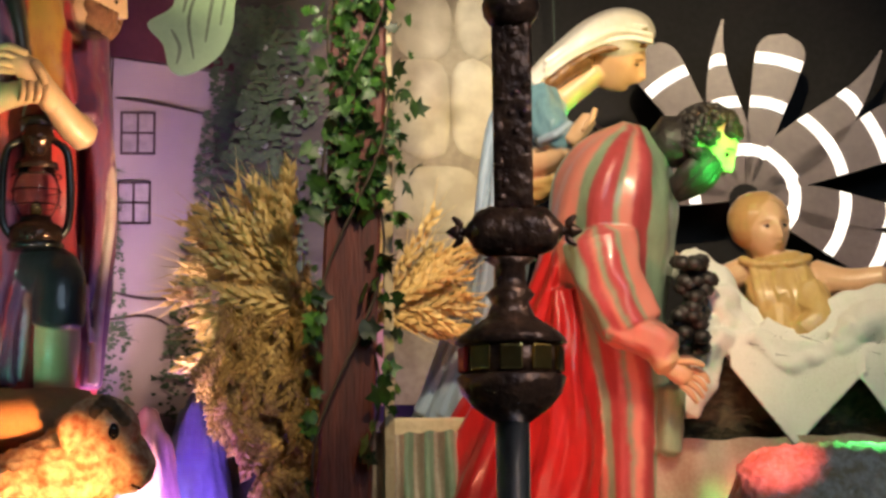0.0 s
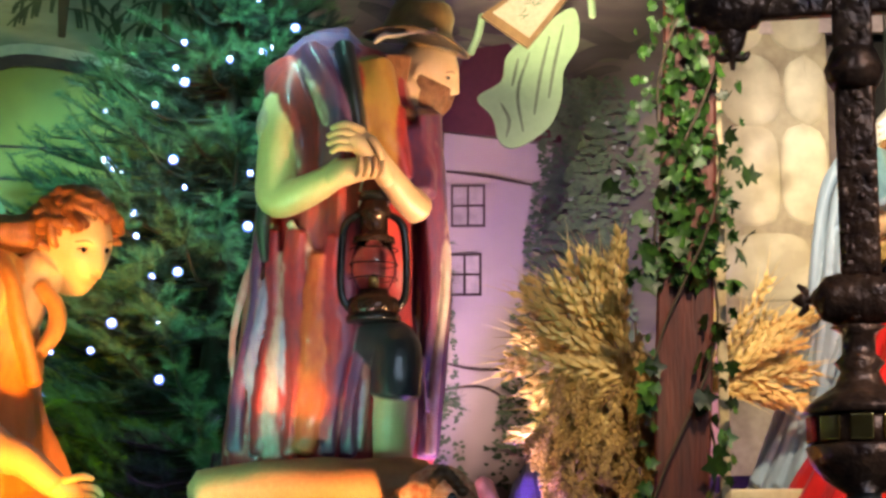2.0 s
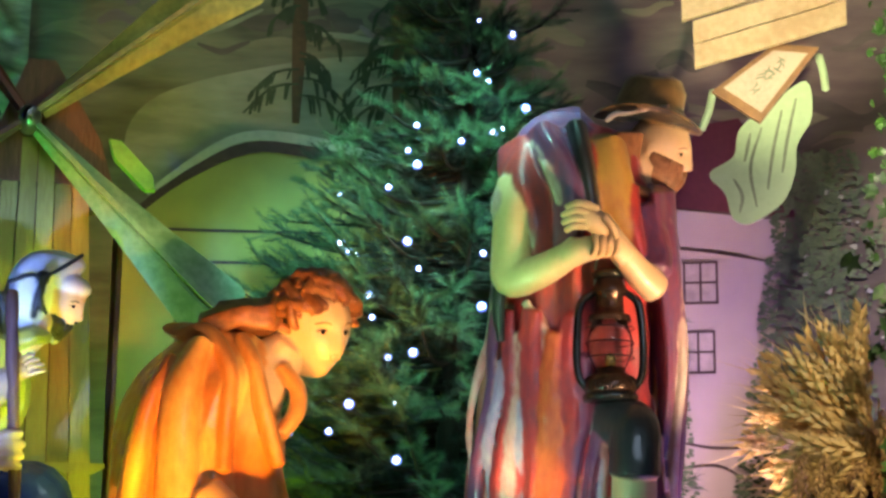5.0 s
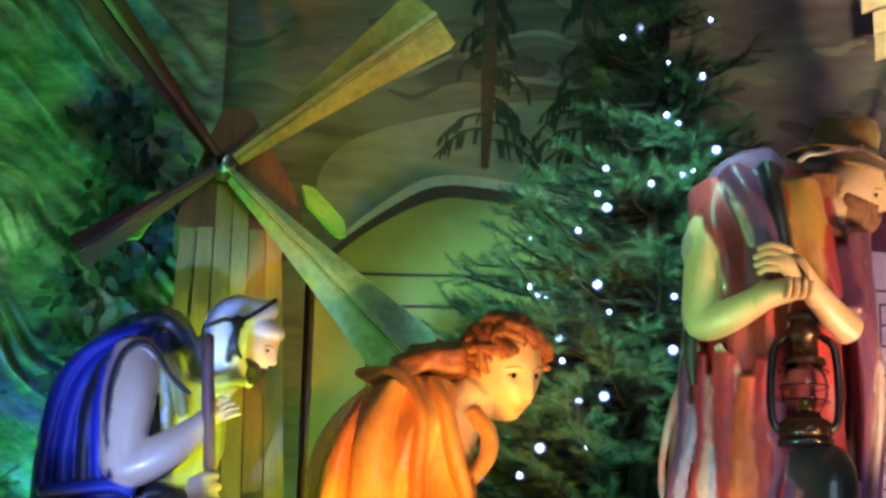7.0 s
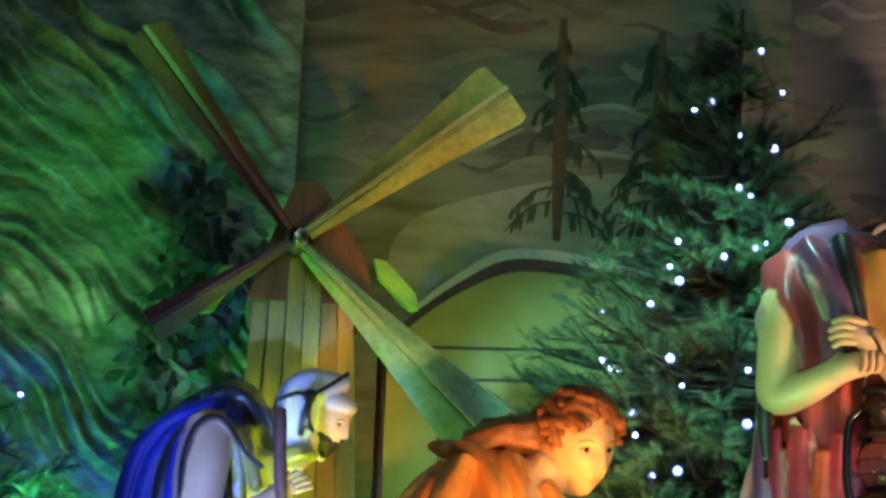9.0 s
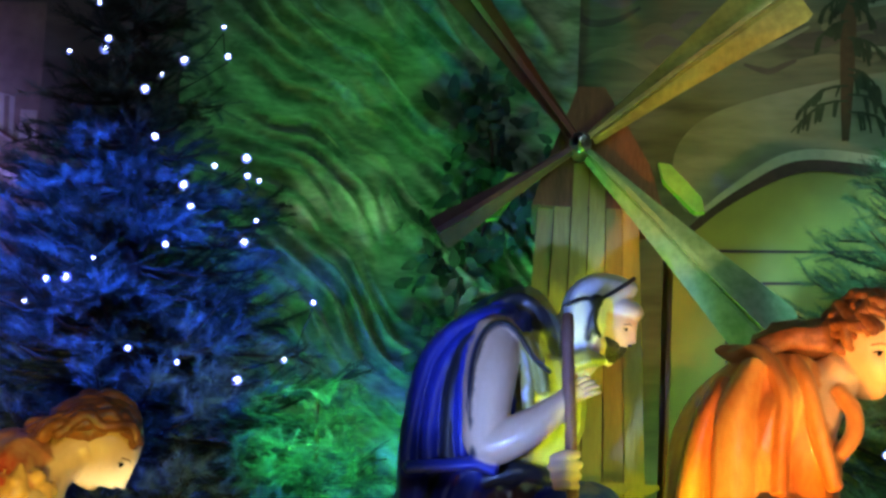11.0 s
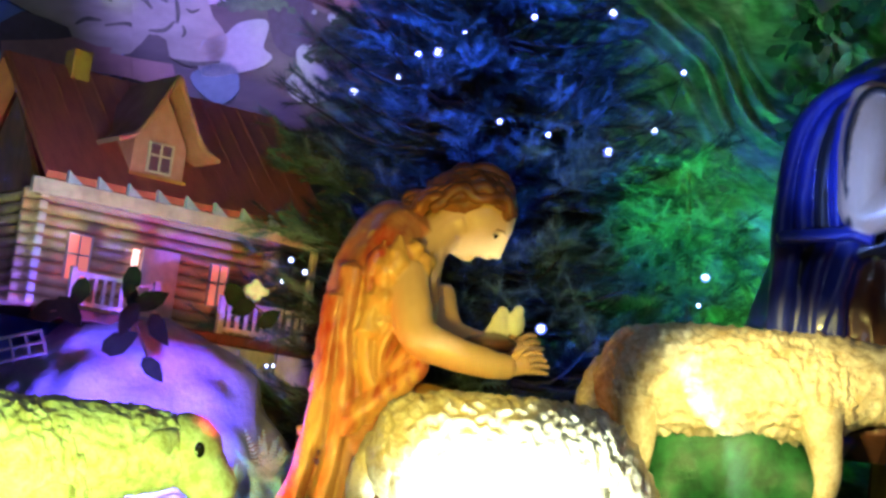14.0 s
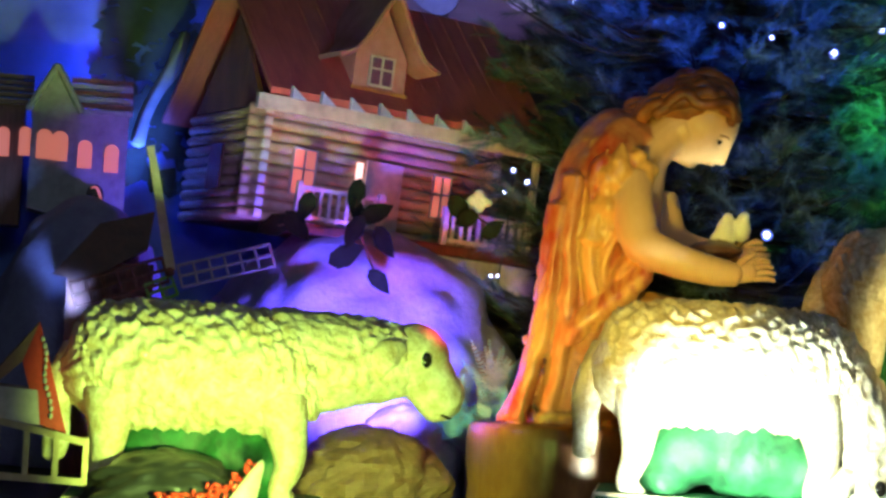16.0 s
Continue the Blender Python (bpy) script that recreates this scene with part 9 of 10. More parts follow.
# ---- log house ----
def log_house():
    cx, cz = -0.199, 0.544
    top = thing("log_house_model", pose(-1.972, 3.708, 0.78, 0, 0, 28.0) @ pose(cx, -0.02, cz, 0, 4.5, 24), "log cabin model with red roof, dormer and lit porch", "model house")
    W, D, H, n = 0.58, 0.4, 0.25, 10
    d = H / n
    bm = bmesh.new()
    box(bm, 0.008, W - 0.008, 0.012, D - 0.01, 0.0, H)
    part("core", bm, wood_brown, top)

    def log(length):
        b = bmesh.new()
        lathe(b, [(d * 0.3, -0.001), (d * 0.5, 0.002), (d * 0.5, length - 0.002), (d * 0.3, length + 0.001)], 8)
        return finish("log", b, log_wood, True)

    front, side = log(W + 0.05), log(D + 0.05)
    for i in range(n):
        part("log", front, None, top, m=pose(-0.025, 0.006, d * (i + 0.5), 0, 90, 0))
        for x in (0.006, W - 0.006):
            part("log", side, None, top, m=pose(x, -0.03, d * (i + 0.5), -90, 0, 0))
    tip = bmesh.new()
    box(tip, -0.009, 0.009, -0.004, 0.004, -0.009, 0.009, 0, 0.002)
    tip = finish("log_end", tip, model_white, False)
    for i in range(n):
        part("log_end", tip, None, top, m=pose(0.006, -0.036, d * (i + 0.5)))
        if i % 2:
            part("log_end", tip, None, top, m=pose(W - 0.006, -0.036, d * (i + 0.5)))
    # gables
    for x in (0.0, W - 0.012):
        bm = bmesh.new()
        f = bm.faces.new([bm.verts.new(p) for p in ((x, 0.0, H), (x, D, H), (x, D / 2, H + 0.22))])
        ex = bmesh.ops.extrude_face_region(bm, geom=[f])
        bmesh.ops.translate(bm, vec=(0.012, 0, 0), verts=[v for v in ex["geom"] if isinstance(v, bmesh.types.BMVert)])
        part("gable", bm, wood_brown, top)
    # roof, the front slope running out over the porch
    E, RZ = -0.15, H + 0.3
    for y0, z0, y1, z1 in ((E, H + 0.005, D / 2, RZ), (D / 2, RZ, D + 0.1, H - 0.02)):
        bm = bmesh.new()
        vs = [bm.verts.new(p) for p in ((-0.045, y0, z0), (W + 0.07, y0, z0), (W + 0.07, y1, z1), (-0.045, y1, z1))]
        f = bm.faces.new(vs)
        ex = bmesh.ops.extrude_face_region(bm, geom=[f])
        bmesh.ops.translate(bm, vec=(0, 0, 0.014), verts=[v for v in ex["geom"] if isinstance(v, bmesh.types.BMVert)])
        r = part("roof", bm, roof_red, top, "red roof slope")
    for i in range(15):
        bm = bmesh.new()
        x = -0.035 + (W + 0.09) * i / 14
        a, b = Vector((x, E + 0.01, H + 0.024)), Vector((x, D / 2 - 0.005, RZ + 0.014))
        tube(bm, [(a.x, a.z, a.y, 0.0022), (b.x, b.z, b.y, 0.0022)], 0, 5, 1)
        part("roof_seam", bm, roof_red, top)
    bm = bmesh.new()
    box(bm, -0.07, W + 0.06, E - 0.004, E + 0.014, H - 0.03, H + 0.002, 0, 0.002)
    part("eave_beam", bm, model_white, top, "white eave beam")
    for i in range(9):
        bm = bmesh.new()
        x = 0.0 + (W) * i / 8.5
        vs = [bm.verts.new(p) for p in ((x, E - 0.012, H + 0.0), (x + 0.034, E - 0.012, H + 0.0), (x, E - 0.012, H + 0.026))]
        f = bm.faces.new(vs)
        ex = bmesh.ops.extrude_face_region(bm, geom=[f])
        bmesh.ops.translate(bm, vec=(0, 0.012, 0), verts=[v for v in ex["geom"] if isinstance(v, bmesh.types.BMVert)])
        part("bracket", bm, bracket_blue_lit, top, "bracket tinted for blue light")
    # dormer with a deep flared roof
    gx, gy, gz = W * 0.46 - 0.045, -0.1, H + 0.05
    dormer = bmesh.new()
    f = dormer.faces.new([dormer.verts.new(p) for p in ((gx - 0.062, gy, gz), (gx + 0.062, gy, gz), (gx + 0.062, gy, gz + 0.085), (gx, gy, gz + 0.19), (gx - 0.062, gy, gz + 0.085))])
    ex = bmesh.ops.extrude_face_region(dormer, geom=[f])
    bmesh.ops.translate(dormer, vec=(0, 0.2, 0), verts=[v for v in ex["geom"] if isinstance(v, bmesh.types.BMVert)])
    dm = part("dormer", dormer, model_rose, top, "pinkish gabled dormer")
    for s in (-1, 1):
        bm = bmesh.new()
        line = ((0.0, 0.222), (0.03, 0.165), (0.062, 0.105), (0.085, 0.078), (0.118, 0.062))
        rows_ = [[bm.verts.new((gx + s * p, y, gz + q + e)) for p, q in line] for y, e in ((gy - 0.045, 0.0), (gy + 0.2, 0.0), (gy + 0.2, 0.011), (gy - 0.045, 0.011))]
        for p, q in zip(rows_, rows_[1:] + rows_[:1]):
            for k in range(4):
                bm.faces.new((p[k], p[k + 1], q[k + 1], q[k]))
        for k in (0, 4):
            bm.faces.new([r_[k] for r_ in rows_])
        bmesh.ops.recalc_face_normals(bm, faces=bm.faces[:])
        part("dormer_roof", bm, model_rose, dm)
        bm = bmesh.new()
        tube(bm, [(gx + s * p, gz + q + 0.004, gy - 0.047, 0.006) for p, q in line], 0, 6, 2)
        part("bargeboard", bm, model_rose, dm)
    bm = bmesh.new()
    box(bm, gx - 0.068, gx + 0.068, gy - 0.008, gy + 0.01, gz - 0.004, gz + 0.012, 0, 0.002)
    part("dormer_sill", bm, robe_ochre, dm, "orange sill board")

    def window(x, y, z, w, h, lit, parent):
        bm = bmesh.new()
        box(bm, x - w / 2, x + w / 2, y - 0.002, y + 0.002, z, z + h)
        pane = part("window", bm, lit, parent, "lit window")
        bm = bmesh.new()
        e = 0.004
        for a, b, c, g in ((x - w / 2 - e, x - w / 2, z - e, z + h + e), (x + w / 2, x + w / 2 + e, z - e, z + h + e), (x - w / 2, x + w / 2, z - e, z), (x - w / 2, x + w / 2, z + h, z + h + e), (x - e / 2, x + e / 2, z, z + h), (x - w / 2, x + w / 2, z + h * 0.55, z + h * 0.55 + e)):
            box(bm, a, b, y - 0.006, y + 0.002, c, g)
        part("window_frame", bm, model_white, pane)

    window(gx, gy - 0.004, gz + 0.022, 0.05, 0.058, robe_wine, dm)
    window(0.11, -0.012, 0.07, 0.05, 0.095, lit_window, top)
    window(0.45, -0.012, 0.07, 0.04, 0.09, lit_window, top)
    bm = bmesh.new()
    box(bm, 0.26, 0.35, -0.014, 0.0, 0.0, 0.17, 0, 0.002)
    door = part("door", bm, model_white, top, "white plank door")
    bm = bmesh.new()
    box(bm, 0.238, 0.25, -0.016, -0.006, 0.06, 0.16)
    part("lit_gap", bm, lit_strip, top, "bright lit gap beside the door")
    bm = bmesh.new()
    box(bm, -0.003, 0.002, 0.16, 0.24, 0.07, 0.17)
    part("window", bm, robe_brown, top, "dim side window", m=pose(-0.012, 0, 0))
    # porch
    bm = bmesh.new()
    box(bm, 0.03, W + 0.04, -0.16, 0.0, -0.022, 0.0, 0, 0.003)
    part("porch_floor", bm, wood_red, top, "reddish porch floor")
    bm = bmesh.new()
    box(bm, 0.3, W + 0.05, -0.165, -0.01, -0.085, -0.024, 0, 0.003)
    part("porch_base", bm, model_white, top, "white plinth under the porch")
    for x in (0.05, 0.24, 0.4, W + 0.03):
        bm = bmesh.new()
        box(bm, x - 0.007, x + 0.007, -0.152, -0.138, 0.0, (H - 0.03) if x in (0.04, W + 0.03) else 0.085, 0, 0.002)
        part("post", bm, model_white, top)
    baluster = bmesh.new()
    box(baluster, -0.0035, 0.0035, -0.0035, 0.0035, 0.0, 0.065)
    baluster = finish("baluster", baluster, model_white, False)
    for x0, x1 in ((0.05, 0.235), (0.41, W + 0.02)):
        for z in (0.008, 0.068):
            bm = bmesh.new()
            box(bm, x0, x1, -0.149, -0.14, z, z + 0.009, 0, 0.001)
            part("rail", bm, model_white, top)
        for i in range(9):
            part("baluster", baluster, None, top, m=pose(x0 + (x1 - x0) * (i + 0.5) / 9, -0.145, 0.006))
    bm = bmesh.new()
    box(bm, gx - 0.12, gx - 0.075, D / 2 - 0.04, D / 2 + 0.01, RZ - 0.03, RZ + 0.05, 0, 0.003)
    part("chimney", bm, robe_ochre, top, "ochre chimney")


log_house()


# ---- church and barn models ----
def arch(x, y, z, w, h):
    bm = bmesh.new()
    pts = [(x - w / 2, z), (x + w / 2, z)] + [(x + w / 2 * math.cos(a), z + h - w / 2 + w / 2 * math.sin(a)) for a in np.linspace(0, math.pi, 9)]
    sheet(bm, pts, y, 0.004)
    return bm


church = thing("church_model", pose(-2.632, 3.650, 0.78, 0, 0, 35.8), "grey church model with red-lit arched windows", "model church")
x0, z0 = -0.095, 0.580
x1, z1 = 0.009, 0.780
x2, z2 = 0.121, 0.776
gx, gz = -0.045, 0.866
bm = bmesh.new()
sheet(bm, [(x0, z0 - 0.03), (x1, z0 - 0.05), (x1, z1), (gx, gz), (x0, z1)], -0.03, 0.2)
part("nave_front", bm, model_grey, church)
bm = bmesh.new()
box(bm, x1, x2, 0.0, 0.16, z0 - 0.06, z2)
part("nave_side", bm, model_grey, church)
for i in range(6):
    bm = bmesh.new()
    box(bm, x1 - 0.02, x2 + 0.008, -0.015 + 0.014 * i, 0.012 + 0.014 * i, z2 - 0.004 + 0.0155 * i, z2 + 0.006 + 0.0155 * i)
    part("roof_slat", bm, wood_brown if i % 2 else model_grey, church)
for s in (-1, 1):
    bm = bmesh.new()
    tube(bm, [(gx, gz + 0.008, -0.035, 0.008), (gx + s * (x1 - x0) * 0.56, z1 - 0.008, -0.035, 0.008)], 0, 6, 1)
    part("verge", bm, model_grey, church)
wx = 0.035
for px, pz in ((-0.064, 0.662), (-0.030, 0.660)):
    part("arched_window", arch(px, -0.036, pz, wx, wx * 1.9), lit_window, church, "red-lit arched window")
for px, pz in ((0.027, 0.649), (0.087, 0.643)):
    part("arched_window", arch(px, -0.006, pz, wx * 0.9, wx * 1.8), lit_window, church, "red-lit arched window")
px, pz = 0.055, 0.535
part("arched_door", arch(px, -0.012, pz, wx * 1.1, wx * 2.2), robe_dark, church, "dark arched door")
bm = bmesh.new()
ribbon(bm, [(px + wx * 0.35, pz), (px + wx * 0.4, pz + wx * 1.2), (px + wx * 0.1, pz + wx * 2.0), (px - wx * 0.3, pz + wx * 2.0)], 0.006, -0.016)
part("lit_door_edge", bm, lit_window, church, "glowing door edge")
barn = thing("barn_model", pose(-2.632, 3.650, 0.78, 0, 0, 35.8), "brown barn model with a lit window", "model house")
x0, z0 = -0.229, 0.571
x1, z1 = -0.107, 0.784
bm = bmesh.new()
box(bm, x0, x1 - 0.004, 0.02, 0.2, z0 - 0.06, z1)
part("wall", bm, wood_brown, barn)
for i in range(5):
    bm = bmesh.new()
    box(bm, x0 - 0.01, x1 + 0.012, -0.01 + 0.02 * i, 0.02 + 0.02 * i, z1 + 0.016 * i, z1 + 0.01 + 0.016 * i)
    part("roof_slat", bm, robe_brown, barn)
for px, pz in ((-0.156, 0.665), (-0.107, 0.669)):
    part("arched_window", arch(px, 0.012, pz, wx * 0.8, wx * 1.9), lit_window, barn, "red-lit window")

# ---- small windmill model with lattice sails ----
small = thing("windmill_model", pose(-2.179, 3.355, 0.78, 0, 0, 33.0), "small windmill model with lattice sails", "model windmill")
bm = bmesh.new()
x0, z0 = -0.198, 0.249
x1, z1 = -0.006, 0.431
box(bm, x0, x1 - 0.02, 0.02, 0.2, 0.0, z1)
part("body", bm, wood_brown, small)
bm = bmesh.new()
vs = [(-0.228, 0.401), (-0.138, 0.509), (-0.030, 0.539), (-0.040, 0.463), (-0.162, 0.388)]
sheet(bm, vs, 0.0, 0.2)
part("roof", bm, robe_brown, small, "brown card roof")
hx, hz = 0.006, 0.418


def lattice(ax, az, bx, bz, width, cells, material):
    bm = bmesh.new()
    u = Vector((bx - ax, 0, bz - az))
    w = Vector((-u.z, 0, u.x)).normalized() * width
    a = Vector((ax, -0.03, az))
    for k in (-0.5, 0, 0.5):
        p, q = a + w * k, a + u + w * k
        tube(bm, [(p.x, p.z, p.y, 0.0032), (q.x, q.z, q.y, 0.0032)], 0, 4, 1)
    for i in range(cells + 1):
        p, q = a + u * (i / cells) - w * 0.5, a + u * (i / cells) + w * 0.5
        tube(bm, [(p.x, p.z, p.y, 0.0028), (q.x, q.z, q.y, 0.0028)], 0, 4, 1)
    return part("sail", bm, material, small)


a0, a1 = (0.027, 0.410), (0.210, 0.464)
lattice(*a0, *a1, 0.045, 6, model_grey)
a0, a1 = (-0.003, 0.422), (-0.183, 0.361)
lattice(*a0, *a1, 0.05, 6, wood_brown)
a0, a1 = (0.017, 0.392), (-0.034, 0.370)
lattice(*a0, *a1, 0.04, 2, lime_board)
bm = bmesh.new()
p0, p1 = (-0.045, 0.668), (0.008, 0.423)
sheet(bm, [(p0[0] - 0.009, p0[1]), (p0[0] + 0.006, p0[1] + 0.004), (p1[0] + 0.01, p1[1]), (p1[0] - 0.01, p1[1])], -0.03, 0.008)
part("sail", bm, wood_pale, small, "pale flat sail board")
bm = bmesh.new()
tube(bm, [(hx, hz, 0.02, 0.01), (hx + 0.0003, hz, -0.04, 0.01)], 0, 10, 2)
part("hub", bm, wood_brown, small, "", True)


# ---- crumpled paper rocks ----
def mound(name, m, x0, x1, top, y, depth, material, label, seed, rough=0.05, bottom=0.0, category="rock", skew=0.0):
    bm = bmesh.new()
    n, k = 64, 26
    cx, rx = (x0 + x1) / 2, (x1 - x0) / 2
    rows = []
    for i in range(k + 1):
        v = (i / k) * math.pi / 2
        row = []
        for j in range(n):
            u = 2 * math.pi * j / n
            p = Vector((math.cos(u) * math.cos(v), math.sin(u) * math.cos(v), math.sin(v)))
            q = p * 2.2 + Vector((seed, seed * 2, 0))
            f = 1 + rough * 4 * (abs(noise.noise(q * 1.3)) - 0.2) + rough * 1.2 * (abs(noise.noise(q * 2.6)) - 0.2) + rough * 0.3 * abs(noise.noise(q * 5))
            row.append(bm.verts.new((cx + rx * p.x * f + skew * p.z * rx, y + depth * p.y * f, bottom + (top - bottom) * (p.z ** 0.85 if p.z > 0 else 0) * (0.8 + 0.2 * f))))
        rows.append(row)
    for a, b in zip(rows[:-1], rows[1:-1]):
        for j in range(n):
            bm.faces.new((a[j], a[(j + 1) % n], b[(j + 1) % n], b[j]))
    bm.faces.new(rows[-2])
    return solid(name, bm, material, m, label, category, smooth=material != paper_brown)


xa, za = -0.381, 0.519
xb3, zb3 = 0.354, 0.570
mound("paper_rock", pose(-1.874, 3.647, 0.78, 0, 0, 27.2), xa, xb3, (-0.044, 0.542)[1] , 0.08, 0.24, paper_rock, "large crumpled paper rock under the log house", 1.3, 0.055)
xa, za = -0.838, 0.557
xb3, zb3 = -0.383, 0.583
mound("paper_rock", pose(-1.874, 3.647, 0.78, 0, 0, 27.2), xa, xb3, (-0.700, 0.577)[1], 0.22, 0.24, paper_rock, "grey crumpled paper hill under the church", 4.1, 0.04)
xa, za = 0.075, 0.144
xb3, zb3 = 0.374, 0.159
mound("paper_rock", pose(-1.771, 3.019, 0.78, 0, 0, 30.4), xa, xb3, (0.196, 0.145)[1], 0.2, 0.14, paper_brown, "crumpled reddish-brown paper rock", 2.2, 0.08)
xa, za = 0.194, 0.181
xb3, zb3 = 0.429, 0.192
mound("paper_rock", pose(-1.771, 3.019, 0.78, 0, 0, 30.4), xa, xb3, (0.296, 0.180)[1], 0.42, 0.12, paper_rock, "pale crumpled paper rock", 6.2, 0.07)
# stable side
bm = bmesh.new()
tube(bm, [(-0.247, 0.537, -0.08, 0.0448, 0.1), (-0.151, 0.545, -0.08, 0.0559, 0.12), (-0.054, 0.545, -0.08, 0.0593, 0.13), (0.055, 0.547, -0.08, 0.0604, 0.13), (0.148, 0.550, -0.08, 0.0593, 0.13), (0.192, 0.552, -0.08, 0.0515, 0.11)], 0, 40, 8, 0, 0, 1.0, 0.006, 9)
solid("straw_bolster", bm, cloth_tan, pose(0.816, 3.711, 0.78, 0, 0, -12.4), "smooth tan bolster lying behind a sheep", "bolster")
mound("paper_mound", pose(0.816, 3.711, 0.78, 0, 0, -12.4), -0.36, 0.16, 0.52, -0.06, 0.16, paper_brown, "brown paper mound under a bolster", 3.3, 0.02)
xa, za = 0.233, 0.588
xb3, zb3 = 0.413, 0.588
mound("paper_cone", pose(0.816, 3.711, 0.78, 0, 0, -12.4), xa, xb3, (0.300, 0.586)[1], 0.2, 0.12, paper_pink, "pink crumpled paper cone", 5.3, 0.05)
xa, za = -0.225, 0.619
xb3, zb3 = -0.082, 0.618
mound("paper_rock", pose(1.456, 3.833, 0.78, 0, 0, -20.8), xa - 0.05, xb3, (-0.154, 0.630)[1], 0.25, 0.12, paper_rock, "violet-lit crumpled paper rock", 8.3, 0.06)
xa, za = -0.541, 0.544
xb3, zb3 = -0.244, 0.543
mound("paper_rock", pose(0.907, 3.896, 0.78, 0, 0, -13.1), xa - 0.1, xb3, (-0.427, 0.515)[1], -0.1, 0.14, paper_rock, "small paper rock beside the shepherd", 9.3, 0.05)


# ---- sheep ----
def stand(m, px, pz, label):
    """A brown paper mound under a raised sheep."""
    return mound("paper_mound", m, px - 0.34, px + 0.34, pz + 0.004, 0.0, 0.2, paper_brown, label, 7.7 + px, 0.02)


x, z = -0.092, 0.007
sheep(pose(-1.771, 3.019, 0.78, 0, 0, 30.4) @ pose(x, 0, z), "yellow-green lit sheep statue with curled fleece, head lowered", 0.417, 0.35, 0.119, 0.194, 0.009, 0.1, 0.16)
x, z = 0.002, 0.059
sheep(pose(-0.994, 3.356, 0.78, 0, 0, 16.5) @ pose(x, 0, z), "brightly lit white sheep statue seen from its flank", 0.425, 0.348, 0.118, 0.06, -0.22, 0.1, 0.16)
x, z = -0.062, 0.191
sheep(pose(-0.580, 3.705, 0.78, 0, 0, 8.9) @ pose(x, 0, z), "cream sheep statue with curled fleece standing on grass", 0.468, 0.379, 0.11, 0.16, -0.027, 0.11, 0.2)
if z > 0.03:
    stand(pose(-0.580, 3.705, 0.78, 0, 0, 8.9), x, z - 0.02, "low brown paper mound under a sheep")
x, z = -0.109, 0.478
sheep(pose(0.791, 3.512, 0.78, 0, 0, -12.7) @ pose(x, 0, z - 0.36), "orange-lit sheep statue with dark mane", 0.46, 0.36, 0.132, 0.1, 0.14, 0.1, 0.2, wool_mat=wool_orange_lit, mane=True)
if z - 0.36 > 0.03:
    stand(pose(0.791, 3.512, 0.78, 0, 0, -12.7), x, z - 0.38, "low brown paper mound under the orange sheep")
x, z = 0.044, 0.478
sheep(pose(2.162, 2.879, 0.78, 0, 0, -36.9) @ pose(x, 0, z - 0.36), "sheep statue lit green and red by the crib", 0.36, 0.36, 0.132, 0.1, 0.0, 0.1, 0.2)
if z - 0.36 > 0.03:
    stand(pose(2.162, 2.879, 0.78, 0, 0, -36.9), x, z - 0.38, "low brown paper mound by the crib")

# ---- sprigs, ferns and bits ----
sprig = thing("leafy_sprig", pose(-1.864, 3.505, 0.78, 0, 0, 28.0), "dark leafy sprigs hanging below the porch", "sprig")
BIG = [leaf_mesh("leaf", 60 + i, sprig_leaf, 0.036, False) for i in range(3)]
rng = random.Random(33)
spots = [(-0.091, 0.529), (-0.137, 0.526), (0.026, 0.566), (0.025, 0.526), (0.083, 0.507), (0.066, 0.558), (0.009, 0.473), (0.081, 0.426), (0.029, 0.601), (0.251, 0.559), (0.310, 0.540), (-0.072, 0.571), (0.238, 0.581)]
for i, (x, z) in enumerate(spots):
    s = rng.uniform(0.9, 1.25)
    part("leaf", BIG[i % 3], None, sprig, m=pose(x, 0.0 + rng.uniform(-0.02, 0.02), z, rng.uniform(-30, 10), rng.choice((60, 110, 140, 200, 250)), rng.uniform(-40, 40)) @ Matrix.Diagonal((s, s, s, 1)))
for a, b, c in (((0.028, 0.613), (0.031, 0.544), (0.081, 0.421)), ((-0.073, 0.582), (-0.103, 0.534), (-0.159, 0.519)), ((0.237, 0.593), (0.285, 0.562), (0.322, 0.541))):
    bm = bmesh.new()
    tube(bm, [(*a, 0.03, 0.0025), (*b, 0.01, 0.0025), (*c, 0.0, 0.002)], 0, 6, 5)
    part("stem", bm, bark, sprig, "", True)
bm = bmesh.new()
x, z = 0.277, 0.598
rng = random.Random(2)
for i in range(14):
    a = i * 2.4
    ball(bm, x + 0.018 * math.cos(a) * (i / 14), z + 0.012 * math.sin(a), 0.0, 0.014, 0.009, 0.006, 0, 8, turn=Euler((0, a, 0)))
solid("paper_flower", bm, mat("pale_blue_petals", (0.45, 0.6, 0.8), 0.6), pose(-1.864, 3.505, 0.78, 0, 0, 28.0), "pale blue paper flower resting on a porch rail", "flower")

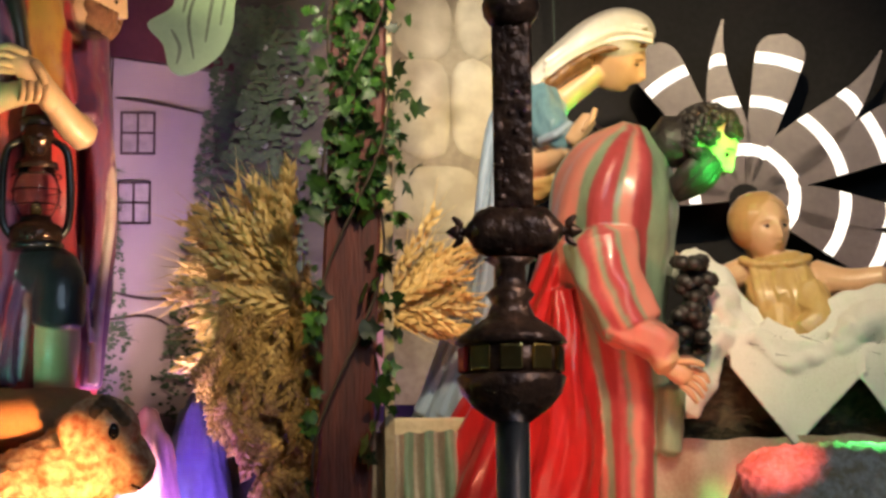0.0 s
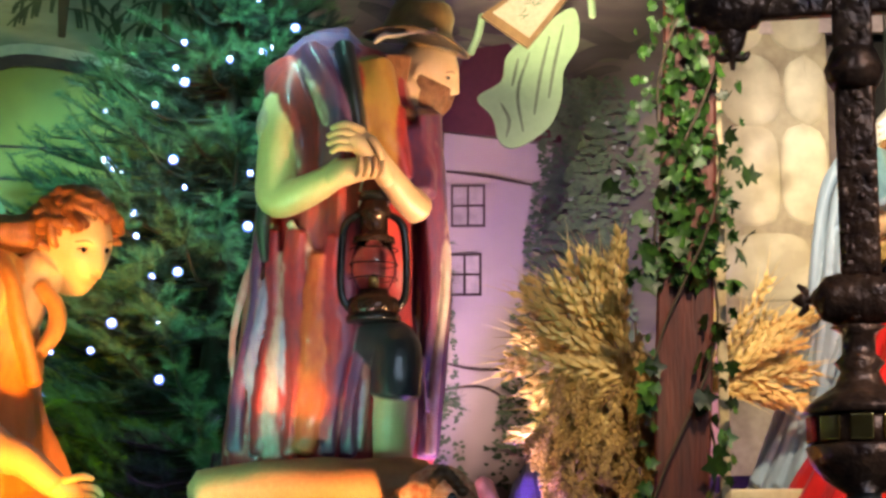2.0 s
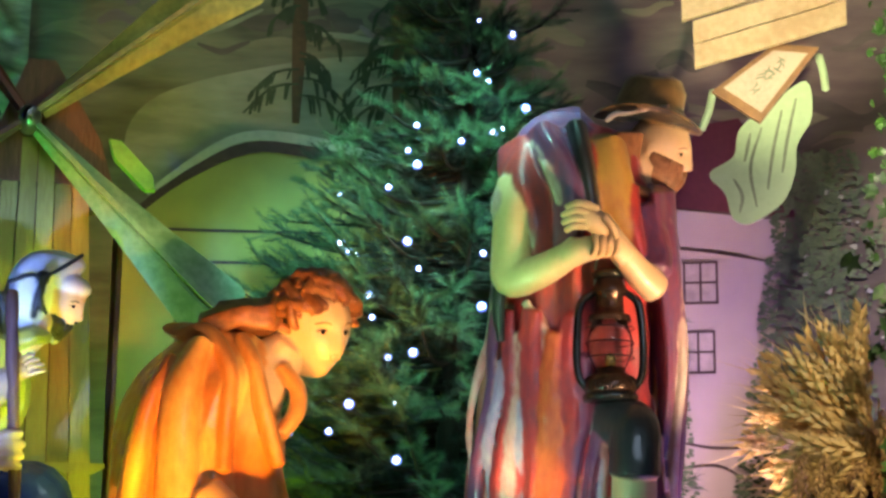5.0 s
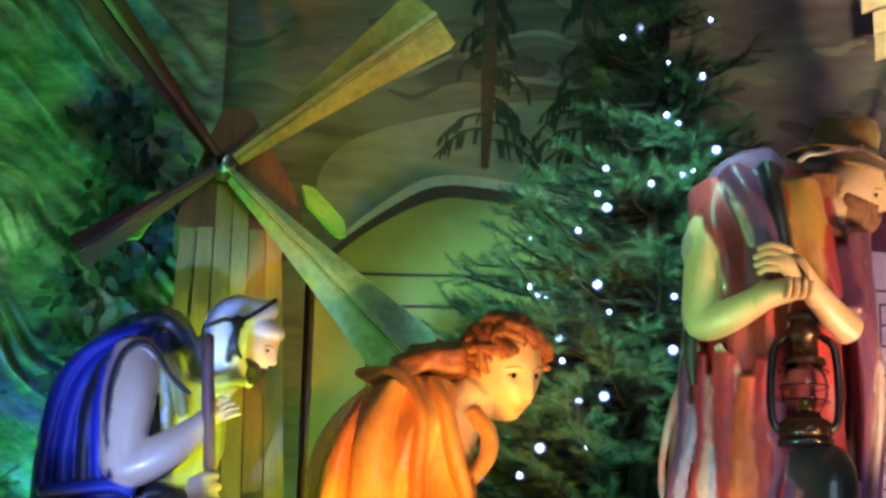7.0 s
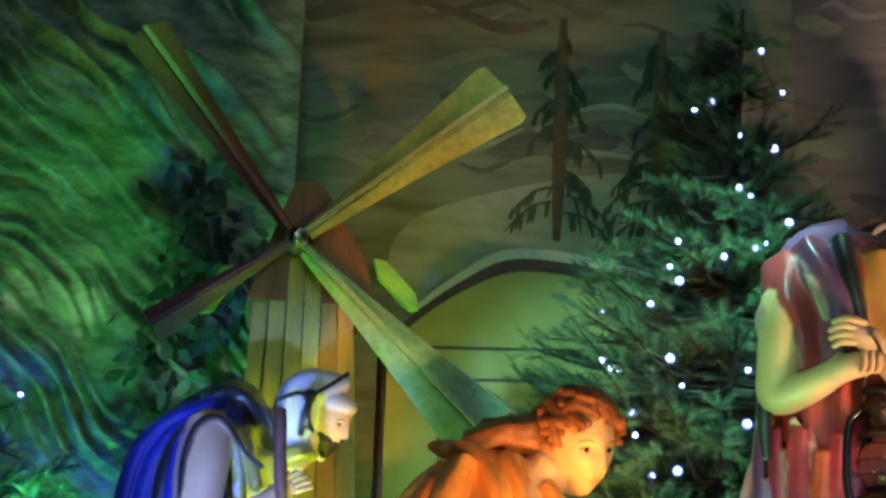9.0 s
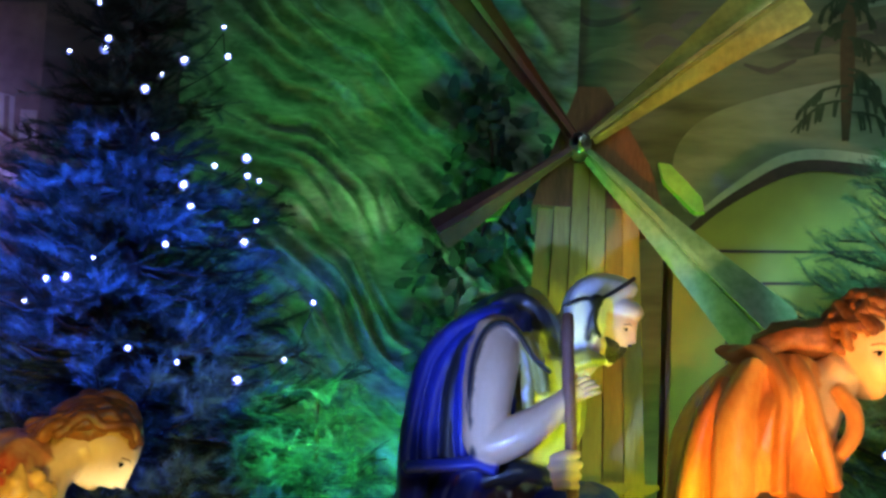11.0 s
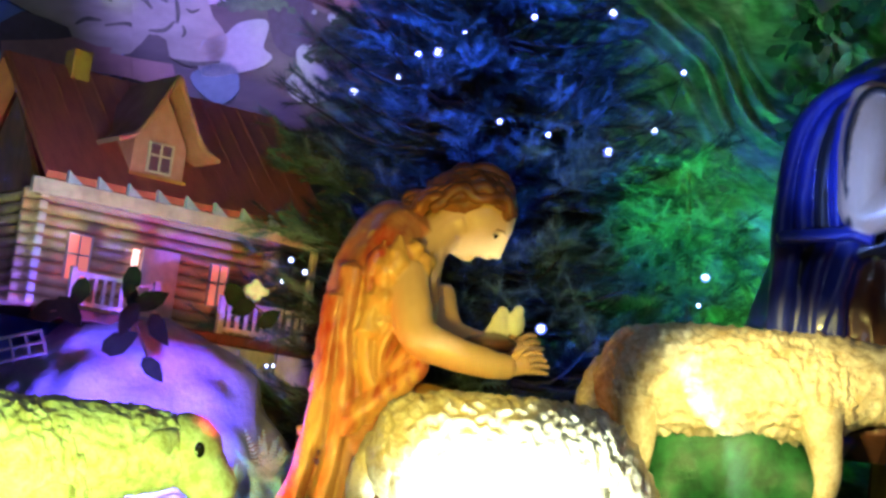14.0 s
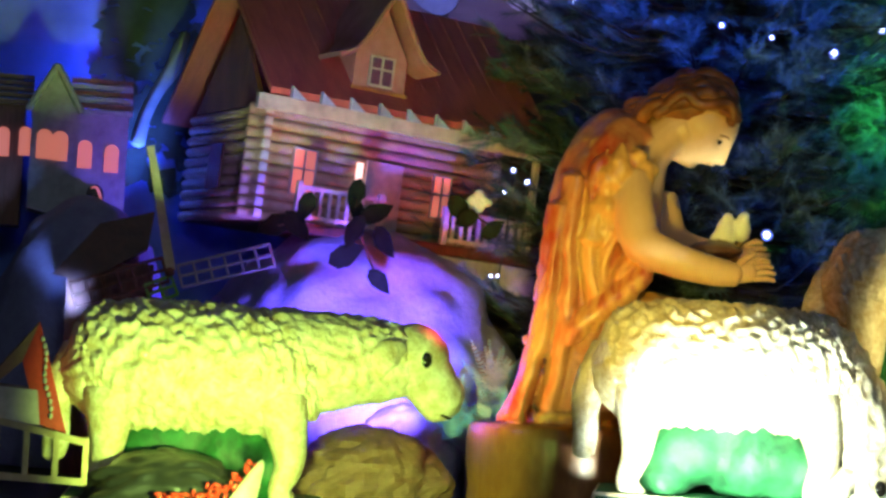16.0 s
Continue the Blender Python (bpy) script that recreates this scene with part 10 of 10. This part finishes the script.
fern = thing("fern_tuft", pose(-1.250, 3.589, 0.78, 0, 0, 19.2), "feathery fern tuft on the stage floor, coloured as if lit blue", "fern")
nv, nf = [], []
fx, fz = -0.280, 0.276
gx2, gz2 = -0.297, 0.187
rng = random.Random(44)
for f in range(46):
    big = f < 16
    ox, oz = (fx, fz - 0.06) if big else (gx2 + rng.uniform(-0.08, 0.06), gz2 - 0.03 + rng.uniform(-0.05, 0.02))
    a = rng.uniform(30, 150)
    ln = rng.uniform(0.06, 0.12) if big else rng.uniform(0.04, 0.09)
    yy = rng.uniform(0.04, 0.14)
    for k in range(14):
        u = k / 14
        c = np.array([ox + ln * u * math.cos(radians(a)), yy, oz + ln * u * math.sin(radians(a))])
        for s in (-1, 1):
            t = radians(a + s * 55)
            tip = c + np.array([math.cos(t), rng.uniform(-0.3, 0.3), math.sin(t)]) * 0.022 * (1.1 - u)
            q = len(nv)
            nv += [tuple(c), tuple(c + np.array([math.cos(radians(a)), 0, math.sin(radians(a))]) * 0.006), tuple(tip)]
            nf.append((q, q + 1, q + 2))
triangles("fronds", nv, nf, frond_blue_lit, fern, "", "stuff")

x, z = -0.035, 0.169
grass = thing("grass_tuft", pose(-0.580, 3.705, 0.78, 0, 0, 8.9), "dark green artificial grass beside a sheep", "grass", kind="stuff")
nv, nf = [], []
for i in range(2600):
    c = np.array([x + rng.uniform(-0.22, 0.3), rng.uniform(-0.26, -0.12), z + rng.uniform(-0.1, 0.03)])
    d = np.array([rng.gauss(0, 0.6), rng.gauss(0, 0.4), 1.0]) * rng.uniform(0.02, 0.045)
    k = len(nv)
    nv += [tuple(c), tuple(c + np.array([0.003, 0, 0.0])), tuple(c + d)]
    nf.append((k, k + 1, k + 2))
triangles("blades", nv, nf, leaf_dark, grass)

hut = thing("gabled_hut_model", pose(-2.022, 2.733, 0.78, 0, 0, 36.5), "red card hut model with pointed roof and lattice fence", "model house")
bm = bmesh.new()
sheet(bm, [(-0.008, 0.314), (0.047, 0.124), (-0.003, 0.141), (-0.034, 0.245)], 0.0, 0.1)
part("roof", bm, tinsel_red, hut, "red glossy roof")
bm = bmesh.new()
sheet(bm, [(-0.008, 0.314), (-0.034, 0.245), (-0.087, 0.195), (-0.079, 0.224)], 0.002, 0.1)
part("roof", bm, paper_brown, hut)
bm = bmesh.new()
sheet(bm, [(-0.087, 0.204), (-0.006, 0.198), (0.001, 0.139), (-0.083, 0.140)], -0.004, 0.1)
part("wall", bm, model_white, hut)
bm = bmesh.new()
for i in range(12):
    t = i / 11
    a, b = (-0.002, 0.285), (0.017, 0.156)
    ball(bm, a[0] + (b[0] - a[0]) * t + 0.003 * math.sin(9 * t), a[1] + (b[1] - a[1]) * t, -0.006, 0.004, 0.006, 0.003, 0, 6)
part("glitter", bm, model_white, hut, "silver glitter beads", True)
x0, z0 = -0.069, 0.055
x1, z1 = 0.079, 0.127
for i in range(4):
    bm = bmesh.new()
    xx = x0 + (x1 - x0) * i / 3
    box(bm, xx - 0.005, xx + 0.005, -0.04, -0.03, z0 - 0.004 * i, z1 + 0.02 - 0.008 * i, 0, 0.001)
    part("fence_post", bm, wood_pale, hut)
for q in (0, 1):
    bm = bmesh.new()
    za, zb4 = (z0, z0) if q == 0 else (z1 + 0.02, z1 - 0.006)
    sheet(bm, [(x0, za - 0.006), (x1, zb4 - 0.012), (x1, zb4), (x0, za + 0.006)], -0.046, 0.008)
    part("fence_rail", bm, wood_pale, hut)
x0, z0 = 0.084, 0.010
x1, z1 = 0.359, 0.107
mound("tinsel_nest", pose(-2.022, 2.733, 0.78, 0, 0, 36.5), x0, x1, z1, 0.0, 0.12, robe_dark, "dark paper nest edged with red tinsel", 11.0, 0.09, category="nest")
bm = bmesh.new()
rng = random.Random(9)
for i in range(70):
    t = rng.random()
    x, z = x0 + (x1 - x0) * (0.4 + 0.6 * t), z0 + 0.01 + (z1 - z0) * (0.25 + 0.7 * t * t) * rng.uniform(0.4, 1)
    ball(bm, x, z, -0.13 - rng.uniform(0, 0.02), 0.008, 0.004, 0.004, 0, 6, turn=Euler((rng.uniform(0, 3), rng.uniform(0, 3), 0)))
solid("red_tinsel", bm, tinsel_red, pose(-2.022, 2.733, 0.78, 0, 0, 36.5), "scattered red tinsel on the nest", "tinsel")
bm = bmesh.new()
sheet(bm, smooth_line([(0.364, 0.107), (0.360, 0.058), (0.345, 0.009), (0.296, 0.007), (0.323, 0.057)], 4), -0.16, 0.01)
solid("paper_scrap", bm, model_white, pose(-2.022, 2.733, 0.78, 0, 0, 36.5), "white curled paper scrap leaning on the nest", "paper")
